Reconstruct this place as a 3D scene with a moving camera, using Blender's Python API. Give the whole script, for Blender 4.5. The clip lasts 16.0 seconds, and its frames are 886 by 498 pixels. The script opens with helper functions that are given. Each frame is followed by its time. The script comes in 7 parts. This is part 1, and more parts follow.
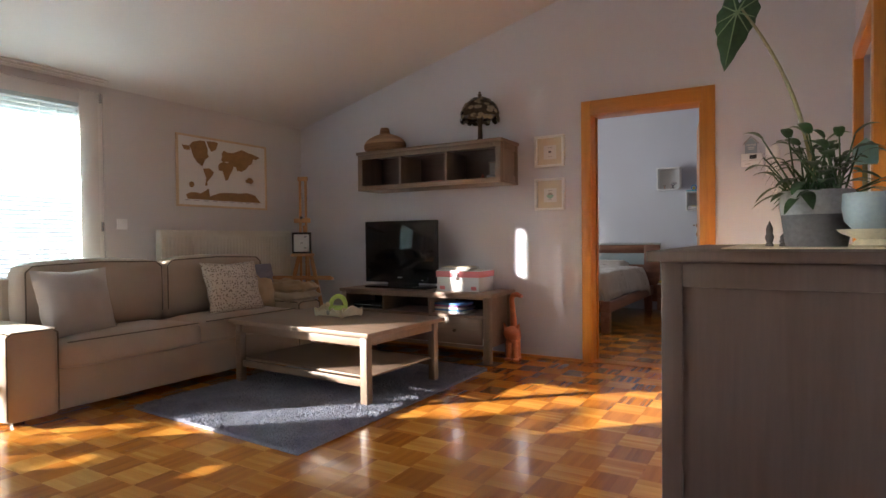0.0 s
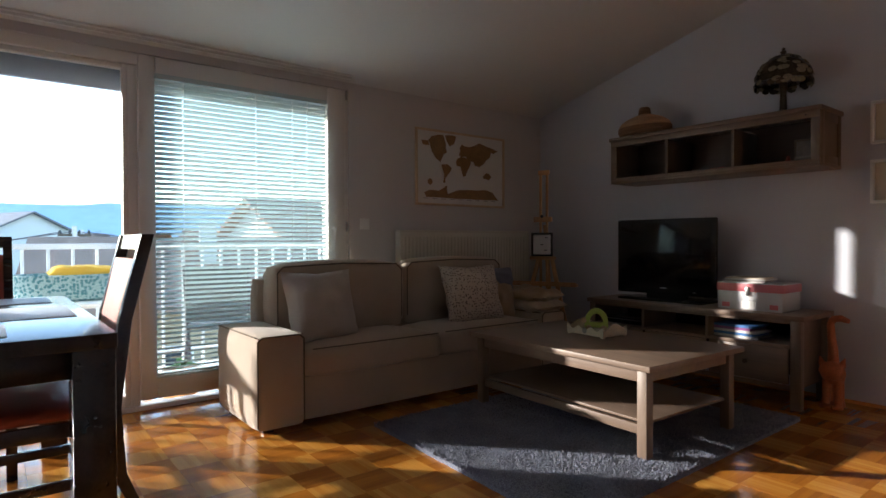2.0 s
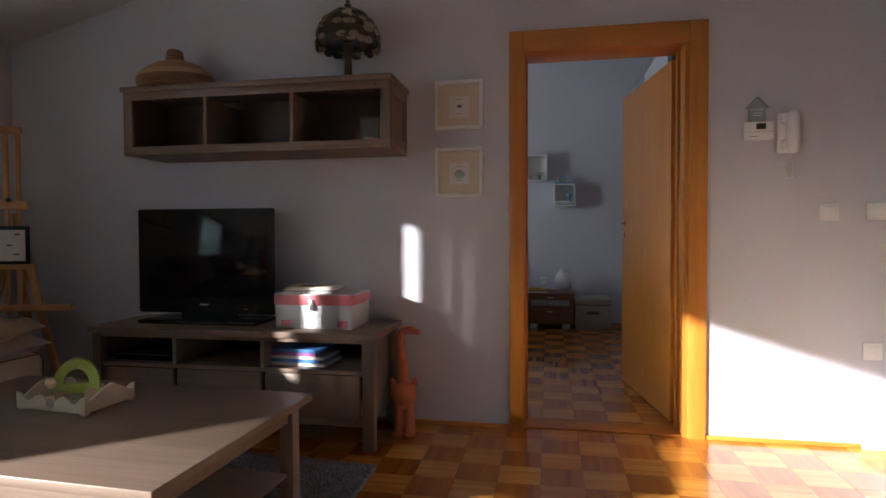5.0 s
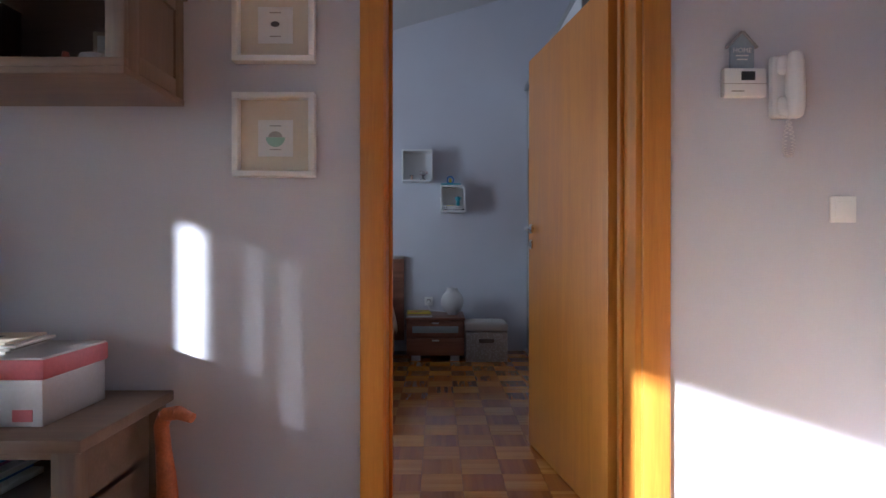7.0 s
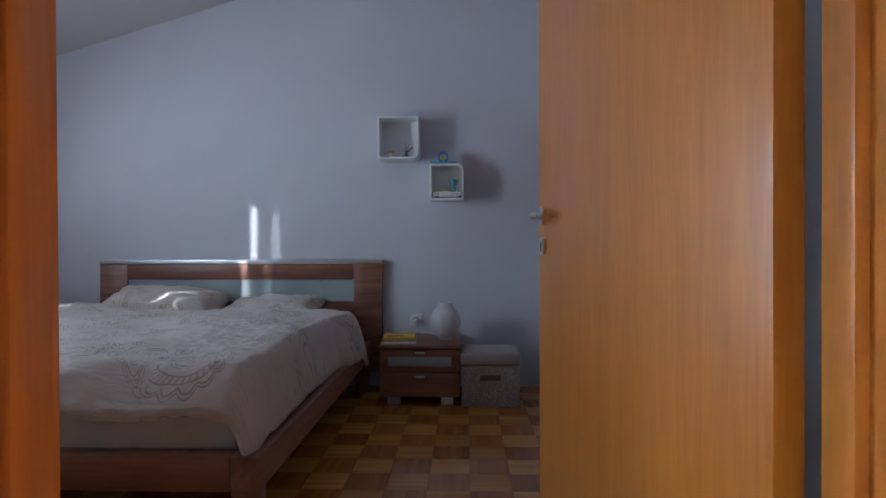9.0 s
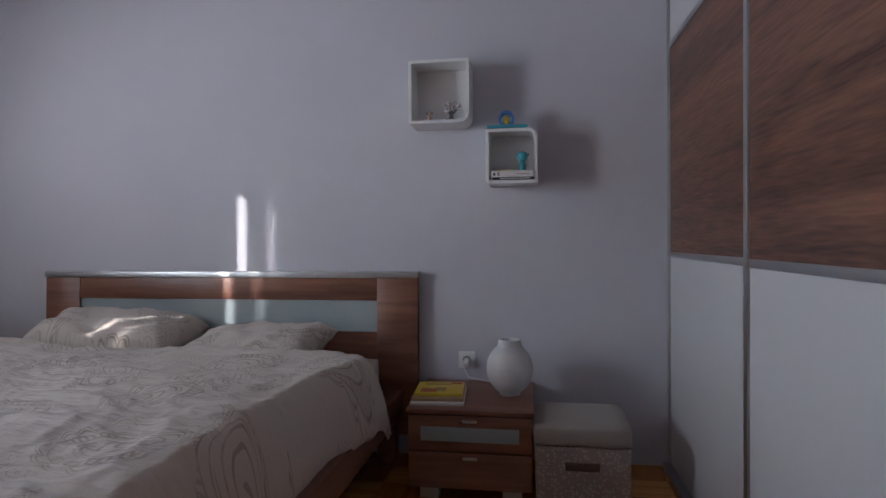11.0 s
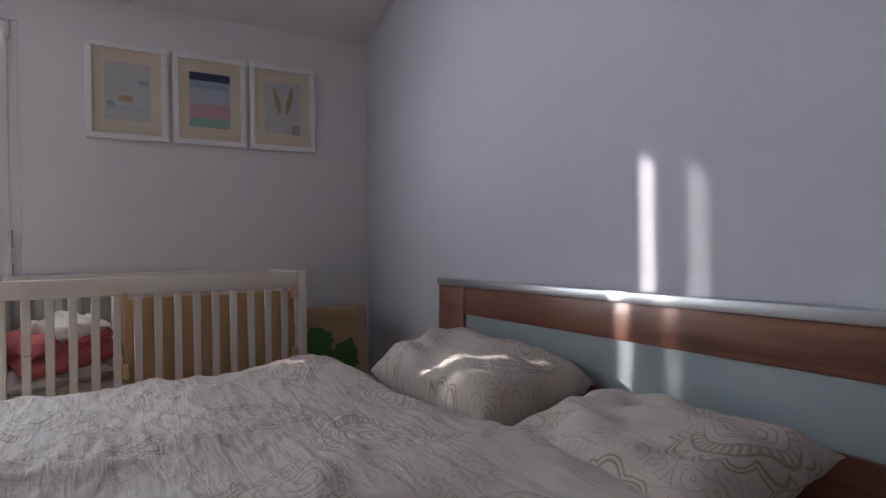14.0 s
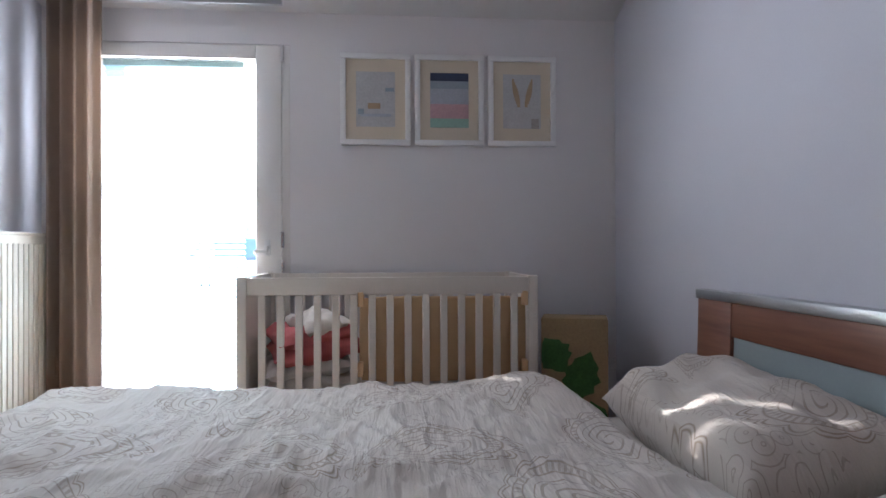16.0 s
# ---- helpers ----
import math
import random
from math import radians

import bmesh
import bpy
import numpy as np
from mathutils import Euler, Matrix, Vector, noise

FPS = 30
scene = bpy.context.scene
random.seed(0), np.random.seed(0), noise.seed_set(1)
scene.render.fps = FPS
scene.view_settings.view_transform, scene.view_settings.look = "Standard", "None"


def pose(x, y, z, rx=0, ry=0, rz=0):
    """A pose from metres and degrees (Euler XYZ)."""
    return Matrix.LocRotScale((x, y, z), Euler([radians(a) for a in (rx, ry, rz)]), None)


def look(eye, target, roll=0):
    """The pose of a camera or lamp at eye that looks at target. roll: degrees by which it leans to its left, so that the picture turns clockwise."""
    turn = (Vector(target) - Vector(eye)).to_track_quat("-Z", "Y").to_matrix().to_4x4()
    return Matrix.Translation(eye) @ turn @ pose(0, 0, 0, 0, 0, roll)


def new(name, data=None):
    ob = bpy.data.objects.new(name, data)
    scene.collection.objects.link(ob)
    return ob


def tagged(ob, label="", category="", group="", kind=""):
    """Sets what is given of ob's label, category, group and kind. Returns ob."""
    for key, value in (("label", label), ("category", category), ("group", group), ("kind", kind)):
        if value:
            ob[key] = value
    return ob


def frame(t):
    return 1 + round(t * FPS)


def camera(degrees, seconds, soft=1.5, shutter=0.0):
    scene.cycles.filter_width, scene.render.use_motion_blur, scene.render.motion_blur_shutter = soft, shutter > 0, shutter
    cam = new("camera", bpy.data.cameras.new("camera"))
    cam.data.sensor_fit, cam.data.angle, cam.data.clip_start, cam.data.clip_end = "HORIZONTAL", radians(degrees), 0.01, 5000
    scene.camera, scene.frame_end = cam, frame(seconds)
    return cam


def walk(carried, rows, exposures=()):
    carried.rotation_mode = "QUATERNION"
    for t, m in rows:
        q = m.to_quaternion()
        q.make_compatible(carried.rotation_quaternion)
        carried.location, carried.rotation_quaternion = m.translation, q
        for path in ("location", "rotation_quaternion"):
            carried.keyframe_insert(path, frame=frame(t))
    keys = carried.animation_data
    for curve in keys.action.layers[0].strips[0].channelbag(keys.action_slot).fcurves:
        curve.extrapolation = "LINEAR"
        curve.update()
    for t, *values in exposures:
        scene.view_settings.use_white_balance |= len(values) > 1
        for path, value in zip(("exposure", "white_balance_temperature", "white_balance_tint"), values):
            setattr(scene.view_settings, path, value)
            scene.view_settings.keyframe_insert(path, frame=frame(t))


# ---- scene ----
cam = camera(74.9, 16.0)
PATH = [
    (0, (-0.02, -0.066, 1.01), (-1.044, 1.652, 0.977), -0.6),
    (0.5, (-0.185, -0.03, 1.003), (-1.421, 1.543, 0.979), -0.5),
    (1, (-0.346, 0.096, 1.015), (-1.848, 1.416, 0.991), -0.4),
    (1.5, (-0.491, 0.212, 1.019), (-2.12, 1.372, 0.992), -0.3),
    (2, (-0.685, 0.303, 1.028), (-2.258, 1.538, 0.999), -0.2),
    (2.5, (-0.872, 0.465, 1.024), (-2.264, 1.9, 0.995), -0.2),
    (3, (-1.004, 0.63, 1.033), (-2.182, 2.246, 0.997), -0.2),
    (3.5, (-1.121, 0.786, 1.041), (-2.085, 2.538, 1.001), -0.2),
    (4, (-1.222, 0.94, 1.038), (-1.91, 2.817, 1.002), -0.1),
    (4.5, (-1.246, 1.186, 1.045), (-1.764, 3.117, 0.997), -0.2),
    (5, (-1.248, 1.449, 1.046), (-1.607, 3.416, 0.993), -0.2),
    (5.2, (-1.25, 1.571, 1.041), (-1.517, 3.553, 0.999), -0.2),
    (7.3, (-1.177, 2.899, 1.026), (-1.155, 4.899, 1.018), 0.0),
    (7.7, (-1.103, 3.169, 1.033), (-1.073, 5.169, 1.024), -0.0),
    (8.2, (-1.017, 3.536, 1.033), (-0.995, 5.536, 1.025), -0.0),
    (10.3, (-0.892, 5.04, 1.076), (-1.172, 7.02, 1.045), -0.6),
    (11, (-0.966, 5.493, 1.085), (-1.275, 7.469, 1.06), -0.4),
    (11.5, (-0.995, 5.865, 1.075), (-1.349, 7.833, 1.075), -0.4),
    (12, (-1.1, 6.171, 1.083), (-1.561, 8.118, 1.083), -0.4),
    (12.5, (-1.134, 6.419, 1.084), (-1.991, 8.221, 1.05), -0.8),
    (13, (-1.192, 6.619, 1.082), (-2.424, 8.194, 1.04), -1.0),
    (13.7, (-1.315, 6.922, 1.078), (-2.959, 8.062, 1.07), -0.7),
    (14, (-1.342, 7.0, 1.075), (-3.066, 8.015, 1.07), -0.8),
    (14.5, (-1.37, 7.071, 1.075), (-3.19, 7.9, 1.066), -0.8),
    (15, (-1.422, 7.158, 1.066), (-3.338, 7.732, 1.07), -0.7),
    (15.5, (-1.516, 7.21, 1.067), (-3.478, 7.597, 1.088), -0.4),
    (16, (-1.591, 7.23, 1.075), (-3.585, 7.385, 1.086), -0.2),
]
EXPOSURES = [(0, 4.3, 6600, 10), (0.5, 3.1, 6500, 10), (1, 2.4, 6450, 10), (1.5, 2.05, 6400, 10), (2, 2.75, 6500, 10), (2.5, 3.1, 6600, 10), (3, 3.3, 6700, 10), (3.5, 3.6, 6700, 10), (4.2, 3.6, 6400, 10), (5, 3.45, 6100, 10),
             (7.5, 3.98, 5350, 10), (8.2, 3.98, 5350, 10), (10.5, 4.0, 6000, 15), (13, 4.1, 6250, 17), (14.5, 3.95, 6250, 15), (16, 4.4, 5950, 12)]
walk(cam, [(t, look(eye, target, roll)) for t, eye, target, roll in PATH], EXPOSURES)

# ---- light ----
SUN_EL, SUN_WAY = 13.5, (0.7415, 0.671)   # height of the sun in degrees; horizontal heading of its light
world = bpy.data.worlds.new("sky")
scene.world = world
world.use_nodes = True
wn, wl = world.node_tree.nodes, world.node_tree.links
sky = wn.new("ShaderNodeTexSky")
sky.sky_type, sky.sun_disc = "NISHITA", False
sky.sun_elevation = radians(SUN_EL)
sky.sun_rotation = math.atan2(-SUN_WAY[0], -SUN_WAY[1])
sky.dust_density, sky.air_density, sky.ozone_density = 0.6, 1.0, 2.5
wl.new(sky.outputs[0], wn["Background"].inputs[0])
wn["Background"].inputs[1].default_value = 0.15
sun = new("sun", bpy.data.lights.new("sun", "SUN"))
sun.data.energy, sun.data.angle, sun.data.color = 1.45, radians(0.8), (1.0, 0.95, 0.88)
drop = math.tan(radians(SUN_EL))
sun.matrix_world = look((-40, -40, 30), (-40 + SUN_WAY[0], -40 + SUN_WAY[1], 30 - drop))


def sky_light(name, x, y0, y1, z0, z1, watts, colour, dip=0.1):
    """Sky light entering by an opening, facing into the room; dip: how far it slants down."""
    d = bpy.data.lights.new(name, "AREA")
    d.shape, d.size, d.size_y, d.energy, d.color = "RECTANGLE", y1 - y0, z1 - z0, watts, colour
    ob = new(name, d)
    ob.matrix_world = look((x, (y0 + y1) / 2, (z0 + z1) / 2), (x + 1, (y0 + y1) / 2, (z0 + z1) / 2 - dip))


sky_light("window_light", -4.70, 5.75, 6.50, 0.22, 2.06, 4.9, (0.92, 0.95, 1.0))

# ---- materials ----
def surface(name, colour, rough=0.6, metal=0.0, vary=0.12, scale=6.0, fine=90.0, bump=0.15, depth=0.002, sheen=0.0, coat=0.0, second=None, stretch=(1, 1, 1)):
    """A painted, woven or plain surface with stains at one scale and grain at another."""
    m = bpy.data.materials.new(name)
    m.use_nodes = True
    n, l = m.node_tree.nodes, m.node_tree.links
    b = n["Principled BSDF"]
    b.inputs["Metallic"].default_value = metal
    b.inputs["Sheen Weight"].default_value = sheen
    b.inputs["Coat Weight"].default_value = coat
    b.inputs["Coat Roughness"].default_value = 0.15
    tc = n.new("ShaderNodeTexCoord")
    mp = n.new("ShaderNodeMapping")
    mp.inputs["Scale"].default_value = stretch
    l.new(tc.outputs["Object"], mp.inputs["Vector"])
    big, small = n.new("ShaderNodeTexNoise"), n.new("ShaderNodeTexNoise")
    for t, s, d in ((big, scale, 5.0), (small, fine, 3.0)):
        t.inputs["Scale"].default_value, t.inputs["Detail"].default_value = s, d
        l.new(mp.outputs[0], t.inputs["Vector"])
    mix = n.new("ShaderNodeMix")
    mix.data_type = "RGBA"
    lo = [c * (1 - vary) for c in colour] if second is None else second
    hi = [min(1, c * (1 + vary)) for c in colour]
    mix.inputs[6].default_value, mix.inputs[7].default_value = (*lo, 1), (*hi, 1)
    add = n.new("ShaderNodeMath")
    add.operation, add.inputs[2].default_value = "MULTIPLY_ADD", 0.0
    add.inputs[1].default_value = 0.5
    l.new(big.outputs["Fac"], add.inputs[0])
    half = n.new("ShaderNodeMath")
    half.operation, half.inputs[1].default_value = "MULTIPLY", 0.5
    l.new(small.outputs["Fac"], half.inputs[0])
    l.new(half.outputs[0], add.inputs[2])
    ramp = n.new("ShaderNodeMapRange")
    ramp.inputs[1].default_value, ramp.inputs[2].default_value = 0.32, 0.68
    l.new(add.outputs[0], ramp.inputs[0])
    l.new(ramp.outputs[0], mix.inputs[0])
    l.new(mix.outputs[2], b.inputs["Base Color"])
    rr = n.new("ShaderNodeMapRange")
    rr.inputs[3].default_value, rr.inputs[4].default_value = max(0.02, rough - 0.07), min(1, rough + 0.07)
    l.new(big.outputs["Fac"], rr.inputs[0])
    l.new(rr.outputs[0], b.inputs["Roughness"])
    if bump:
        bp = n.new("ShaderNodeBump")
        bp.inputs["Strength"].default_value, bp.inputs["Distance"].default_value = bump, depth
        l.new(small.outputs["Fac"], bp.inputs["Height"])
        l.new(bp.outputs[0], b.inputs["Normal"])
    return m


def wood(name, dark, light, rough=0.4, along=2, grain=14.0, rand=0.0, coat=0.0, streak=0.35):
    """Wood with its fibres along one axis (0, 1, 2); rand: how much each piece differs."""
    m = bpy.data.materials.new(name)
    m.use_nodes = True
    n, l = m.node_tree.nodes, m.node_tree.links
    b = n["Principled BSDF"]
    b.inputs["Coat Weight"].default_value, b.inputs["Coat Roughness"].default_value = coat, 0.12
    tc, mp, oi = n.new("ShaderNodeTexCoord"), n.new("ShaderNodeMapping"), n.new("ShaderNodeObjectInfo")
    sc = [1.0, 1.0, 1.0]
    sc[along] = 0.07
    mp.inputs["Scale"].default_value = sc
    l.new(tc.outputs["Object"], mp.inputs["Vector"])
    off = n.new("ShaderNodeVectorMath")
    off.operation = "ADD"
    l.new(mp.outputs[0], off.inputs[0])
    sh = n.new("ShaderNodeMath")
    sh.operation, sh.inputs[1].default_value = "MULTIPLY", 37.0
    l.new(oi.outputs["Random"], sh.inputs[0])
    l.new(sh.outputs[0], off.inputs[1])
    big, small = n.new("ShaderNodeTexNoise"), n.new("ShaderNodeTexNoise")
    for t, s, d, w in ((big, grain, 4.0, 0.8), (small, grain * 9, 3.0, 0.2)):
        t.inputs["Scale"].default_value, t.inputs["Detail"].default_value, t.inputs["Distortion"].default_value = s, d, w
        l.new(off.outputs[0], t.inputs["Vector"])
    f = n.new("ShaderNodeMath")
    f.operation, f.inputs[1].default_value = "MULTIPLY_ADD", 1 - streak
    l.new(big.outputs["Fac"], f.inputs[0])
    g = n.new("ShaderNodeMath")
    g.operation, g.inputs[1].default_value = "MULTIPLY", streak
    l.new(small.outputs["Fac"], g.inputs[0])
    l.new(g.outputs[0], f.inputs[2])
    h = n.new("ShaderNodeMath")
    h.operation, h.inputs[1].default_value = "MULTIPLY_ADD", rand
    l.new(oi.outputs["Random"], h.inputs[0])
    l.new(f.outputs[0], h.inputs[2])
    r = n.new("ShaderNodeMapRange")
    r.inputs[1].default_value, r.inputs[2].default_value = 0.33 + rand * 0.3, 0.67 + rand * 0.7
    l.new(h.outputs[0], r.inputs[0])
    mix = n.new("ShaderNodeMix")
    mix.data_type = "RGBA"
    mix.inputs[6].default_value, mix.inputs[7].default_value = (*dark, 1), (*light, 1)
    l.new(r.outputs[0], mix.inputs[0])
    l.new(mix.outputs[2], b.inputs["Base Color"])
    rr = n.new("ShaderNodeMapRange")
    rr.inputs[3].default_value, rr.inputs[4].default_value = rough - 0.06, rough + 0.08
    l.new(big.outputs["Fac"], rr.inputs[0])
    l.new(rr.outputs[0], b.inputs["Roughness"])
    bp = n.new("ShaderNodeBump")
    bp.inputs["Strength"].default_value, bp.inputs["Distance"].default_value = 0.12, 0.001
    l.new(small.outputs["Fac"], bp.inputs["Height"])
    l.new(bp.outputs[0], b.inputs["Normal"])
    return m


def glass(name, tint=(1, 1, 1), rough=0.0):
    """Clear pane: mostly lets light straight through, with a gloss."""
    m = bpy.data.materials.new(name)
    m.use_nodes = True
    n, l = m.node_tree.nodes, m.node_tree.links
    out = n["Material Output"]
    tr, gl, mx, fr = n.new("ShaderNodeBsdfTransparent"), n.new("ShaderNodeBsdfGlossy"), n.new("ShaderNodeMixShader"), n.new("ShaderNodeFresnel")
    tr.inputs[0].default_value = (*tint, 1)
    gl.inputs["Roughness"].default_value = rough
    fr.inputs[0].default_value = 1.3
    l.new(fr.outputs[0], mx.inputs[0])
    l.new(tr.outputs[0], mx.inputs[1])
    l.new(gl.outputs[0], mx.inputs[2])
    l.new(mx.outputs[0], out.inputs[0])
    return m


M_WALL = surface("wall_paint", (0.585, 0.585, 0.635), 0.9, vary=0.03, scale=1.5, fine=160, bump=0.12, depth=0.001)
M_WALLW = surface("window_wall_paint", (0.61, 0.59, 0.585), 0.9, vary=0.03, scale=1.5, fine=160, bump=0.12, depth=0.001)
# lighter than M_WALLW: bounce light on this wall is put into its colour
M_WALLB = surface("bedroom_window_wall_bounce_paint", (0.74, 0.72, 0.72), 0.9, vary=0.03, scale=1.5, fine=160, bump=0.12, depth=0.001)
M_CEIL = surface("ceiling_paint", (0.68, 0.67, 0.66), 0.92, vary=0.025, scale=1.2, fine=120, bump=0.1, depth=0.001)
M_UPVC = surface("white_plastic", (0.78, 0.76, 0.73), 0.35, vary=0.02, scale=3, bump=0.0)
M_WHITE = surface("white_lacquer", (0.8, 0.8, 0.79), 0.35, vary=0.02, scale=4, bump=0.03, depth=0.0005)
M_BEECH = wood("beech_veneer", (0.46, 0.158, 0.019), (0.59, 0.235, 0.035), 0.38, 2, 16, coat=0.25)
M_BEECHX = wood("beech_veneer_across", (0.46, 0.158, 0.019), (0.59, 0.235, 0.035), 0.38, 0, 16, coat=0.25)
M_OAKJ = surface("parquet_joint", (0.14, 0.06, 0.02), 0.6)
M_GREYW = wood("grey_brown_stain", (0.165, 0.113, 0.083), (0.242, 0.168, 0.124), 0.42, 0, 12)
# shelf's stain made darker: the shade inside its bays is put into the colour
M_BACK = wood("bay_shade_brown_stain", (0.075, 0.045, 0.033), (0.115, 0.07, 0.052), 0.5, 0, 12)
M_GREYV = wood("grey_brown_stain_upright", (0.155, 0.107, 0.08), (0.222, 0.158, 0.118), 0.42, 2, 12)
M_SOFA = surface("beige_cotton", (0.40, 0.32, 0.25), 0.95, vary=0.08, scale=5, fine=420, bump=0.5, depth=0.0015, sheen=0.3)
M_RUG = surface("grey_blue_pile", (0.195, 0.212, 0.28), 1.0, vary=0.42, scale=7, fine=110, bump=1.0, depth=0.02, sheen=0.3)
M_WALNUT = wood("walnut_veneer", (0.13, 0.05, 0.03), (0.32, 0.145, 0.09), 0.38, 1, 6, streak=0.3)
M_WALNUTX = wood("walnut_veneer_across", (0.13, 0.05, 0.03), (0.32, 0.145, 0.09), 0.38, 0, 6, streak=0.3)
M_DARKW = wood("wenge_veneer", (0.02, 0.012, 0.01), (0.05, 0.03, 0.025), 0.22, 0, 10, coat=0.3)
M_BLACK = surface("black_plastic", (0.012, 0.012, 0.014), 0.25, vary=0.1, bump=0.0)
M_GLASS = glass("window_glass", (0.96, 0.98, 0.97))
M_STEEL = surface("brushed_steel", (0.62, 0.61, 0.6), 0.28, 1.0, vary=0.06, fine=200, bump=0.05, depth=0.0004, stretch=(1, 1, 0.1))
M_ALU = surface("satin_aluminium", (0.55, 0.56, 0.57), 0.4, 1.0, vary=0.05, fine=200, bump=0.04, depth=0.0004)


# ---- building helpers ----
def bm_new():
    return bmesh.new()


def box(bm, a, b, bevel=0.0, seg=2, m=None):
    """Adds a box between two corners to a bmesh, with rounded edges; returns its vertices."""
    a, b = [min(p, q) for p, q in zip(a, b)], [max(p, q) for p, q in zip(a, b)]
    t = bmesh.new()
    bmesh.ops.create_cube(t, size=1.0, matrix=Matrix.LocRotScale([(p + q) / 2 for p, q in zip(a, b)], None, [q - p for p, q in zip(a, b)]))
    if bevel:
        bmesh.ops.bevel(t, geom=t.edges[:], offset=bevel, segments=seg, affect="EDGES", profile=0.5)
    if m is not None:
        bmesh.ops.transform(t, matrix=m, verts=t.verts)
    join(bm, t)


def join(bm, t):
    """Moves all of t into bm."""
    me = bpy.data.meshes.new("t")
    t.to_mesh(me)
    t.free()
    bm.from_mesh(me)
    bpy.data.meshes.remove(me)


def tube(bm, p, q, r0, r1=None, seg=12):
    """Adds a round bar from p to q."""
    p, q = Vector(p), Vector(q)
    d = q - p
    t = bmesh.new()
    bmesh.ops.create_cone(t, cap_ends=True, segments=seg, radius1=r0, radius2=r0 if r1 is None else r1, depth=d.length,
                          matrix=Matrix.Translation((p + q) / 2) @ d.to_track_quat("Z", "Y").to_matrix().to_4x4())
    join(bm, t)


def lathe(bm, profile, centre=(0, 0, 0), seg=28, squash=(1, 1, 1)):
    """Turns a profile of (radius, height) round the z axis."""
    rings = []
    for r, z in profile:
        ring = []
        for i in range(seg):
            a = 2 * math.pi * i / seg
            ring.append(bm.verts.new((centre[0] + r * math.cos(a) * squash[0], centre[1] + r * math.sin(a) * squash[1], centre[2] + z * squash[2])))
        rings.append(ring)
    for lo, hi in zip(rings, rings[1:]):
        for i in range(seg):
            bm.faces.new((lo[i], lo[(i + 1) % seg], hi[(i + 1) % seg], hi[i]))
    if profile[0][0] > 1e-4:
        bm.faces.new(rings[0][::-1])
    if profile[-1][0] > 1e-4:
        bm.faces.new(rings[-1])


def slab(bm, outline, y0, y1, plane="xz"):
    """Extrudes an outline. plane xz: between two y; xy: between two z; yz: between two x."""
    def at(u, v, w):
        return {"xz": (u, w, v), "xy": (u, v, w), "yz": (w, u, v)}[plane]
    f = [bm.verts.new(at(u, v, y0)) for u, v in outline]
    g = [bm.verts.new(at(u, v, y1)) for u, v in outline]
    bm.faces.new(f)
    bm.faces.new(g[::-1])
    k = len(f)
    for i in range(k):
        bm.faces.new((f[(i + 1) % k], f[i], g[i], g[(i + 1) % k]))


def smooth(bm, angle=40):
    for f in bm.faces:
        f.smooth = True
    for e in bm.edges:
        if len(e.link_faces) != 2 or e.calc_face_angle(0) > radians(angle):
            e.smooth = False


def part(name, bm, material, parent=None, label="", angle=40, shift=None):
    """Links a bmesh as one mesh object, under a thing or a part."""
    bmesh.ops.recalc_face_normals(bm, faces=bm.faces)
    smooth(bm, angle)
    if shift is not None:
        bmesh.ops.translate(bm, verts=bm.verts, vec=shift)
    me = bpy.data.meshes.new(name)
    bm.to_mesh(me)
    bm.free()
    me.materials.append(material)
    ob = new(name, me)
    if parent is not None:
        ob.parent = parent
    if label:
        ob["label"] = label
    return ob


def thing(name, at=(0, 0, 0), turn=0.0, label="", category="", group="", kind=""):
    """An empty at a thing's base, that carries its parts."""
    ob = new(name)
    ob.matrix_basis = pose(*at, 0, 0, turn)
    return tagged(ob, label, category, group, kind)


def boxpart(name, a, b, material, parent=None, bevel=0.003, label="", seg=2):
    bm = bm_new()
    box(bm, a, b, bevel, seg)
    return part(name, bm, material, parent, label)


def structure(name, bm, material, label="", category=""):
    return tagged(part(name, bm, material), label, category, kind="structure")

# ---- the rooms ----
XW, XB = -4.55, -4.60          # window wall of the living room and of the bedroom, inner faces
YT, YT2, YB = 4.55, 4.73, 8.388  # the two faces of the wall between the rooms; the bedroom's far wall
XR, YS, XR2 = 0.36, -3.2, 0.3  # living room's right and back walls; behind the wardrobe
TH = 0.35


def ceil_l(x):
    return 2.215 + 0.258 * (x + 4.55)


def ceil_b(x):
    return 2.305 + 0.285 * (x + 4.60)


def wall_x(name, y0, y1, x0, x1, top, holes, material, label):
    """A wall along x, its top under the sloping ceiling; holes: (x0, x1, z0, z1)."""
    bm = bm_new()
    xs = sorted({x0, x1, *[h[0] for h in holes], *[h[1] for h in holes]})
    for a, b in zip(xs, xs[1:]):
        cuts = [h for h in holes if h[0] <= a and h[1] >= b]
        spans = [(0.0, None)]
        if cuts:
            spans = [(cuts[0][3], None)] + ([(0.0, cuts[0][2])] if cuts[0][2] > 0 else [])
        for lo, hi in spans:
            slab(bm, [(a, lo), (b, lo), (b, hi if hi else top(b) + 0.03), (a, hi if hi else top(a) + 0.03)], y0, y1)
    bmesh.ops.remove_doubles(bm, verts=bm.verts, dist=1e-5)
    return structure(name, bm, material, label, "wall")


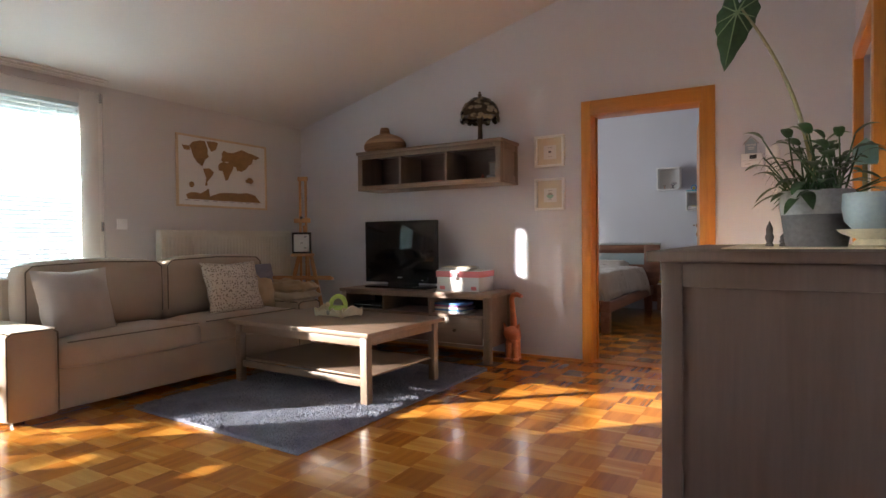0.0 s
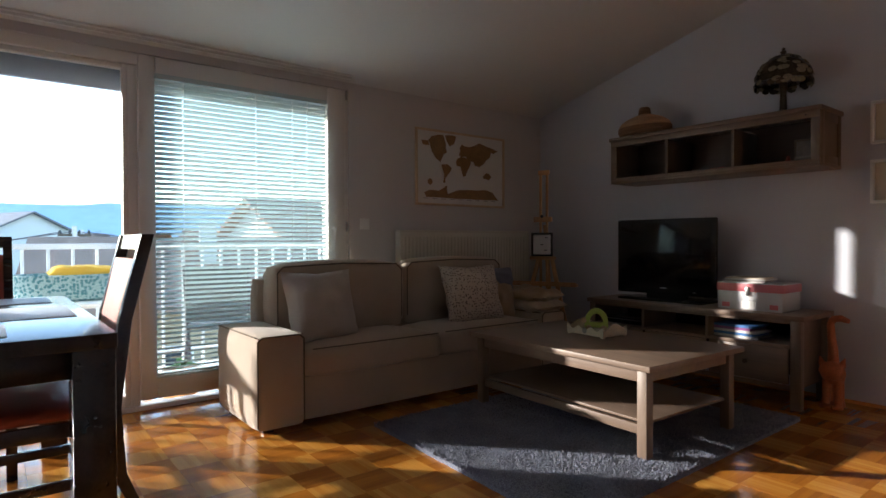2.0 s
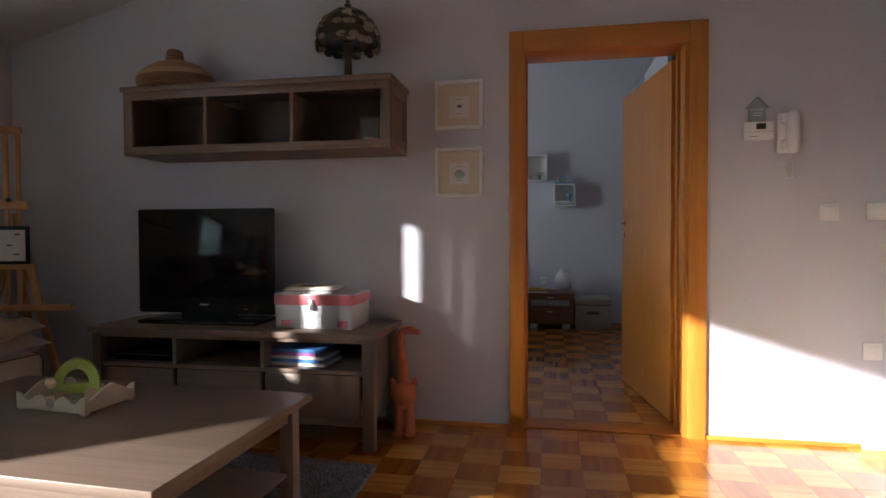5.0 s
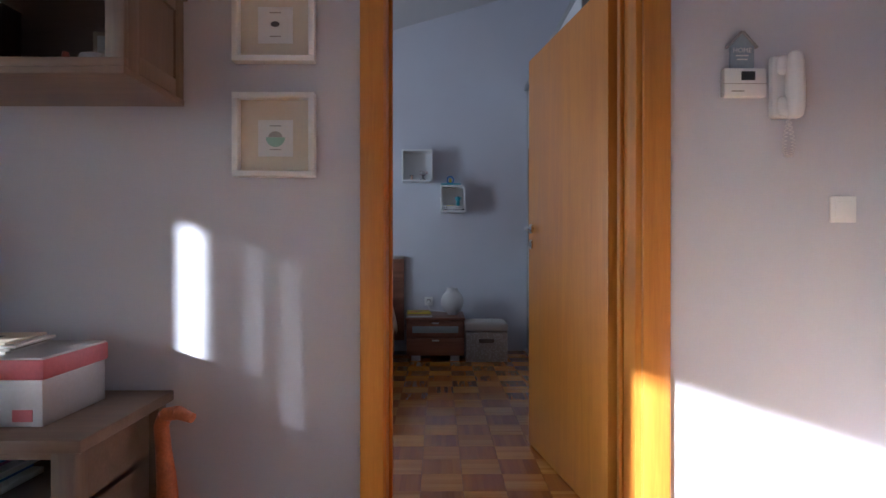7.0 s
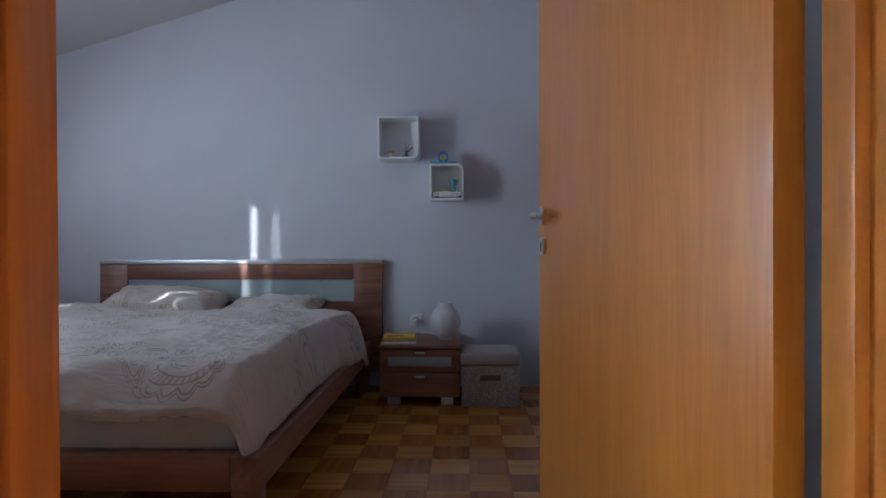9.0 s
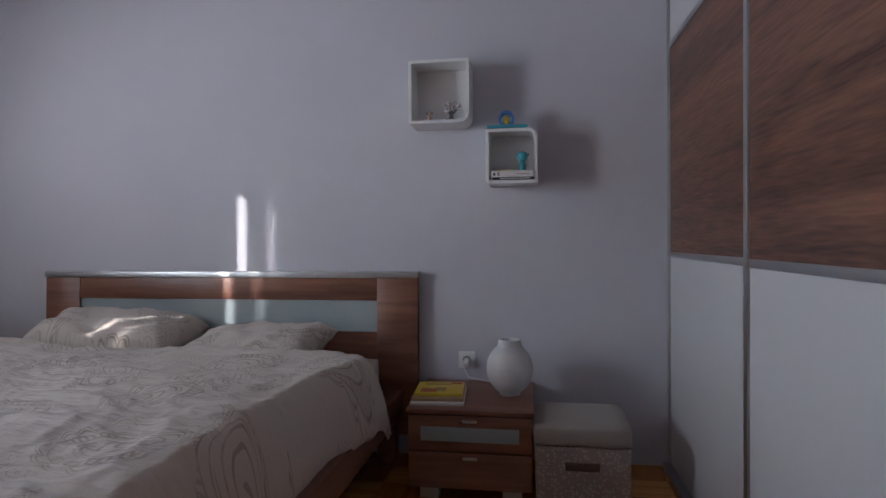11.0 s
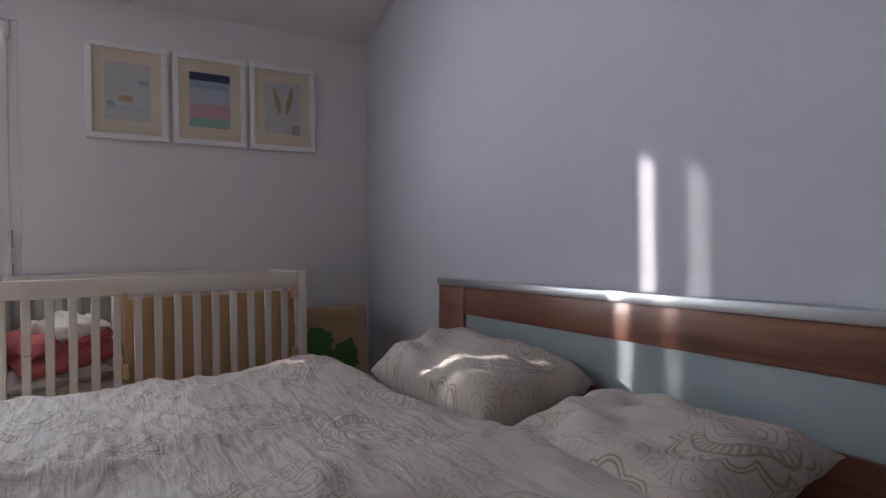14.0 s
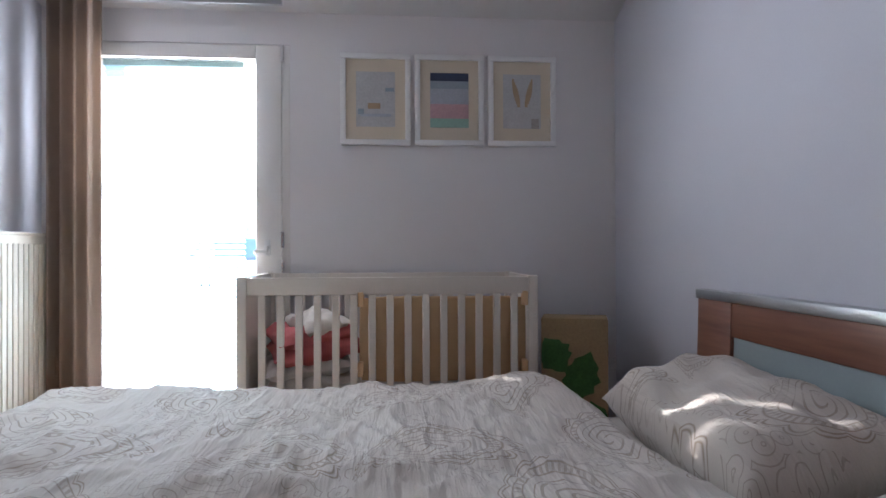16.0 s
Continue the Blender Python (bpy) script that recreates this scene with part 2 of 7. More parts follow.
def wall_y(name, x0, x1, y0, y1, top, holes, material, label):
    bm = bm_new()
    ys = sorted({y0, y1, *[h[0] for h in holes], *[h[1] for h in holes]})
    for a, b in zip(ys, ys[1:]):
        cuts = [h for h in holes if h[0] <= a and h[1] >= b]
        spans = [(0.0, top)]
        if cuts:
            spans = [(cuts[0][3], top)] + ([(0.0, cuts[0][2])] if cuts[0][2] > 0 else [])
        for lo, hi in spans:
            box(bm, (x0, a, lo), (x1, b, hi))
    return structure(name, bm, material, label, "wall")


DOOR = (-1.40, -0.52, 0.0, 2.05)     # hole for the door frame
WIN_L = (-2.2, 2.44, 0.0, 2.16)     # hole for the balcony doors, lengthened out of view to admit more sky light
WIN_B = (5.62, 6.68, 0.0, 2.14)
wall_x("wall_between", YT, YT2, -5.0, XR + 0.2, lambda x: max(ceil_l(x), ceil_b(x)) + 0.1, [DOOR], M_WALL, "pale grey painted wall between the two rooms")
wall_x("wall_far", YB, YB + 0.25, -5.0, XR2 + 0.2, ceil_b, [], M_WALL, "pale grey painted bedroom wall behind the bed")
wall_x("wall_back", YS - 0.25, YS, -5.0, XR + 0.2, ceil_l, [], M_WALL, "pale grey painted end wall")
wall_y("wall_window_living", XW - TH, XW, YS, YT, 2.24, [WIN_L], M_WALLW, "pale grey painted outer wall with the balcony doors")
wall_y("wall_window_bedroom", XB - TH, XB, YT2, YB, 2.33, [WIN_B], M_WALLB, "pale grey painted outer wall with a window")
wall_y("wall_right_living", XR, XR + 0.2, YS, YT, 3.5, [(3.22, 4.08, 0.0, 2.05)], M_WALL, "white painted side wall")
wall_y("wall_right_bedroom", XR2, XR2 + 0.2, YT2, YB, 3.72, [], M_WALL, "white painted wall behind the wardrobe")
bm = bm_new()
slab(bm, [(-4.9, ceil_l(-4.9)), (XR + 0.2, ceil_l(XR + 0.2)), (XR + 0.2, ceil_l(XR + 0.2) + 0.2), (-4.9, ceil_l(-4.9) + 0.2)], YS - 0.25, YT + 0.005)
structure("ceiling", bm, M_CEIL, "white sloping plastered ceiling of the living room", "ceiling")
bm = bm_new()
slab(bm, [(-4.95, ceil_b(-4.95)), (XR2 + 0.2, ceil_b(XR2 + 0.2)), (XR2 + 0.2, ceil_b(XR2 + 0.2) + 0.2), (-4.95, ceil_b(-4.95) + 0.2)], YT2 - 0.005, YB + 0.25)
structure("ceiling", bm, M_CEIL, "white sloping plastered ceiling of the bedroom", "ceiling")
bm = bm_new()
box(bm, (-4.95, YS - 0.25, -0.25), (XR + 0.2, YB + 0.25, -0.012))
floor = structure("floor", bm, M_OAKJ, "oak mosaic parquet floor, laid in alternating squares, varnished", "floor")

# ---- more materials ----
M_SCREEN = surface("tv_screen", (0.004, 0.004, 0.006), 0.08, vary=0.05, bump=0.0)
M_PINE = wood("oiled_pine", (0.42, 0.2, 0.075), (0.6, 0.32, 0.14), 0.5, 2, 14)
M_PALEW = wood("pale_birch", (0.55, 0.4, 0.26), (0.7, 0.55, 0.38), 0.5, 2, 14)
M_PAPER = surface("white_paper", (0.74, 0.72, 0.7), 0.8, vary=0.03, bump=0.02)
M_CREAM = surface("cream_card", (0.66, 0.58, 0.46), 0.85, vary=0.03, bump=0.02)
M_MAPBROWN = surface("brown_print", (0.3, 0.17, 0.07), 0.75, vary=0.25, scale=14, bump=0.0)
M_RAD = surface("cream_enamel", (0.66, 0.63, 0.55), 0.4, vary=0.03, bump=0.0)
M_GREYC = surface("grey_linen", (0.43, 0.385, 0.35), 0.95, vary=0.1, scale=8, fine=380, bump=0.5, depth=0.0015, sheen=0.3)
M_TAN = surface("tan_linen", (0.42, 0.31, 0.2), 0.95, vary=0.12, scale=8, fine=300, bump=0.6, depth=0.002, sheen=0.2)
M_BLUEG = surface("blue_grey_felt", (0.2, 0.2, 0.25), 0.95, vary=0.1, fine=300, bump=0.4)
M_ORANGE = surface("orange_painted_wood", (0.5, 0.14, 0.05), 0.55, vary=0.25, scale=14, fine=120, bump=0.2)
M_PINK = surface("pink_lacquer", (0.55, 0.14, 0.16), 0.4, vary=0.1, bump=0.05)
M_TIN = surface("brushed_white_tin", (0.5, 0.49, 0.5), 0.4, 0.3, vary=0.06, bump=0.05)
M_WICKER = surface("woven_straw", (0.46, 0.29, 0.18), 0.8, vary=0.55, scale=4, fine=60, bump=0.6, depth=0.004, stretch=(1, 1, 14))
M_WICKERD = surface("dark_woven_straw", (0.28, 0.15, 0.08), 0.8, vary=0.5, scale=4, fine=60, bump=0.6, depth=0.004, stretch=(1, 1, 14))
M_BRONZE = surface("dark_bronze", (0.09, 0.06, 0.04), 0.4, 0.7, vary=0.3, scale=20, bump=0.2)
M_SHELLD = surface("dark_shell_glass", (0.06, 0.05, 0.035), 0.22, 0.0, vary=0.5, scale=40, bump=0.1)
M_SHELLL = surface("pearl_shell_glass", (0.3, 0.26, 0.19), 0.2, 0.0, vary=0.3, scale=40, bump=0.1)
M_GREEN = surface("lime_painted_wood", (0.33, 0.42, 0.09), 0.4, vary=0.1, bump=0.05)
M_IVORY = surface("ivory_painted_wood", (0.66, 0.58, 0.44), 0.55, vary=0.12, scale=20, bump=0.1)
M_LEAF = surface("dark_leaf", (0.035, 0.08, 0.03), 0.4, vary=0.4, scale=20, bump=0.15)
M_VEIN = surface("pale_leaf_vein", (0.25, 0.34, 0.18), 0.5, vary=0.1, bump=0.0)
M_STEM = surface("pale_stem", (0.3, 0.28, 0.16), 0.6, vary=0.2, bump=0.1)
M_POT = surface("grey_cement", (0.33, 0.32, 0.33), 0.85, vary=0.2, scale=12, bump=0.4)
M_POTD = surface("dark_grey_cement", (0.13, 0.12, 0.13), 0.85, vary=0.2, scale=12, bump=0.4)
M_SLATE = surface("slate_blue_paint", (0.3, 0.36, 0.42), 0.6, vary=0.1, bump=0.1)
M_MINT = surface("mint_paint", (0.3, 0.46, 0.42), 0.6, vary=0.1, bump=0.1)
M_SEATR = surface("rust_leather", (0.29, 0.05, 0.025), 0.45, vary=0.15, scale=12, fine=260, bump=0.3)
M_INK = surface("dark_print", (0.03, 0.03, 0.035), 0.6, bump=0.0)
M_SEA = surface("sea_green_print", (0.3, 0.48, 0.4), 0.7, vary=0.1, bump=0.0)
M_STONE = surface("grey_print", (0.34, 0.31, 0.28), 0.7, vary=0.2, scale=30, bump=0.0)
M_RED = surface("red_print", (0.5, 0.05, 0.05), 0.5, vary=0.1, bump=0.0)
M_BLUE = surface("blue_print", (0.06, 0.2, 0.5), 0.45, vary=0.1, bump=0.0)
M_VIOLET = surface("violet_print", (0.32, 0.1, 0.3), 0.45, vary=0.1, bump=0.0)
M_YELLOW = surface("yellow_print", (0.7, 0.55, 0.04), 0.45, vary=0.08, bump=0.0)


def speckled(name, base, ink, scale, width, squash=(1, 1, 1), rough=0.95):
    """Cloth printed with small dark marks."""
    m = surface(name, base, rough, vary=0.05, fine=380, bump=0.4, depth=0.0015)
    n, l = m.node_tree.nodes, m.node_tree.links
    b = n["Principled BSDF"]
    tc, mp, v = n.new("ShaderNodeTexCoord"), n.new("ShaderNodeMapping"), n.new("ShaderNodeTexVoronoi")
    mp.inputs["Scale"].default_value = squash
    v.inputs["Scale"].default_value, v.inputs["Randomness"].default_value = scale, 0.7
    l.new(tc.outputs["Object"], mp.inputs[0])
    l.new(mp.outputs[0], v.inputs["Vector"])
    r = n.new("ShaderNodeMapRange")
    r.inputs[1].default_value, r.inputs[2].default_value, r.inputs[3].default_value, r.inputs[4].default_value = width, width + 0.06, 1.0, 0.0
    l.new(v.outputs["Distance"], r.inputs[0])
    mix = n.new("ShaderNodeMix")
    mix.data_type = "RGBA"
    l.new(r.outputs[0], mix.inputs[0])
    l.new(b.inputs["Base Color"].links[0].from_socket, mix.inputs[6])
    mix.inputs[7].default_value = (*ink, 1)
    l.new(mix.outputs[2], b.inputs["Base Color"])
    return m


M_LEAFCLOTH = speckled("printed_cushion_cloth", (0.58, 0.51, 0.44), (0.12, 0.08, 0.06), 55, 0.3, (1, 1, 2.2))
M_HIDE = speckled("mottled_fabric", (0.3, 0.25, 0.22), (0.46, 0.4, 0.36), 70, 0.34)

# ---- door between the rooms ----
door = thing("door_1", (-0.96, YT, 0), label="beech veneered door standing open in its frame", category="door", kind="structure")


def rel(ob, a, b):
    o = ob.matrix_basis.translation
    return [p - q for p, q in zip(a, o)], [p - q for p, q in zip(b, o)]


def sub(name, ob, a, b, material, bevel=0.003, label="", top=None, seg=2):
    """A box part given in world metres, under an unturned thing (top: the thing, when ob is a part)."""
    p, q = rel(top or ob, a, b)
    return boxpart(name, p, q, material, ob, bevel, label, seg)


for nm, a, b, m in (("door_jamb", (-1.40, YT - 0.004, 0), (-1.372, YT2 + 0.004, 2.02), M_BEECH), ("door_jamb", (-0.575, YT - 0.004, 0), (-0.52, YT2 + 0.004, 2.02), M_BEECH),
                    ("door_head", (-1.372, YT - 0.004, 1.992), (-0.575, YT2 + 0.004, 2.02), M_BEECHX),
                    ("door_casing", (-1.452, YT - 0.022, 0), (-1.376, YT - 0.001, 2.105), M_BEECH), ("door_casing", (-0.555, YT - 0.022, 0), (-0.468, YT - 0.001, 2.105), M_BEECH),
                    ("door_casing", (-1.376, YT - 0.022, 1.995), (-0.555, YT - 0.001, 2.105), M_BEECHX),
                    ("door_casing", (-1.452, YT2 + 0.001, 0), (-1.376, YT2 + 0.02, 2.105), M_BEECH), ("door_casing", (-0.54, YT2 + 0.001, 0), (-0.468, YT2 + 0.02, 2.105), M_BEECH),
                    ("door_casing", (-1.376, YT2 + 0.001, 1.995), (-0.54, YT2 + 0.02, 2.105), M_BEECHX),
                    ("door_stop", (-1.372, 4.66, 0), (-1.36, 4.69, 1.992), M_BEECH), ("door_stop", (-0.59, 4.66, 0), (-0.575, 4.69, 1.992), M_BEECH), ("threshold", (-1.372, YT + 0.01, 0.0), (-0.575, YT2 - 0.01, 0.008), M_BEECHX)):
    sub(nm, door, a, b, m)
bm = bm_new()
LW = 0.92
box(bm, (-LW, -0.02, 0.008), (0, 0.02, 1.985), 0.003)
leaf = part("door_leaf", bm, M_BEECH, door, "orange beech veneer door leaf, open")
leaf.matrix_basis = pose(0.388, 0.245, 0, 0, 0, -81)
for side in (1, -1):
    bm = bm_new()
    tube(bm, (-LW + 0.05, side * 0.02, 1.117), (-LW + 0.05, side * 0.03, 1.117), 0.0235, seg=24)
    tube(bm, (-LW + 0.05, side * 0.03, 1.117), (-LW + 0.05, side * 0.052, 1.117), 0.01, seg=14)
    tube(bm, (-LW + 0.04, side * 0.05, 1.117), (-LW + 0.155, side * 0.05, 1.113), 0.0085, 0.0075, seg=14)
    part("door_handle", bm, M_STEEL, leaf, "brushed steel lever handle")
    bm = bm_new()
    tube(bm, (-LW + 0.05, side * 0.02, 1.037), (-LW + 0.05, side * 0.029, 1.037), 0.0235, seg=24)
    part("keyhole_plate", bm, M_STEEL, leaf)
    bm = bm_new()
    box(bm, (-LW + 0.047, side * 0.028, 1.024), (-LW + 0.053, side * 0.0305, 1.047))
    part("keyhole", bm, M_INK, leaf)
for z in (0.25, 1.72):
    bm = bm_new()
    tube(bm, (0.006, 0.024, z), (0.006, 0.024, z + 0.09), 0.008)
    part("hinge", bm, M_STEEL, leaf)

# second door on the right wall, seen edge-on
d2 = thing("door_2", (XR, 3.65, 0), label="closed pale door in an orange beech frame", category="door", kind="structure")
for nm, a, b, m in (("door_casing", (XR - 0.05, 4.06, 0), (XR - 0.001, 4.14, 2.12), M_BEECH), ("door_casing", (XR - 0.05, 3.16, 0), (XR - 0.001, 3.24, 2.12), M_BEECH),
                    ("door_casing", (XR - 0.05, 3.24, 2.03), (XR - 0.001, 4.06, 2.12), M_BEECH), ("door_leaf", (XR + 0.03, 3.22, 0.005), (XR + 0.07, 4.08, 2.05), M_UPVC)):
    sub(nm, d2, a, b, m)
bm = bm_new()
box(bm, (0.24, 4.515, 0.0), (0.355, 4.549, 0.1), 0.003)
structure("baseboard", bm, M_PALEW, "pale wooden plinth block at the foot of the wall", "baseboard")
bm = bm_new()
box(bm, (-0.465, 4.535, 0.0), (0.24, 4.549, 0.022), 0.003)
structure("baseboard", bm, M_BEECHX, "thin beech strip along the floor edge", "baseboard")
bm = bm_new()
box(bm, (-4.40, 4.535, 0.0), (-1.455, 4.549, 0.022), 0.003)
structure("baseboard", bm, M_BEECHX, "thin beech strip along the floor edge", "baseboard")

# ---- balcony doors with their blind ----
win = thing("window_1", (XW, 1.5, 0), label="white plastic balcony doors, one clear, one with a slatted blind", category="balcony door", kind="structure")
XF = XW - 0.06   # middle of the frame
for a, b in (((XF - 0.05, -2.2, 0), (XF + 0.05, -2.13, 2.16)), ((XF - 0.05, -0.95, 0.03), (XF + 0.05, -0.88, 2.09)), ((XF - 0.05, 2.385, 0), (XF + 0.05, 2.44, 2.16)), ((XF - 0.05, -2.13, 2.09), (XF + 0.05, 2.385, 2.16)),
             ((XF - 0.05, -2.13, 0.0), (XF + 0.05, 2.385, 0.03)), ((XF - 0.05, 0.965, 0.03), (XF + 0.03, 1.02, 2.09))):
    sub("window_frame", win, a, b, M_UPVC, 0.006)
for a, b in (((XF - 0.03, 1.015, 0.065), (XF + 0.065, 1.11, 2.155)), ((XF - 0.03, 2.262, 0.065), (XF + 0.065, 2.40, 2.155)), ((XF - 0.03, 1.11, 2.035), (XF + 0.065, 2.262, 2.155)), ((XF - 0.03, 1.11, 0.065), (XF + 0.065, 2.262, 0.21))):
    sub("sash_frame", win, a, b, M_UPVC, 0.008)
p = sub("pane", win, (XF + 0.028, 1.11, 0.21), (XF + 0.034, 2.262, 2.035), M_GLASS, 0)
p.visible_shadow = False
# unseen extra pane, added so that more daylight reaches the room
p = sub("pane", win, (XF - 0.004, -2.13, 0.03), (XF + 0.002, -0.95, 2.09), M_GLASS, 0)
p.visible_shadow = False
p = sub("pane", win, (XF - 0.004, -0.80, 0.1), (XF + 0.002, 0.93, 2.06), M_GLASS, 0)
p.visible_shadow = False
for a, b in (((XF - 0.03, -0.88, 0.03), (XF + 0.03, -0.80, 2.09)), ((XF - 0.03, 0.935, 0.03), (XF + 0.03, 0.965, 2.09)), ((XF - 0.03, -0.80, 2.06), (XF + 0.03, 0.935, 2.09)), ((XF - 0.03, -0.80, 0.03), (XF + 0.03, 0.935, 0.1))):
    sub("sash_frame", win, a, b, M_UPVC, 0.006)
bm = bm_new()
o = win.matrix_basis.translation
tube(bm, (XF + 0.065 - o[0], 1.05 - o[1], 1.06), (XF + 0.105 - o[0], 1.05 - o[1], 1.06), 0.011)
box(bm, (XF + 0.062 - o[0], 1.032 - o[1], 1.02), (XF + 0.074 - o[0], 1.064 - o[1], 1.1), 0.004)
box(bm, (XF + 0.095 - o[0], 1.038 - o[1], 1.048), (XF + 0.112 - o[0], 1.185 - o[1], 1.07), 0.005)
part("window_handle", bm, M_WHITE, win, "white lever handle")
for z in (2.08, 1.1, 0.75):
    bm = bm_new()
    tube(bm, (XF + 0.07 - o[0], 2.415 - o[1], z), (XF + 0.07 - o[0], 2.415 - o[1], z + 0.07), 0.009)
    part("hinge", bm, M_STEEL, win)
M_SLAT = surface("pale_aluminium_slat", (0.56, 0.67, 0.68), 0.45, 0.0, vary=0.05, bump=0.0)


def blind(name, x, y0, y1, z0, z1, cords, label, pitch=0.0305, width=0.042, tilt=27, slit=0.0018):
    """A slatted blind; each slat is split at its cords, where a slit stays open."""
    ob = thing(name, (x, (y0 + y1) / 2, z0), label=label, category="blind")
    half = (y1 - y0) / 2
    c, s = math.cos(radians(tilt)) * width / 2, math.sin(radians(tilt)) * width / 2
    bm = bm_new()
    stops = [-half] + [k - (y0 + y1) / 2 for k in cords] + [half]
    for a, b in zip(stops, stops[1:]):
        a2, b2 = a + (slit if a != -half else 0), b - (slit if b != half else 0)
        prof = [(-c, -s), (0, 0.0032), (c, s)]
        low = [[bm.verts.new((u, y, v)) for u, v in prof] for y in (a2, b2)]
        up = [[bm.verts.new((u, y, v + 0.0012)) for u, v in prof] for y in (a2, b2)]
        for k in (0, 1):
            bm.faces.new((low[0][k], low[0][k + 1], low[1][k + 1], low[1][k]))
            bm.faces.new((up[0][k], up[1][k], up[1][k + 1], up[0][k + 1]))
        bm.faces.new((low[0][0], low[1][0], up[1][0], up[0][0]))
        bm.faces.new((low[0][2], up[0][2], up[1][2], low[1][2]))
    first = part("slat", bm, M_SLAT, ob)
    first.location = (0, 0, 0.02)
    n = int((z1 - z0 - 0.035) / pitch) + 1
    for i in range(1, n):
        sl = new("slat", first.data)
        sl.parent, sl.location = ob, (0, 0, 0.02 + i * pitch)
    boxpart("head_rail", (-0.018, -half, z1 - z0 - 0.03), (0.018, half, z1 - z0), M_SLAT, ob, 0.003)
    boxpart("bottom_rail", (-0.014, -half, -0.004), (0.014, half, 0.008), M_SLAT, ob, 0.003)
    for k in cords:
        bm = bm_new()
        tube(bm, (0.016, k - (y0 + y1) / 2, 0), (0.016, k - (y0 + y1) / 2, z1 - z0), 0.0012, seg=5)
        part("cord", bm, M_WHITE, ob)
    return ob


blind("blind", XF + 0.095, 1.10, 2.235, 0.2, 2.042, (1.26, 1.72, 1.975, 2.085), "pale metal slatted blind hanging before the balcony door's glass", tilt=25)
# added box; its lower edge sets where the sun stripe on the wall ends
sub("sun_cut_box", win, (XW - 0.30, 1.02, 2.005), (XW - 0.15, 2.385, 2.158), M_UPVC, 0.006, "added white box outside the glass, set to cut the sun's upper edge")
bm = bm_new()
box(bm, (XW - 0.150, -0.95, 1.945), (XW - 0.118, 0.965, 2.155), 0.004)
tagged(part("roller_screen", bm, speckled("woven_screen", (0.36, 0.37, 0.42), (0.2, 0.2, 0.24), 200, 0.3)), "rolled-down strip of grey woven sun screen outside the door", "sun screen")
bm = bm_new()
for x in (XW + 0.06, XW + 0.1):
    box(bm, (x, -1.0, ceil_l(x) - 0.013), (x + 0.014, 2.42, ceil_l(x) - 0.001), 0.002)
tagged(part("curtain_rail", bm, M_WHITE), "white double curtain track screwed to the ceiling, empty", "curtain rail")

# ---- sofa ----
def cushion(bm, size, pos, rot=(0, 0, 0), puff=0.5, wave=0.0, seed=1, n=14, flat=4, draw=0.05):
    """A filled cushion: thin at its seam, thick in the middle, corners drawn out. size: width, height, thickness."""
    w, h, t = size
    m = pose(*pos, *rot)
    grid = {}
    for side in (1, -1):
        for i in range(n + 1):
            for j in range(n + 1):
                u, v = 2 * i / n - 1, 2 * j / n - 1
                edge = i in (0, n) or j in (0, n)
                if edge and side < 0:
                    grid[side, i, j] = grid[1, i, j]
                    continue
                th = ((1 - abs(u) ** flat) * (1 - abs(v) ** flat)) ** puff
                pull = 1 - draw * (1 - abs(u * v)) * (abs(u) ** 3 + abs(v) ** 3)
                p = Vector((u * w / 2 * pull, v * h / 2 * pull, side * th * t / 2))
                if wave:
                    k = noise.noise(Vector((u * 2.3 + seed, v * 2.3, side * 3.0))) * wave
                    p.z += k * th
                    p.x += k * 0.4 * (1 if edge else 0.3)
                grid[side, i, j] = bm.verts.new(m @ p)
    for side in (1, -1):
        for i in range(n):
            for j in range(n):
                q = [grid[side, i, j], grid[side, i + 1, j], grid[side, i + 1, j + 1], grid[side, i, j + 1]]
                if len(set(q)) == 4:
                    bm.faces.new(q if side > 0 else q[::-1])


def soft_box(name, a, b, material, parent, r=0.05, swell=0.02, label="", seed=0, n=3):
    """An upholstered block with rounded edges and slightly bulging faces."""
    bm = bm_new()
    box(bm, a, b)
    bmesh.ops.subdivide_edges(bm, edges=bm.edges[:], cuts=n + 3, use_grid_fill=True)
    a, b = Vector(a), Vector(b)
    c, h = (a + b) / 2, (b - a) / 2
    for v in bm.verts:
        d = v.co - c
        k = [abs(d[i]) / h[i] for i in range(3)]
        inner = Vector([max(-h[i] + r, min(h[i] - r, d[i])) for i in range(3)])
        off = d - inner
        if off.length > 1e-6:
            d = inner + off.normalized() * r
        for i in range(3):
            j, l = (i + 1) % 3, (i + 2) % 3
            if k[i] > 0.99:
                d[i] += math.copysign(swell * (1 - k[j] ** 2) * (1 - k[l] ** 2), d[i])
        d += Vector([noise.noise((v.co + Vector((seed, i * 7.0, 0))) * 5) * 0.004 for i in range(3)])
        v.co = c + d
    return part(name, bm, material, parent, label, 60)


sofa = thing("sofa", (-4.0, 2.6, 0), label="beige fabric two-seat sofa with broad arms, against the window wall", category="sofa")


def sp(nm, a, b, r=0.05, swell=0.02, seed=0, label=""):
    p, q = rel(sofa, a, b)
    return soft_box(nm, p, q, M_SOFA, sofa, r, swell, label, seed)


sp("base", (-4.31, 1.60, 0.035), (-3.65, 3.62, 0.285), 0.02, 0.004, 1)
sp("arm", (-4.31, 1.385, 0.022), (-3.63, 1.66, 0.53), 0.035, 0.006, 2)
sp("arm", (-4.31, 3.56, 0.022), (-3.63, 3.83, 0.49), 0.035, 0.006, 3)
sp("back_frame", (-4.34, 1.60, 0.05), (-4.2, 3.62, 0.80), 0.04, 0.004, 4)
sp("seat_cushion", (-4.15, 1.665, 0.265), (-3.615, 2.605, 0.44), 0.05, 0.02, 5)
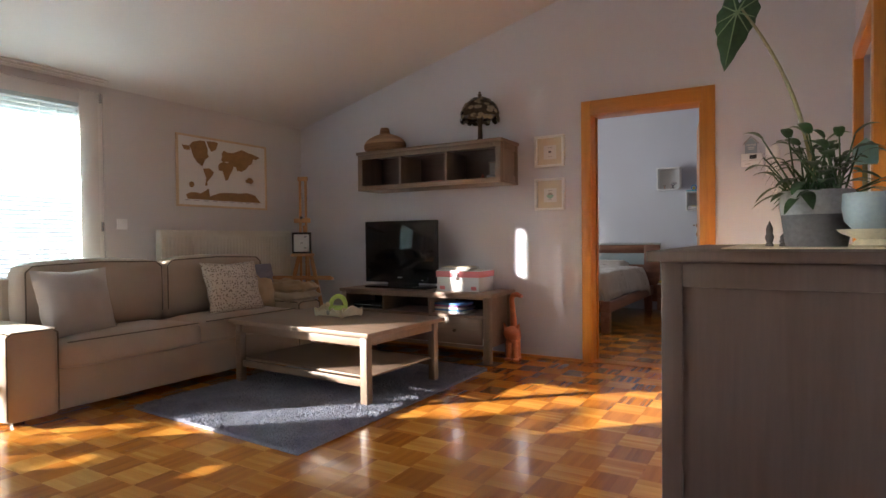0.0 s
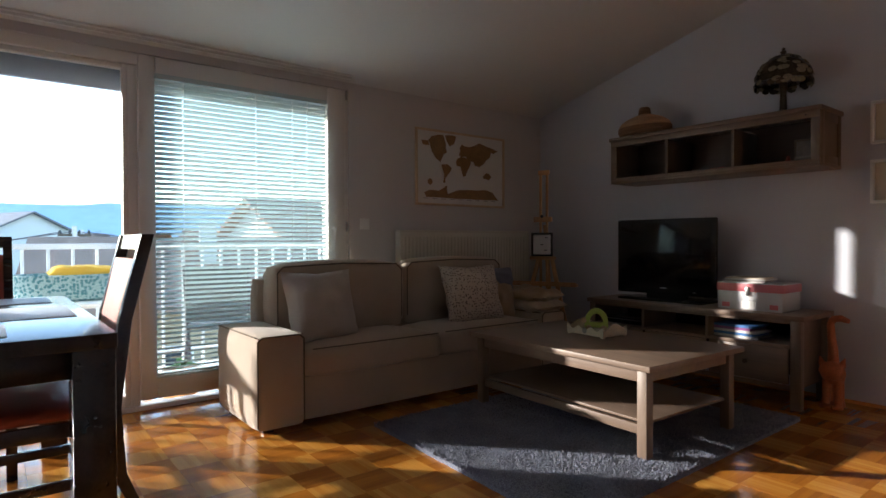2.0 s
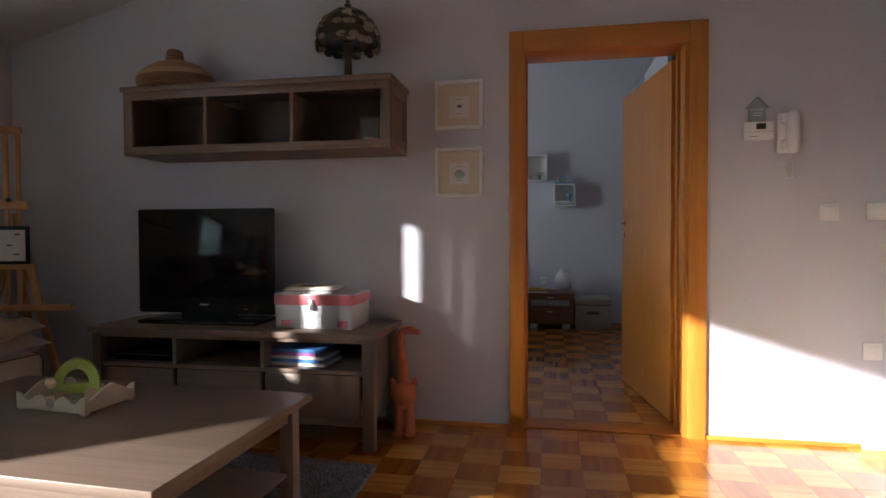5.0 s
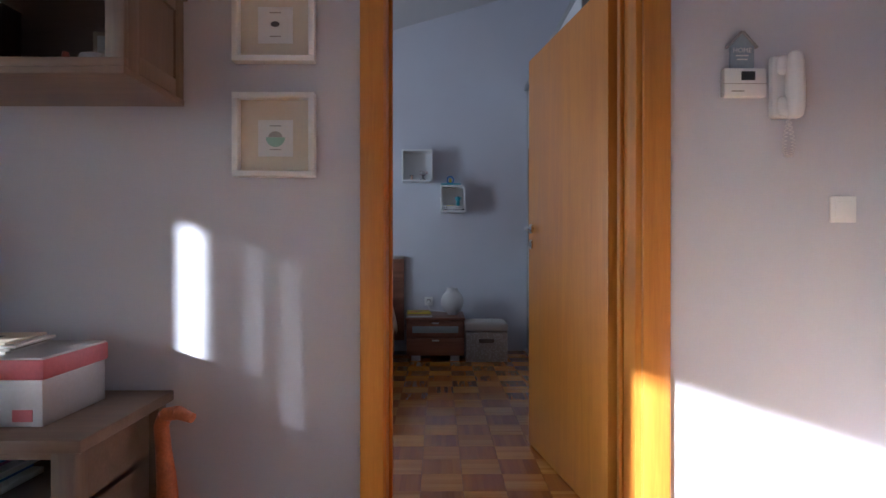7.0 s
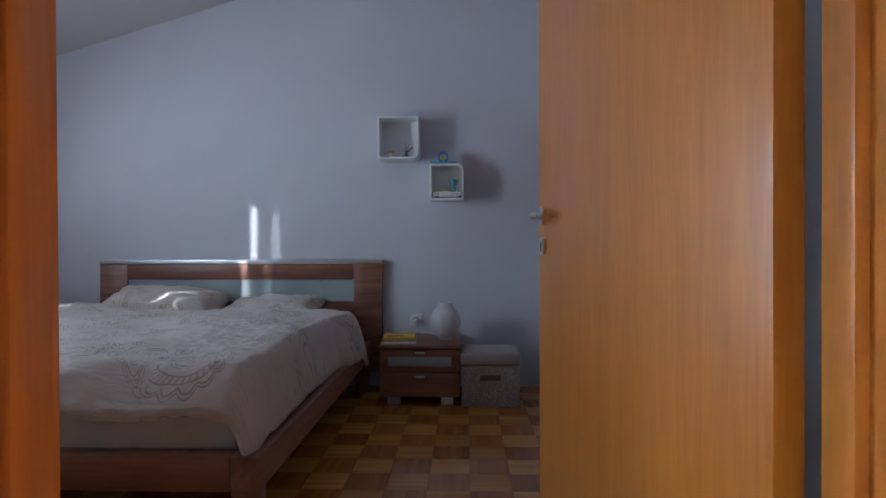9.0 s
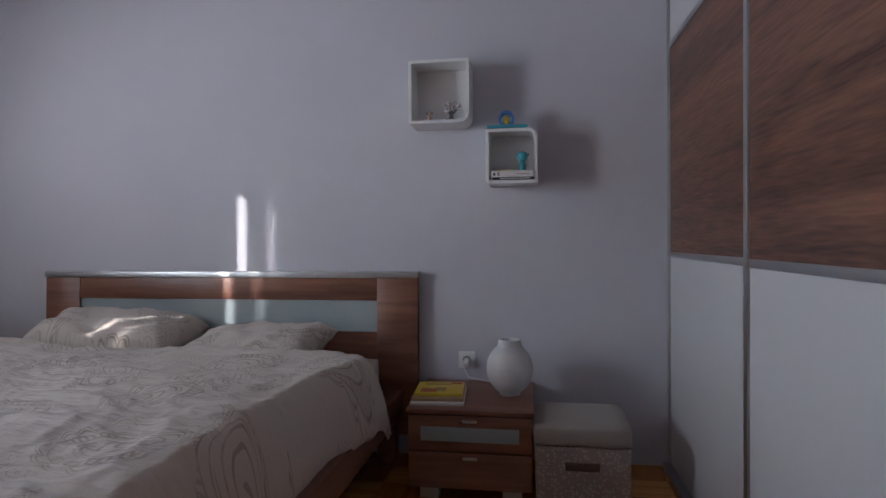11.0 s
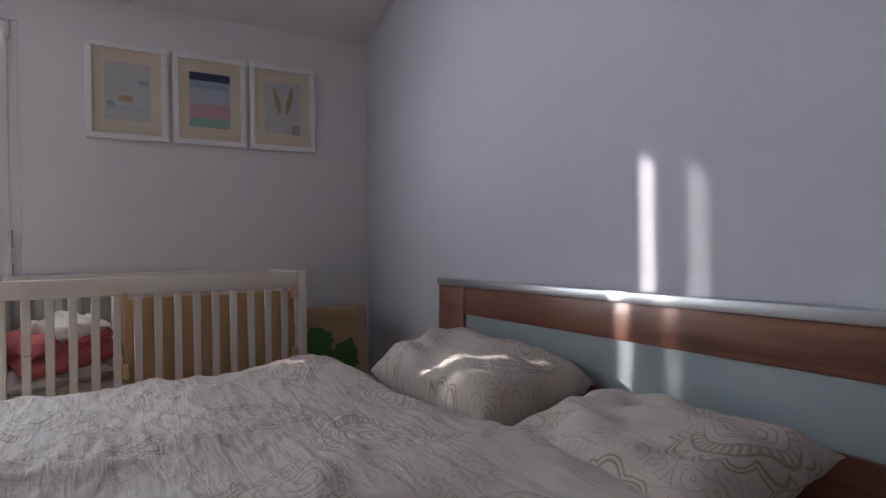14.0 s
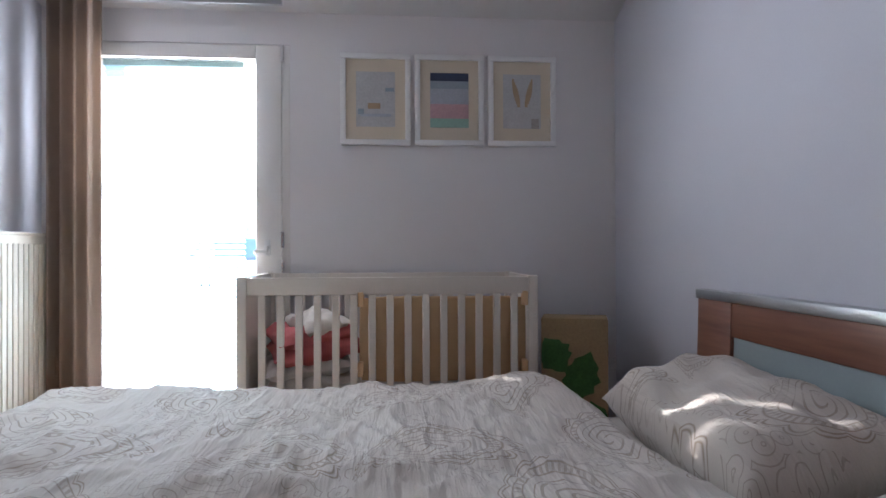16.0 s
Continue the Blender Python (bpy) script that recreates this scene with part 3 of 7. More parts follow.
sp("seat_cushion", (-4.15, 2.612, 0.265), (-3.635, 3.56, 0.44), 0.05, 0.02, 6)
sp("back_cushion", (-4.3, 1.665, 0.42), (-4.06, 2.61, 0.88), 0.06, 0.025, 7)
sp("back_cushion", (-4.3, 2.625, 0.42), (-4.06, 3.56, 0.885), 0.06, 0.025, 8)
for x in (-4.2, -3.72):
    for y in (1.47, 3.74):
        sub("foot", sofa, (x - 0.03, y - 0.03, 0), (x + 0.03, y + 0.03, 0.04), M_DARKW, 0.004)
M_PIPE = surface("dark_beige_piping", (0.15, 0.115, 0.085), 0.9, fine=300)
for y0, y1, xf in ((1.70, 2.57, -3.612), (2.65, 3.53, -3.632)):
    bm = bm_new()
    tube(bm, (xf + 4.0 - 0.014, y0 - 2.6, 0.432), (xf + 4.0 - 0.014, y1 - 2.6, 0.432), 0.004, seg=8)
    part("piping", bm, M_PIPE, sofa)


def piping(pts, r=0.0045):
    """A welt along a line of corners, given in world metres."""
    bm = bm_new()
    for p_, q_ in zip(pts, pts[1:]):
        tube(bm, [a - b for a, b in zip(p_, (-4.0, 2.6, 0))], [a - b for a, b in zip(q_, (-4.0, 2.6, 0))], r, seg=8)
    part("piping", bm, M_PIPE, sofa)


for y0, y1, top in ((1.385, 1.66, 0.53), (3.56, 3.83, 0.49)):
    piping([(-3.636, y0 + 0.008, 0.05), (-3.636, y0 + 0.008, top - 0.03), (-3.638, y0 + 0.035, top - 0.009), (-3.638, y1 - 0.035, top - 0.009), (-3.636, y1 - 0.008, top - 0.03), (-3.636, y1 - 0.008, 0.05)])
    for y in (y0 + 0.01, y1 - 0.01):
        piping([(-3.66, y, top - 0.010), (-4.28, y, top - 0.010)])
for y0, y1, top in ((1.665, 2.61, 0.88), (2.625, 3.56, 0.885)):
    piping([(-4.078, y0 + 0.018, 0.5), (-4.078, y0 + 0.018, top - 0.05), (-4.085, y0 + 0.06, top - 0.012), (-4.08, (y0 + y1) / 2, top + 0.002), (-4.085, y1 - 0.06, top - 0.012), (-4.078, y1 - 0.018, top - 0.05), (-4.078, y1 - 0.018, 0.5)])

for nm, size, pos, rot, mt, lab, seed in (
        ("cushion", (0.48, 0.46, 0.2), (-3.895, 1.885, 0.63), (72, 0, 94), M_GREYC, "plain warm-grey square cushion leaning on the sofa back", 3),
        ("cushion", (0.52, 0.46, 0.18), (-3.895, 3.1, 0.63), (72, 0, 86), M_LEAFCLOTH, "cream cushion with a small dark sprig print, on the sofa", 9),
        ("cushion", (0.34, 0.40, 0.14), (-3.99, 3.42, 0.615), (76, 0, 80), M_TAN, "dusky two-tone cushion half hidden at the sofa's end", 14)):
    bm = bm_new()
    cushion(bm, size, (0, 0, 0), (0, 0, 0), 0.6, 0.03, seed, 16, 2.4, 0.11)
    c = tagged(part(nm, bm, mt, None, angle=80), lab, "cushion")
    c.matrix_basis = pose(*pos, *rot)
    if mt is M_TAN:
        bm = bm_new()
        cushion(bm, (0.345, 0.17, 0.146), (0, 0.118, 0), (0, 0, 0), 0.4, 0.02, seed)
        part("top_band", bm, M_BLUEG, c, "blue-grey upper band", 80)

# folded throws on the sofa's far arm
th = thing("folded_throws", (-3.97, 3.7, 0.485), label="two folded beige throws heaped on the sofa arm", category="throw")
for k, (w, z, mt, s) in enumerate(((0.62, 0.045, M_SOFA, 1.0), (0.52, 0.115, M_TAN, 5.0))):
    bm = bm_new()
    cushion(bm, (w, 0.36, 0.09), (0.02 * k, 0.02, z), (0, 3, 8 * k), 0.28, 0.05, s)
    part("throw", bm, mt, th, "", 80)

# ---- rug ----
rug = bm_new()
nx, ny = 40, 54
gv = [[rug.verts.new((-3.43 + 1.43 * i / nx + 0.004 * noise.noise(Vector((i * 0.7, j * 0.7, 0))), 1.97 + 2.0 * j / ny - 0.07 * i / nx + 0.004 * noise.noise(Vector((i * 0.7, j * 0.7, 5))),
                      0.022 + 0.003 * noise.noise(Vector((i * 0.5, j * 0.5, 9))) - (0.012 if i in (0, nx) or j in (0, ny) else 0))) for j in range(ny + 1)] for i in range(nx + 1)]
for i in range(nx):
    for j in range(ny):
        rug.faces.new((gv[i][j], gv[i + 1][j], gv[i + 1][j + 1], gv[i][j + 1]))
ed = [e for e in rug.edges if len(e.link_faces) == 1]
ex = bmesh.ops.extrude_edge_only(rug, edges=ed)
for v in [g for g in ex["geom"] if isinstance(g, bmesh.types.BMVert)]:
    v.co.z = 0.001
rug_ob = tagged(part("rug", rug, M_RUG, None, angle=80), "short-pile blue-grey rug under the coffee table", "rug")
rng = random.Random(31)
vs, fs = [], []
for i in range(148):
    for j in range(204):
        x, y = (i + rng.random()) / 148, (j + rng.random()) / 204
        x, y = -3.427 + 1.424 * x, 1.973 + 1.994 * y - 0.07 * x
        a, r, h = rng.uniform(0, 6.28), rng.uniform(0.005, 0.008), rng.uniform(0.009, 0.017)
        o_ = len(vs)
        vs += [(x + r * math.cos(a + k * 2.094), y + r * math.sin(a + k * 2.094), 0.017) for k in range(3)] + [(x + rng.uniform(-0.008, 0.008), y + rng.uniform(-0.008, 0.008), 0.017 + h)]
        fs += [(o_, o_ + 1, o_ + 3), (o_ + 1, o_ + 2, o_ + 3), (o_ + 2, o_, o_ + 3)]
me = bpy.data.meshes.new("tufted_top")
me.from_pydata(vs, [], fs)
me.materials.append(M_RUG)
pile = new("tufted_top", me)
pile.parent = rug_ob
pile["kind"] = "stuff"

# ---- coffee table ----
ct = thing("coffee_table", (-2.766, 3.057, 0.0), -2.3, "grey-brown stained wooden coffee table with a lower shelf", "coffee table")
L2, W2 = 0.645, 0.42
boxpart("tabletop", (-L2, -W2, 0.432), (L2, W2, 0.46), M_GREYW, ct, 0.004)
for sx in (-1, 1):
    for sy in (-1, 1):
        bm = bm_new()
        box(bm, (sx * (L2 - 0.09), sy * (W2 - 0.085), 0.022), (sx * (L2 - 0.038), sy * (W2 - 0.033), 0.432), 0.004)
        part("leg", bm, M_GREYV, ct)
for sy in (-1, 1):
    boxpart("apron", (-L2 + 0.09, sy * (W2 - 0.07), 0.37), (L2 - 0.09, sy * (W2 - 0.045), 0.432), M_GREYW, ct)
    boxpart("shelf_rail", (-L2 + 0.09, sy * (W2 - 0.075), 0.125), (L2 - 0.09, sy * (W2 - 0.05), 0.17), M_GREYW, ct)
for sx in (-1, 1):
    boxpart("apron", (sx * (L2 - 0.08), -W2 + 0.085, 0.37), (sx * (L2 - 0.055), W2 - 0.085, 0.432), M_GREYW, ct)
boxpart("shelf", (-L2 + 0.065, -W2 + 0.08, 0.172), (L2 - 0.065, W2 - 0.08, 0.186), M_GREYW, ct)

# ---- tray with the wooden toy ----
tr = thing("tray", (-2.845, 3.17, 0.461), -5, "ivory painted wooden tray with scalloped sides, on the coffee table", "tray")
boxpart("bottom", (-0.165, -0.12, 0.012), (0.165, 0.12, 0.022), M_IVORY, tr, 0.002)
for sy in (-1, 1):
    pts = [(-0.165, 0.01), (0.165, 0.01)] + [(0.165 * (1 - 2 * i / 24), 0.05 + 0.014 * math.cos(i / 24 * 2 * math.pi * 3) + 0.01 * abs(1 - 2 * i / 24)) for i in range(25)]
    bm = bm_new()
    slab(bm, pts, sy * 0.12, sy * 0.12 - sy * 0.009)
    part("side", bm, M_IVORY, tr)
    bm = bm_new()
    lathe(bm, [(0.0, 0), (0.02, 0.0), (0.02, 0.002), (0.0, 0.002)], seg=20)
    r = part("painted_rosette", bm, M_STONE, tr)
    r.matrix_basis = pose(0, sy * 0.1205, 0.038, 90 * sy, 0, 0)
for sx in (-1, 1):
    pts = [(-0.12, 0.01), (0.12, 0.01)] + [(0.12 * (1 - 2 * i / 24), 0.048 + 0.045 * math.cos((1 - 2 * i / 24) * math.pi / 2) ** 2) for i in range(25)]
    bm = bm_new()
    slab(bm, pts, sx * 0.165, sx * 0.165 - sx * 0.009, "yz")
    part("end", bm, M_IVORY, tr)
for sx in (-1, 1):
    for sy in (-1, 1):
        boxpart("foot", (sx * 0.15 - 0.012, sy * 0.105 - 0.012, 0), (sx * 0.15 + 0.012, sy * 0.105 + 0.012, 0.012), M_IVORY, tr, 0.002)
tr.scale = (0.86, 0.86, 0.86)
toy = thing("wooden_toy", (-2.85, 3.175, 0.4805), 36, "lime green wooden rolling toy with an arched handle, in the tray", "toy")
bm = bm_new()
rows = []
for i in range(21):
    a = math.pi * i / 20
    rows.append([bm.verts.new((r * math.cos(a), y, 0.062 + (0.1 if r > 0.05 else 0.062) * math.sin(a))) for r, y in ((0.08, -0.02), (0.044, -0.02), (0.044, 0.02), (0.08, 0.02))])
for p_, q_ in zip(rows, rows[1:]):
    for k in range(4):
        bm.faces.new((p_[k], p_[(k + 1) % 4], q_[(k + 1) % 4], q_[k]))
box(bm, (-0.08, -0.02, 0.024), (0.08, 0.02, 0.064), 0.004)
part("body", bm, M_GREEN, toy)
for x in (-0.05, 0.05):
    for y in (-0.032, 0.032):
        bm = bm_new()
        tube(bm, (x, y - 0.008, 0.022), (x, y + 0.008, 0.022), 0.022, seg=20)
        part("wheel", bm, M_TAN, toy)
bm = bm_new()
lathe(bm, [(0.0, -0.022), (0.016, -0.016), (0.022, 0.0), (0.016, 0.016), (0.0, 0.022)], (-0.085, -0.012, 0.075), 16)
part("knob", bm, M_PALEW, toy)

toy.scale = (0.86, 0.86, 0.86)

# ---- television bench ----
tb = thing("tv_bench", (-2.8, 4.31, 0), label="long grey-brown stained television bench with open bays above drawers", category="tv bench")
YF, YK = 4.08, 4.548
sub("top", tb, (-3.615, YF - 0.012, 0.538), (-2.045, YK, 0.57), M_GREYW, 0.004)
BX0, BX1 = -3.595, -2.065
for x0, x1 in ((BX0, BX0 + 0.05), (BX1 - 0.06, BX1)):
    for y0, y1 in ((YF, YF + 0.05), (YK - 0.06, YK - 0.01)):
        sub("leg", tb, (x0, y0, 0), (x1, y1, 0.538), M_GREYV)
    sub("side_panel", tb, (x0 + 0.012, YF + 0.05, 0.12), (x0 + 0.03, YK - 0.06, 0.538), M_GREYW, 0.002)
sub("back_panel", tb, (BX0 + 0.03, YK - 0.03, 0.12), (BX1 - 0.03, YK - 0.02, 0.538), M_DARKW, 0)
sub("rail", tb, (BX0 + 0.05, YF + 0.004, 0.518), (BX1 - 0.06, YF + 0.022, 0.538), M_GREYW, 0.002)
sub("rail", tb, (BX0 + 0.05, YF + 0.004, 0.367), (BX1 - 0.06, YF + 0.024, 0.387), M_GREYW, 0.002)
sub("rail", tb, (BX0 + 0.05, YF + 0.004, 0.118), (BX1 - 0.06, YF + 0.024, 0.146), M_GREYW, 0.002)
sub("shelf", tb, (BX0 + 0.03, YF + 0.024, 0.368), (BX1 - 0.03, YK - 0.03, 0.385), M_GREYW, 0)
cells = [BX0 + 0.05, -3.121, -2.638, BX1 - 0.06]
for x in cells[1:3]:
    sub("divider", tb, (x - 0.011, YF + 0.003, 0.387), (x + 0.011, YK - 0.03, 0.518), M_GREYV, 0.002)
for x0, x1 in zip(cells, cells[1:]):
    d = sub("drawer", tb, (x0 + 0.012, YF + 0.006, 0.150), (x1 - 0.012, YF + 0.024, 0.363), M_GREYW, 0.003)
    bm = bm_new()
    cx = (x0 + x1) / 2 + 2.8
    lathe(bm, [(0.006, 0), (0.007, 0.012), (0.016, 0.02), (0.015, 0.027), (0.0, 0.03)], seg=18)
    bmesh.ops.transform(bm, matrix=pose(cx, YF + 0.006 - 4.31, 0.26, 90, 0, 0), verts=bm.verts)
    part("knob", bm, M_BRONZE, d, "dark metal knob")

tv = thing("television", (-3.09, 4.32, 0.57), label="black flat television on a glossy stand, switched off", category="television")
sub("casing", tv, (-3.50, 4.315, 0.615), (-2.692, 4.347, 1.187), M_BLACK, 0.01)
sub("back_housing", tv, (-3.38, 4.347, 0.66), (-2.81, 4.40, 1.1), M_BLACK, 0.012)
sub("screen", tv, (-3.462, 4.311, 0.70), (-2.73, 4.316, 1.155), M_SCREEN, 0.001, "dark glossy screen")
sub("neck", tv, (-3.25, 4.33, 0.585), (-2.93, 4.38, 0.63), M_BLACK, 0.006)
sub("stand", tv, (-3.42, 4.2, 0.57), (-2.74, 4.46, 0.588), M_BLACK, 0.006)
sub("badge", tv, (-3.12, 4.309, 0.66), (-3.07, 4.313, 0.668), M_TIN, 0)
sub("led", tv, (-2.86, 4.309, 0.64), (-2.84, 4.313, 0.645), M_TIN, 0)

bx = thing("keepsake_box", (-2.4, 4.3, 0.571), label="pale metal storage box with a pink lid, on the television bench", category="box")
sub("body", bx, (-2.605, 4.165, 0.571), (-2.2, 4.44, 0.69), M_TIN, 0.004)
sub("lid", bx, (-2.612, 4.158, 0.69), (-2.193, 4.446, 0.742), M_PINK, 0.006, "pink lid")
sub("lid_top", bx, (-2.608, 4.162, 0.738), (-2.197, 4.442, 0.747), M_TIN, 0.003)
sub("clasp", bx, (-2.42, 4.15, 0.665), (-2.395, 4.16, 0.72), M_STEEL, 0.003)
sub("painted_label", bx, (-2.45, 4.162, 0.58), (-2.36, 4.166, 0.63), M_PAPER, 0)
for s in (-1, 1):
    sub("painted_flower", bx, (-2.4 + s * 0.15 - 0.025, 4.1625, 0.585), (-2.4 + s * 0.15 + 0.025, 4.1655, 0.615), M_PINK, 0)
mg = thing("magazines", (-2.45, 4.28, 0.747), 6, "small stack of magazines on the pink-lidded box", "magazine")
for k, mt in enumerate((M_PAPER, M_STONE, M_PAPER, M_CREAM)):
    boxpart("magazine", (-0.13 + 0.01 * (k % 2), -0.09, 0.008 * k), (0.12 + 0.012 * (k % 3), 0.1, 0.008 * k + 0.0075), mt, mg, 0.001)
boxpart("cover_print", (-0.06, -0.05, 0.0315), (0.05, 0.03, 0.0325), M_INK, mg, 0)

bk = thing("books", (-2.48, 4.24, 0.386), -3, "stack of bright picture books in the bench's open bay", "book")
for k, (mt, w) in enumerate(((M_PAPER, 0.3), (M_BLUE, 0.27), (M_PAPER, 0.29), (M_VIOLET, 0.25), (M_BLUE, 0.27))):
    boxpart("book", (-0.15, -0.09, 0.017 * k), (-0.15 + w, 0.12, 0.017 * k + 0.016), mt, bk, 0.001)
pl = thing("disc_player", (-3.33, 4.25, 0.386), label="flat black media player in the bench's open bay", category="player")
boxpart("case", (-0.18, -0.11, 0.0), (0.16, 0.14, 0.045), M_BLACK, pl, 0.004)
boxpart("front_line", (-0.17, -0.1125, 0.03), (0.15, -0.1105, 0.033), M_TIN, pl, 0)

# ---- wall shelf ----
ws = thing("wall_shelf", (-2.745, 4.37, 1.47), label="grey-brown stained wall shelf with three open bays above the television", category="wall shelf")
X0, X1, Y0, Y1, Z0, Z1 = -3.48, -2.01, 4.195, 4.548, 1.47, 1.83
sub("top", ws, (X0 - 0.012, Y0 - 0.012, Z1 - 0.028), (X1 + 0.012, Y1, Z1), M_GREYW, 0.004)
sub("bottom", ws, (X0, Y0, Z0), (X1, Y1, Z0 + 0.02), M_GREYW, 0.003)
sub("front_rail", ws, (X0, Y0, Z0 + 0.02), (X1, Y0 + 0.022, Z0 + 0.043), M_GREYW, 0.002)
sub("front_rail", ws, (X0, Y0, Z1 - 0.07), (X1, Y0 + 0.022, Z1 - 0.028), M_GREYW, 0.002)
for x0, x1, sx in ((X0, X0 + 0.05, 1), (X1 - 0.05, X1, -1)):
    sub("stile", ws, (x0, Y0 + 0.001, Z0 + 0.043), (x1, Y0 + 0.022, Z1 - 0.07), M_GREYV, 0.002)
    xo = x0 if sx > 0 else x1
    sub("side_panel", ws, (xo + sx * 0.008, Y0 + 0.022, Z0 + 0.02), (xo + sx * 0.022, Y1 - 0.005, Z1 - 0.028), M_GREYV, 0)
    for a, b in (((xo, Y0 + 0.022, Z0 + 0.02), (xo + sx * 0.01, Y0 + 0.075, Z1 - 0.028)), ((xo, Y1 - 0.06, Z0 + 0.02), (xo + sx * 0.01, Y1 - 0.005, Z1 - 0.028)), ((xo, Y0 + 0.075, Z1 - 0.08), (xo + sx * 0.01, Y1 - 0.06, Z1 - 0.028)), ((xo, Y0 + 0.075, Z0 + 0.02), (xo + sx * 0.01, Y1 - 0.06, Z0 + 0.07))):
        sub("side_frame", ws, a, b, M_GREYV, 0.002)
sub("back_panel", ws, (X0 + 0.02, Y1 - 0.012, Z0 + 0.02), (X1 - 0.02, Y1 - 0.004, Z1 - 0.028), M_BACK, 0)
for x in (-3.003, -2.525):
    sub("divider", ws, (x - 0.01, Y0 + 0.001, Z0 + 0.043), (x + 0.01, Y1 - 0.012, Z1 - 0.07), M_GREYV, 0.002)
bm = bm_new()
lathe(bm, [(0.005, 0), (0.006, 0.008), (0.0, 0.01)], seg=12)
bmesh.ops.transform(bm, matrix=pose(-2.085 + 2.745, Y0 - 4.37, Z1 - 0.05 - 1.47, 90, 0, 0), verts=bm.verts)
part("knob", bm, M_BRONZE, ws)

ZS = Z0 + 0.0205


def pot(name, profile, at, mt, label, cat, seg=20):
    bm = bm_new()
    lathe(bm, profile, (0, 0, 0), seg)
    ob = tagged(part(name, bm, mt), label, cat)
    ob.location = at
    return ob


pot("bowl", [(0.02, 0), (0.035, 0.012), (0.045, 0.035), (0.04, 0.05), (0.036, 0.05), (0.03, 0.015), (0.0, 0.012)], (-2.13, 4.28, ZS), M_POT, "small pale green bowl in the wall shelf", "bowl")
pot("bottle", [(0.02, 0), (0.022, 0.03), (0.012, 0.045), (0.008, 0.065), (0.0, 0.067)], (-2.22, 4.29, ZS), M_SEATR, "small amber bottle in the wall shelf", "bottle")
pot("dish", [(0.03, 0), (0.055, 0.02), (0.06, 0.028), (0.05, 0.026), (0.0, 0.01)], (-2.36, 4.3, ZS), M_IVORY, "shallow ivory dish in the wall shelf", "dish")
for x, mt in ((-2.82, M_INK), (-2.76, M_POTD), (-2.64, M_RED)):
    pot("candle_cup", [(0.018, 0), (0.022, 0.012), (0.022, 0.035), (0.016, 0.037), (0.0, 0.03)], (x, 4.29, ZS), mt, "small dark tealight cup in the wall shelf", "cup")
pot("dish", [(0.02, 0), (0.045, 0.015), (0.05, 0.03), (0.035, 0.034), (0.0, 0.03)], (-2.69, 4.3, ZS), M_RED, "low red lidded dish in the wall shelf", "dish")
pot("candle_cup", [(0.015, 0), (0.02, 0.02), (0.018, 0.03), (0.0, 0.03)], (-3.15, 4.28, ZS), M_TIN, "small metal cup in the wall shelf", "cup")
for x, z, mt in ((-3.06, 0.11, M_TAN), (-2.2, 0.17, M_GREYW), (-2.6, 0.15, M_POT)):
    fr = thing("photo_frame", (x, 4.48, ZS), 8, "small framed card leaning in the wall shelf", "photo frame")
    boxpart("frame", (-0.055, 0, 0), (0.055, 0.012, z + 0.02), mt, fr, 0.002)
    boxpart("card", (-0.042, -0.002, 0.013), (0.042, 0.001, z + 0.007), M_STONE, fr, 0)

# straw basket jar
bs = thing("straw_jar", (-3.295, 4.375, Z1), label="squat striped straw jar on top of the wall shelf", category="basket")
prof = [(0.15, 0.0), (0.198, 0.02), (0.217, 0.055), (0.214, 0.085), (0.192, 0.118), (0.15, 0.146), (0.098, 0.166), (0.05, 0.182)]
for nm, z0, z1, mt, lab in (("lower_weave", 0, 3, M_WICKERD, "darker lower band"), ("upper_weave", 3, 7, M_WICKER, "")):
    bm = bm_new()
    pts = []
    for (r0, h0), (r1, h1) in zip(prof[z0:z1 + 1], prof[z0 + 1:z1 + 1]):
        for k in range(6):
            t = k / 6
            pts.append((r0 + (r1 - r0) * t + (0.004 if k % 2 else 0), (h0 + (h1 - h0) * t)))
    pts.append(prof[z1])
    lathe(bm, pts, (0, 0, 0), 40, (1.0, 0.7, 1.0))
    part(nm, bm, mt, bs, lab)
bm = bm_new()
lathe(bm, [(0.05, 0.18), (0.046, 0.19), (0.049, 0.197), (0.043, 0.205), (0.046, 0.213), (0.04, 0.221), (0.043, 0.229), (0.034, 0.238), (0.0, 0.24)], (0, 0, 0), 28)
part("neck", bm, M_WICKERD, bs)

# shell-glass lamp
lm = thing("table_lamp", (-2.285, 4.375, Z1), label="bronze table lamp with a domed leaf-pattern glass shade", category="lamp")
bm = bm_new()
lathe(bm, [(0.07, 0), (0.072, 0.012), (0.045, 0.025), (0.022, 0.04), (0.018, 0.14), (0.025, 0.2), (0.012, 0.24), (0.012, 0.39), (0.0, 0.391)], (0, 0, 0), 24)
part("stem", bm, M_BRONZE, lm)
bm = bm_new()
lathe(bm, [(0.02, 0.395), (0.014, 0.405), (0.02, 0.415), (0.008, 0.425), (0.012, 0.435), (0.0, 0.445)], (0, 0, 0), 16)
part("finial", bm, M_BRONZE, lm)
dome = [(0.165 * math.sin(radians(a)), 0.215 + 0.175 * math.cos(radians(a)) ** 0.9) for a in (6, 18, 30, 42, 54, 66, 78, 89)]
bm = bm_new()
lathe(bm, dome, (0, 0, 0), 32)
bm.faces.ensure_lookup_table()
part("shade", bm, M_SHELLD, lm, "dark leaded glass dome")
rng = random.Random(4)
shells = []
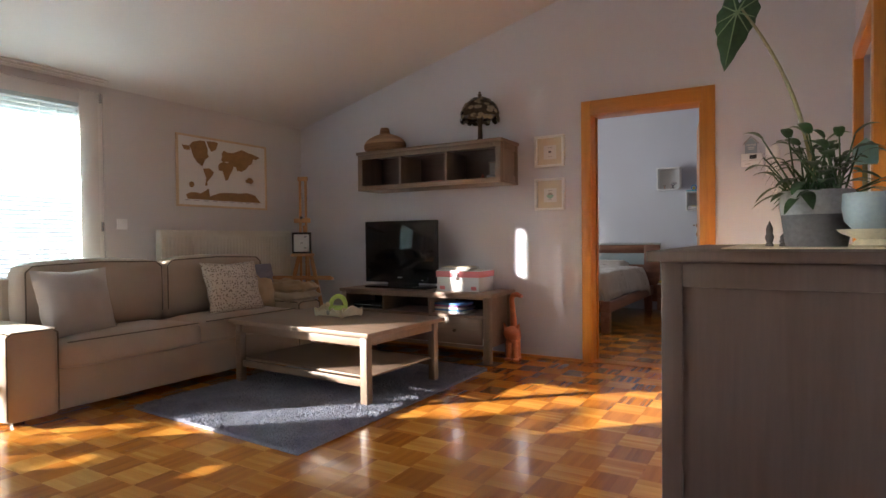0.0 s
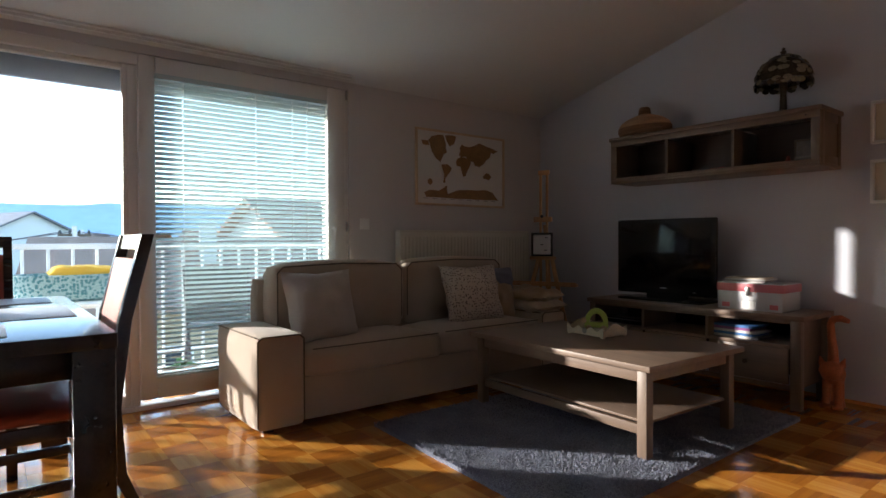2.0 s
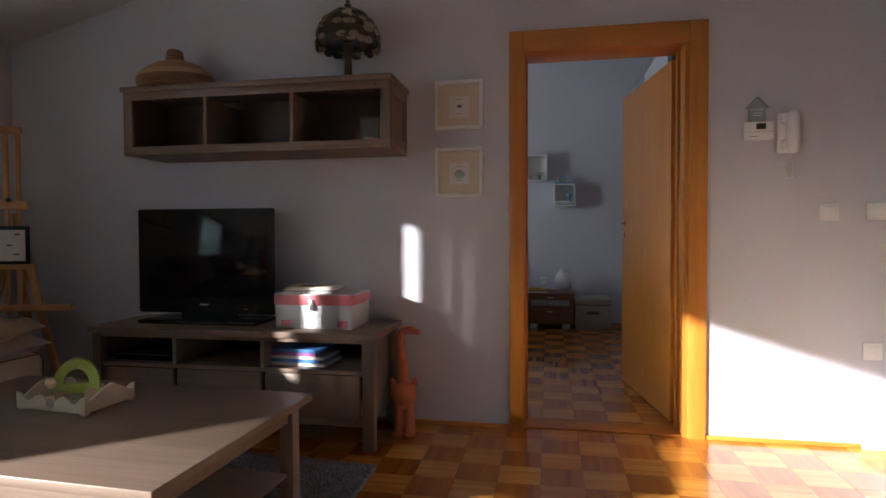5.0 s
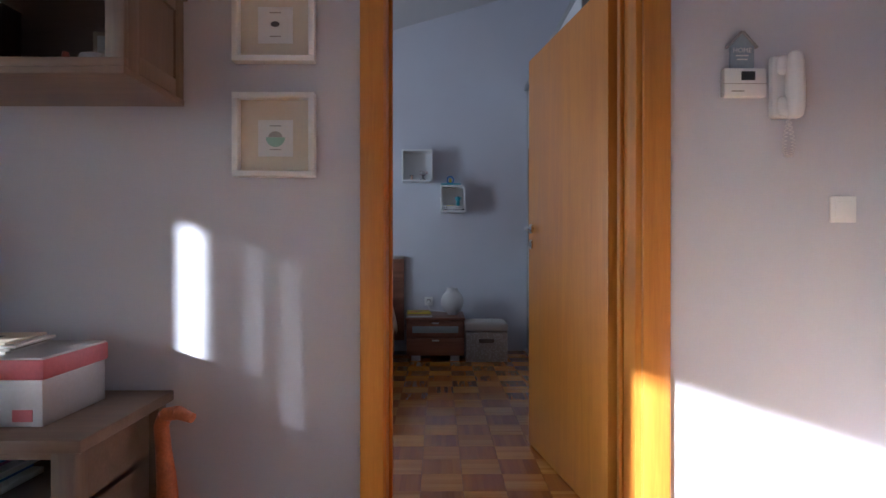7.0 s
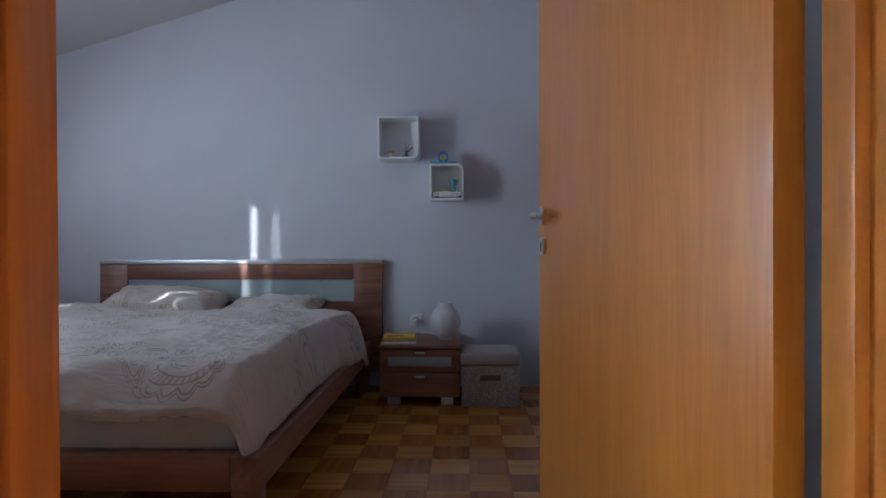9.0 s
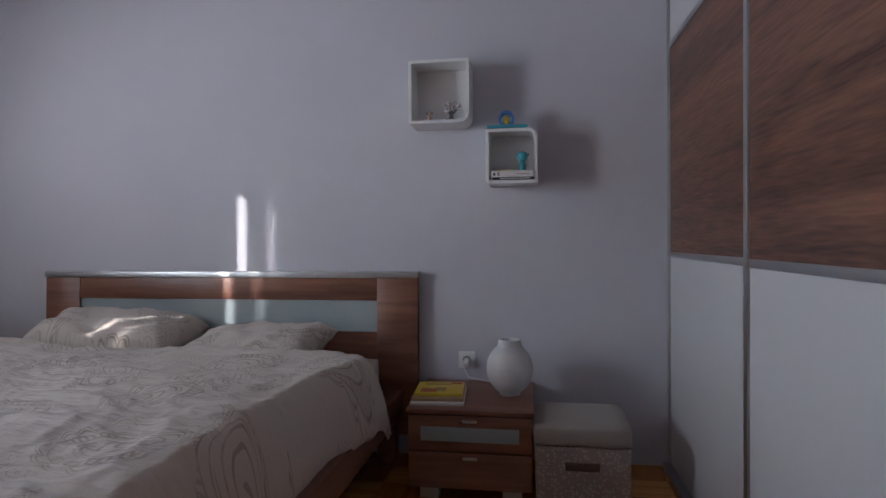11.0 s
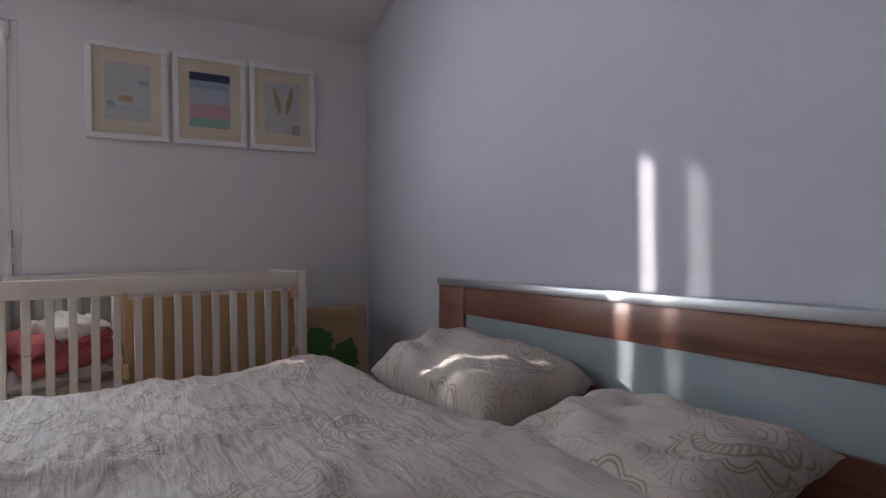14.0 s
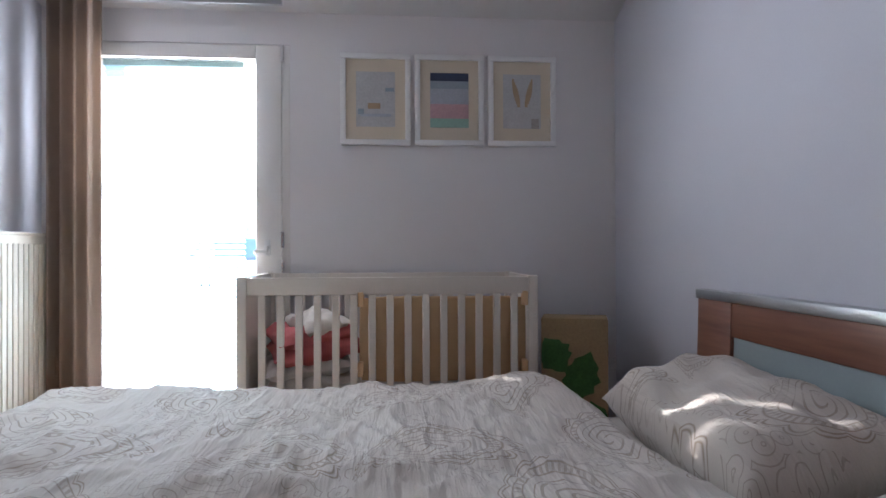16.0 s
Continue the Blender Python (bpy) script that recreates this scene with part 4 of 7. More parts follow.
for mt in (M_SHELLD, M_SHELLL, M_BRONZE):
    bm = bm_new()
    lathe(bm, [(0.0, -0.003), (0.016, -0.001), (0.018, 0.001), (0.0, 0.004)], (0, 0, 0), 10, (1.0, 1.5, 1))
    me = bpy.data.meshes.new("shell_leaf")
    bm.to_mesh(me)
    bm.free()
    me.materials.append(mt)
    shells.append(me)
for i in range(130):
    a, b = rng.uniform(0, 2 * math.pi), rng.choice((24, 38, 50, 60, 70, 78, 86, 90, 94))
    r, z = 0.168 * math.sin(radians(b)), 0.213 + 0.178 * max(0, math.cos(radians(b))) ** 0.9 - (0.016 if b > 85 else 0)
    pc = new("shell_leaf", shells[rng.choice((0, 0, 1, 1, 1, 2))])
    pc.parent = lm
    pc.matrix_basis = Matrix.Translation((r * math.cos(a), r * math.sin(a), z)) @ Euler((0, radians(b + rng.uniform(-14, 14)), a)).to_matrix().to_4x4()

# ---- cat figure ----
bm = bm_new()
for x, y in ((-0.035, -0.03), (0.03, -0.035), (-0.03, 0.05), (0.028, 0.05)):
    tube(bm, (x, y, 0.012), (x * 0.8, y * 0.9, 0.17), 0.022, 0.026, 14)
    lathe(bm, [(0.0, 0), (0.028, 0.004), (0.03, 0.018), (0.0, 0.034)], (x, y - 0.01, 0), 14, (1, 1.4, 1))
lathe(bm, [(0.0, 0.14), (0.05, 0.15), (0.062, 0.2), (0.055, 0.25), (0.0, 0.27)], (0, 0.01, 0), 20, (1, 1.35, 1))
lathe(bm, [(0.0, 0.17), (0.05, 0.185), (0.07, 0.23), (0.058, 0.275), (0.0, 0.292)], (0, -0.055, 0), 20, (1, 0.7, 1))
for s in (-1, 1):
    tube(bm, (s * 0.05, -0.05, 0.268), (s * 0.066, -0.05, 0.315), 0.022, 0.003, 10)
pts = [(-0.012, 0.06, 0.24), (-0.014, 0.06, 0.33), (-0.022, 0.058, 0.42), (-0.026, 0.05, 0.5), (-0.012, 0.04, 0.535), (0.03, 0.02, 0.545), (0.075, 0.0, 0.532)]
for p_, q_, r0, r1 in zip(pts, pts[1:], (0.034, 0.028, 0.023, 0.021, 0.02, 0.02), (0.028, 0.023, 0.021, 0.02, 0.02, 0.014)):
    tube(bm, p_, q_, r0, r1, 14)
cat = tagged(part("cat_figure", bm, M_ORANGE, None, angle=60), "orange painted wooden cat figure with a tall raised tail", "figure")
cat.matrix_basis = pose(-1.985, 4.36, 0, 0, 0, 8)

# ---- two box frames ----
def square_frame(z0, z1, which):
    fr = thing("wall_picture", (-1.72, YT, (z0 + z1) / 2), label="white square box frame with a small %s print, on the wall" % which, category="picture")
    w, h, d = 0.128, (z1 - z0) / 2, 0.042
    for a, b in (((-w, -d, h - 0.018), (w, -0.001, h)), ((-w, -d, -h), (w, -0.001, -h + 0.018)), ((-w, -d, -h + 0.018), (-w + 0.018, -0.001, h - 0.018)), ((w - 0.018, -d, -h + 0.018), (w, -0.001, h - 0.018))):
        boxpart("frame_side", a, b, M_WHITE, fr, 0.002)
    boxpart("mount", (-w + 0.018, -0.008, -h + 0.018), (w - 0.018, -0.002, h - 0.018), M_CREAM, fr, 0)
    boxpart("card", (-0.055, -0.0105, -0.065), (0.055, -0.0085, 0.05), M_PAPER, fr, 0)
    if which == "round":
        bm = bm_new()
        slab(bm, [(0.03 * math.cos(math.pi * (1 + i / 16)), -0.005 + 0.03 * math.sin(math.pi * (1 + i / 16))) for i in range(17)], -0.0125, -0.0108)
        part("sea_print", bm, M_SEA, fr)
        bm = bm_new()
        slab(bm, [(0.022 * math.cos(math.pi * i / 12), -0.004 + 0.018 * math.sin(math.pi * i / 12)) for i in range(13)], -0.0125, -0.0108)
        part("island_print", bm, M_STONE, fr)
    else:
        bm = bm_new()
        lathe(bm, [(0.0, 0), (0.009, 0.001), (0.0, 0.002)], (0, 0, 0), 14, (1.6, 1, 1))
        ob = part("small_print", bm, M_POTD, fr)
        ob.matrix_basis = pose(0, -0.0115, -0.005, 90, 0, 0)
    for z in (-0.045, 0.03):
        boxpart("caption", (-0.018, -0.012, z), (0.018, -0.0107, z + 0.003), M_STONE, fr, 0)


square_frame(1.605, 1.863, "tiny")
square_frame(1.245, 1.508, "round")

# ---- things on the wall by the door ----
tm = thing("thermostat", (-0.235, YT, 1.545), label="white room thermostat with a small display", category="thermostat")
boxpart("casing", (-0.068, -0.028, -0.046), (0.068, -0.0005, 0.045), M_WHITE, tm, 0.006)
boxpart("display", (-0.014, -0.0295, 0.006), (0.03, -0.0275, 0.034), M_INK, tm, 0.001)
boxpart("marking", (-0.045, -0.0292, -0.03), (-0.005, -0.0278, -0.027), M_STONE, tm, 0)
boxpart("flap_line", (-0.068, -0.0288, -0.006), (0.068, -0.0279, -0.0045), M_STONE, tm, 0)
sg = thing("house_sign", (-0.24, YT, 1.59), label="slate-blue wooden house sign reading HOME above the thermostat", category="sign")
bm = bm_new()
slab(bm, [(-0.038, 0), (0.038, 0), (0.038, 0.07), (0, 0.112), (-0.038, 0.07)], -0.016, -0.006)
part("board", bm, M_SLATE, sg)
for s in (-1, 1):
    bm = bm_new()
    box(bm, (-0.035, -0.02, -0.003), (0.035, -0.006, 0.003), 0.001, m=pose(s * 0.025, 0, 0.093, 0, s * 48, 0))
    part("roof_edge", bm, M_POT, sg)
tx = bpy.data.curves.new("lettering", "FONT")
tx.body, tx.size, tx.extrude, tx.align_x = "HOME", 0.021, 0.0006, "CENTER"
tob = new("lettering", tx)
tob.parent, tob.matrix_basis = sg, pose(0, -0.0168, 0.052, 90, 0, 0)
tx.materials.append(M_PAPER)
for z, w in ((0.04, 0.02), (0.028, 0.017)):
    boxpart("small_writing", (-w, -0.0172, z), (w, -0.0161, z + 0.004), M_PAPER, sg, 0)
ic = thing("intercom", (-0.107, YT, 1.53), label="white wall intercom handset with a curled cord", category="intercom")
boxpart("base", (-0.045, -0.03, -0.098), (0.035, -0.0005, 0.1), M_WHITE, ic, 0.01)
soft_box("handset", (-0.008, -0.072, -0.1), (0.04, -0.026, 0.104), M_WHITE, ic, 0.018, 0.004)
for z in (-0.062, 0.068):
    soft_box("ear_pad", (-0.03, -0.05, z - 0.03), (0.03, -0.022, z + 0.03), M_WHITE, ic, 0.012, 0.002)
bm = bm_new()
prev = None
for i in range(181):
    t = i / 180
    a = t * 2 * math.pi * 26
    cx, cz = 0.012 + 0.014 * math.sin(t * math.pi * 2), -0.1 - 0.12 * math.sin(math.pi * t)
    p_ = (cx + 0.006 * math.cos(a), -0.022 + 0.006 * math.sin(a), cz)
    if prev:
        tube(bm, prev, p_, 0.0013, seg=5)
    prev = p_
part("cord", bm, M_WHITE, ic)


def plate(name, at, turn, label, cat, rockers=1, sock=False):
    ob = thing(name, at, turn, label, cat)
    boxpart("plate", (-0.042, -0.009, -0.042), (0.042, -0.0005, 0.042), M_WHITE, ob, 0.003)
    if sock:
        bm = bm_new()
        lathe(bm, [(0.0, 0), (0.019, 0), (0.021, 0.002), (0.0, 0.0021)], seg=24)
        bmesh.ops.transform(bm, matrix=pose(0, -0.0085, 0, 90, 0, 0), verts=bm.verts)
        part("socket_well", bm, M_STONE, ob)
        for s in (-1, 1):
            boxpart("pin_hole", (s * 0.009 - 0.002, -0.0118, -0.002), (s * 0.009 + 0.002, -0.0102, 0.002), M_INK, ob, 0)
    else:
        w = 0.052 / rockers
        for k in range(rockers):
            boxpart("rocker", (-0.026 + k * w, -0.0125, -0.026), (-0.026 + (k + 1) * w - 0.001, -0.008, 0.026), M_WHITE, ob, 0.002)
    return ob


plate("light_switch", (0.09, YT, 1.145), 0, "white double light switch beside the door", "light switch", 1)
plate("light_switch", (0.292, YT, 1.145), 0, "white light switch near the corner", "light switch", 1)
plate("socket_cover", (0.287, YT, 0.472), 0, "white covered wall outlet above the plinth", "socket", 1)
plate("light_switch", (XW, 2.57, 1.158), 90, "white light switch beside the balcony door", "light switch", 1)

# ---- map ----
mp_ = thing("world_map", (XW, 3.545, 1.64), 90, "framed brown and white world map in a pale wood frame", "picture")
hw, hh = 0.50, 0.317
for a, b in (((-hw, -0.022, hh - 0.018), (hw, -0.001, hh)), ((-hw, -0.022, -hh), (hw, -0.001, -hh + 0.018)), ((-hw, -0.022, -hh + 0.018), (-hw + 0.018, -0.001, hh - 0.018)), ((hw - 0.018, -0.022, -hh + 0.018), (hw, -0.001, hh - 0.018))):
    boxpart("frame_side", a, b, M_PALEW, mp_, 0.002)
boxpart("sheet", (-hw + 0.018, -0.01, -hh + 0.018), (hw - 0.018, -0.003, hh - 0.018), M_PAPER, mp_, 0)


def land(corners, bend=0.006):
    """One printed land mass with an uneven coast."""
    out = []
    for (x0, z0), (x1, z1) in zip(corners, corners[1:] + corners[:1]):
        for i in range(4):
            t = i / 4
            j = noise.noise(Vector((x0 * 71 + t * 4, z0 * 71, 2))) * bend if i else 0
            out.append((x0 + (x1 - x0) * t + j, z0 + (z1 - z0) * t - j))
    bm = bm_new()
    slab(bm, out, -0.0125, -0.0102)
    bmesh.ops.triangulate(bm, faces=bm.faces[:])
    return part("land", bm, M_MAPBROWN, mp_)


land([(-0.37, 0.22), (-0.33, 0.26), (-0.25, 0.28), (-0.21, 0.28), (-0.18, 0.21), (-0.19, 0.19), (-0.17, 0.14), (-0.20, 0.12), (-0.22, 0.09), (-0.26, 0.09), (-0.27, 0.07), (-0.23, 0.04), (-0.24, 0.05), (-0.29, 0.08), (-0.33, 0.13), (-0.35, 0.19)])
land([(-0.44, 0.22), (-0.37, 0.22), (-0.36, 0.18), (-0.42, 0.18)])
land([(-0.19, 0.28), (-0.11, 0.29), (-0.07, 0.28), (-0.09, 0.22), (-0.14, 0.19), (-0.17, 0.23)])
land([(-0.23, 0.03), (-0.17, 0.04), (-0.12, 0.01), (-0.13, -0.02), (-0.16, -0.05), (-0.19, -0.09), (-0.19, -0.12), (-0.21, -0.12), (-0.20, -0.05), (-0.22, -0.00)])
land([(-0.06, 0.09), (-0.02, 0.11), (0.03, 0.11), (0.08, 0.10), (0.10, 0.07), (0.08, 0.03), (0.05, 0.00), (0.04, -0.05), (0.01, -0.06), (-0.00, -0.02), (-0.01, 0.03), (-0.06, 0.03), (-0.07, 0.06)])
land([(-0.04, 0.13), (-0.02, 0.16), (-0.03, 0.19), (0.00, 0.22), (0.04, 0.20), (0.11, 0.21), (0.20, 0.25), (0.27, 0.23), (0.34, 0.22), (0.42, 0.20), (0.37, 0.17), (0.34, 0.18), (0.32, 0.13), (0.28, 0.11), (0.25, 0.07), (0.21, 0.06), (0.20, 0.04), (0.17, 0.07), (0.15, 0.04), (0.13, 0.08), (0.09, 0.08), (0.06, 0.11), (0.02, 0.12), (-0.01, 0.11)])
land([(0.24, -0.04), (0.28, -0.01), (0.31, -0.01), (0.34, -0.04), (0.31, -0.07), (0.28, -0.06), (0.25, -0.06)])
land([(-0.41, -0.21), (-0.36, -0.19), (-0.29, -0.19), (-0.21, -0.20), (-0.19, -0.15), (-0.17, -0.15), (-0.18, -0.22), (-0.11, -0.21), (-0.06, -0.18), (0.07, -0.17), (0.17, -0.17), (0.26, -0.16), (0.36, -0.18), (0.38, -0.22), (0.43, -0.25), (0.05, -0.25), (-0.39, -0.25)])
for i in range(9):
    boxpart("caption", (-0.42 + i * 0.095, -0.0115, -0.262), (-0.42 + i * 0.095 + 0.05, -0.0102, -0.256), M_STONE, mp_, 0)
bm = bm_new()
lathe(bm, [(0.022, 0), (0.026, 0), (0.026, 0.001), (0.022, 0.001)], (0, 0, 0), 24)
r = part("compass_rose", bm, M_MAPBROWN, mp_)
r.matrix_basis = pose(-0.35, -0.0105, -0.12, 90, 0, 0)

# ---- radiator ----
def radiator(name, at, turn, width, z0, z1, label):
    ob = thing(name, at, turn, label, "radiator")
    bm = bm_new()
    box(bm, (-width / 2, -0.098, z0), (width / 2, -0.088, z1 - 0.012), 0.004)
    n = int(width / 0.036)
    ribs = []
    for i in range(n):
        x = -width / 2 + 0.022 + i * (width - 0.044) / (n - 1)
        ribs.append(x)
    part("front_panel", bm, M_RAD, ob)
    bm = bm_new()
    box(bm, (-0.010, -0.103, z0 + 0.03), (0.010, -0.0885, z1 - 0.05), 0.003, 1)
    rib = part("rib", bm, M_RAD, ob)
    rib.location.x = ribs[0]
    for x in ribs[1:]:
        r2 = new("rib", rib.data)
        r2.parent, r2.location = ob, (x, 0, 0)
    boxpart("rear_panel", (-width / 2, -0.05, z0), (width / 2, -0.04, z1 - 0.012), M_RAD, ob, 0.003)
    boxpart("top_grille", (-width / 2 - 0.002, -0.104, z1 - 0.014), (width / 2 + 0.002, -0.03, z1), M_RAD, ob, 0.003)
    for s in (-1, 1):
        boxpart("end_cover", (s * (width / 2 + 0.002), -0.104, z0), (s * (width / 2 - 0.004), -0.03, z1 - 0.014), M_RAD, ob, 0.002)
        boxpart("bracket", (s * width * 0.35 - 0.015, -0.04, z0 + 0.1), (s * width * 0.35 + 0.015, 0, z1 - 0.1), M_RAD, ob, 0.002)
    return ob


radiator("radiator", (XW, 3.555, 0), 90, 1.44, 0.52, 1.112, "cream ribbed panel radiator on the window wall behind the sofa")

# ---- easel ----
es = thing("easel", (-4.19, 4.2, 0), 20, "pine painter's easel holding a small framed drawing, in the corner", "easel")
E_TOP = 1.64
for s in (-1, 1):
    bm = bm_new()
    box(bm, (-0.018, -0.012, 0), (0.018, 0.012, 1.0), 0.003, m=Matrix.Translation((s * 0.27, -0.02, 0)) @ Matrix.Rotation(-s * 0.235, 4, "Y") @ Matrix.Rotation(-0.06, 4, "X"))
    part("front_leg", bm, M_PINE, es)
bm = bm_new()
box(bm, (-0.018, -0.012, 0), (0.018, 0.012, 1.18), 0.003, m=Matrix.Translation((0.0, 0.22, 0)) @ Matrix.Rotation(0.16, 4, "X"))
part("rear_leg", bm, M_PINE, es)
for s in (-1, 1):
    bm = bm_new()
    box(bm, (s * 0.03 - 0.01, -0.012, 0.6), (s * 0.03 + 0.01, 0.012, E_TOP), 0.003)
    part("mast", bm, M_PINE, es)
boxpart("mast_cap", (-0.05, -0.015, E_TOP - 0.03), (0.05, 0.015, E_TOP + 0.01), M_PINE, es, 0.003)
boxpart("clamp", (-0.085, -0.035, 1.19), (0.085, -0.012, 1.235), M_PINE, es, 0.004)
bm = bm_new()
lathe(bm, [(0.012, 0), (0.014, 0.014), (0.0, 0.02)], seg=14)
bmesh.ops.transform(bm, matrix=pose(0, -0.035, 1.24, 90, 0, 0), verts=bm.verts)
part("knob", bm, M_INK, es)
boxpart("tray", (-0.32, -0.08, 0.625), (0.32, -0.012, 0.65), M_PINE, es, 0.004)
boxpart("tray_lip", (-0.32, -0.085, 0.65), (0.32, -0.075, 0.665), M_PINE, es, 0.002)
boxpart("cross_bar", (-0.12, -0.04, 0.855), (0.12, -0.012, 0.885), M_PINE, es, 0.003)
dr = thing("framed_drawing", (-4.19, 4.2, 0), 20, "small ink drawing in a black frame resting on the easel", "picture")
for a, b in (((-0.1, -0.052, 1.075), (0.1, -0.036, 1.095)), ((-0.1, -0.052, 0.886), (0.1, -0.036, 0.903)), ((-0.1, -0.052, 0.903), (-0.083, -0.036, 1.075)), ((0.083, -0.052, 0.903), (0.1, -0.036, 1.075))):
    boxpart("frame_side", a, b, M_BLACK, dr, 0.001)
boxpart("sheet", (-0.083, -0.044, 0.903), (0.083, -0.038, 1.075), M_PAPER, dr, 0)
for x, z in ((0.0, 0.99), (0.04, 1.05), (0.035, 0.94)):
    boxpart("ink_mark", (x - 0.014, -0.0455, z - 0.004), (x + 0.014, -0.0442, z + 0.004), M_INK, dr, 0)

# ---- dining set ----
dt = thing("dining_table", (-3.38, 0.13, 0), label="dark wenge dining table set with woven placemats", category="dining table")
TX0, TX1, TY0, TY1 = -4.13, -2.62, -0.34, 0.60
sub("tabletop", dt, (TX0, TY0, 0.715), (TX1, TY1, 0.76), M_DARKW, 0.004)
for x in (TX0 + 0.06, TX1 - 0.06):
    for y in (TY0 + 0.06, TY1 - 0.06):
        sub("leg", dt, (x - 0.055, y - 0.055, 0), (x + 0.055, y + 0.055, 0.715), M_DARKW, 0.004)
for y in (TY0 + 0.05, TY1 - 0.05):
    sub("apron", dt, (TX0 + 0.115, y - 0.012, 0.63), (TX1 - 0.115, y + 0.012, 0.715), M_DARKW, 0.002)
for x in (TX0 + 0.05, TX1 - 0.05):
    sub("apron", dt, (x - 0.012, TY0 + 0.115, 0.63), (x + 0.012, TY1 - 0.115, 0.715), M_DARKW, 0.002)
M_MAT = speckled("woven_placemat", (0.55, 0.54, 0.55), (0.3, 0.3, 0.32), 260, 0.3, rough=0.5)
for x, y, r in ((-2.86, 0.12, 90), (-3.35, 0.4, 0), (-3.9, 0.3, 90), (-3.3, -0.15, 0)):
    bm = bm_new()
    box(bm, (-0.22, -0.15, 0), (0.22, 0.15, 0.003), 0.001)
    ob = tagged(part("placemat", bm, M_MAT), "pale woven placemat lying on the dining table", "placemat", "placemats on the table")
    ob.matrix_basis = pose(x, y, 0.7605, 0, 0, r)


def dining_chair(name, at, turn, label):
    """Faces +y before the turn; its back stands at -y."""
    ob = thing(name, at, turn, label, "chair", "chairs round the dining table")
    soft_box("seat", (-0.22, -0.2, 0.43), (0.22, 0.23, 0.49), M_SEATR, ob, 0.025, 0.012, "rust-red leather seat")
    for s in (-1, 1):
        bm = bm_new()
        pts = [(-0.30, 0.0), (-0.215, 0.22), (-0.2, 0.45), (-0.235, 0.75), (-0.31, 1.055)]
        out = [(y - 0.018, z) for y, z in pts] + [(y + 0.022, z) for y, z in pts[::-1]]
        slab(bm, out, s * 0.205 - 0.018, s * 0.205 + 0.018, "yz")
        part("back_post", bm, M_DARKW, ob)
        boxpart("front_leg", (s * 0.2 - 0.02, 0.17, 0), (s * 0.2 + 0.02, 0.21, 0.43), M_DARKW, ob, 0.003)
        boxpart("side_rail", (s * 0.2 - 0.01, -0.19, 0.2), (s * 0.2 + 0.01, 0.17, 0.235), M_DARKW, ob, 0.002)
        boxpart("seat_rail", (s * 0.205 - 0.012, -0.19, 0.38), (s * 0.205 + 0.012, 0.17, 0.43), M_DARKW, ob, 0.002)
    boxpart("seat_rail", (-0.18, 0.175, 0.38), (0.18, 0.205, 0.43), M_DARKW, ob, 0.002)
    bm = bm_new()
    pts = [(-0.206, 0.52), (-0.235, 0.75), (-0.285, 0.965)]
    slab(bm, [(y - 0.012, z) for y, z in pts] + [(y + 0.018, z) for y, z in pts[::-1]], -0.187, 0.187, "yz")
    part("back_pad", bm, M_SEATR, ob, "rust-red leather back")
    bm = bm_new()
    pts = [(-0.3, 1.0), (-0.312, 1.055)]
    slab(bm, [(y - 0.015, z) for y, z in pts] + [(y + 0.018, z) for y, z in pts[::-1]], -0.187, 0.187, "yz")
    part("top_rail", bm, M_DARKW, ob)
    return ob


dining_chair("dining_chair", (-3.17, 0.44, 0), 180, "dark dining chair with rust-red leather pushed in at the table side")
dining_chair("dining_chair", (-3.98, 0.17, 0), -90, "dark dining chair with a rust-red back at the window end")
dining_chair("dining_chair", (-2.54, 0.02, 0), 80, "dark wooden dining chair at the table's inner end")

# ---- chest of drawers with plants ----
ch = thing("chest_of_drawers", (0.08, 2.05, 0), label="dark grey-brown stained wooden chest of drawers with framed end panels", category="chest of drawers")
CX0, CX1, CY0, CY1, CZ = -0.295, 0.345, 1.47, 2.62, 0.976
M_CHEST = wood("dark_grey_brown_stain", (0.08, 0.047, 0.039), (0.12, 0.074, 0.061), 0.45, 2, 9)
sub("top", ch, (CX0 - 0.03, CY0 - 0.03, CZ - 0.028), (CX1, CY1 + 0.03, CZ), M_CHEST, 0.004)
for x in (CX0, CX1 - 0.05):
    for y in (CY0, CY1 - 0.05):
        sub("post", ch, (x, y, 0), (x + 0.05, y + 0.05, CZ - 0.028), M_CHEST, 0.003)
for y in (CY0, CY1 - 0.02):
    sub("end_rail", ch, (CX0 + 0.05, y, CZ - 0.09), (CX1 - 0.05, y + 0.02, CZ - 0.028), M_CHEST, 0.002)
    sub("end_rail", ch, (CX0 + 0.05, y, 0.1), (CX1 - 0.05, y + 0.02, 0.17), M_CHEST, 0.002)
    sub("end_panel", ch, (CX0 + 0.05, y + (0.008 if y == CY0 else 0.002), 0.17), (CX1 - 0.05, y + (0.018 if y == CY0 else 0.012), CZ - 0.09), M_CHEST, 0)
for k in range(3):
    for j in range(2):
        y0 = CY0 + 0.055 + j * 0.52
        d = sub("drawer", ch, (CX0 + 0.004, y0, 0.13 + k * 0.265), (CX0 + 0.024, y0 + 0.51, 0.13 + k * 0.265 + 0.255), M_CHEST, 0.003)
        bm = bm_new()
        lathe(bm, [(0.008, 0), (0.009, 0.014), (0.018, 0.022), (0.0, 0.03)], seg=14)
        bmesh.ops.transform(bm, matrix=pose(CX0 + 0.004 - 0.08, y0 + 0.255 - 2.05, 0.255 + k * 0.265, 0, -90, 0), verts=bm.verts)
        part("knob", bm, M_BRONZE, d)
sub("back_panel", ch, (CX1 - 0.03, CY0 + 0.05, 0.1), (CX1 - 0.02, CY1 - 0.05, CZ - 0.028), M_CHEST, 0)
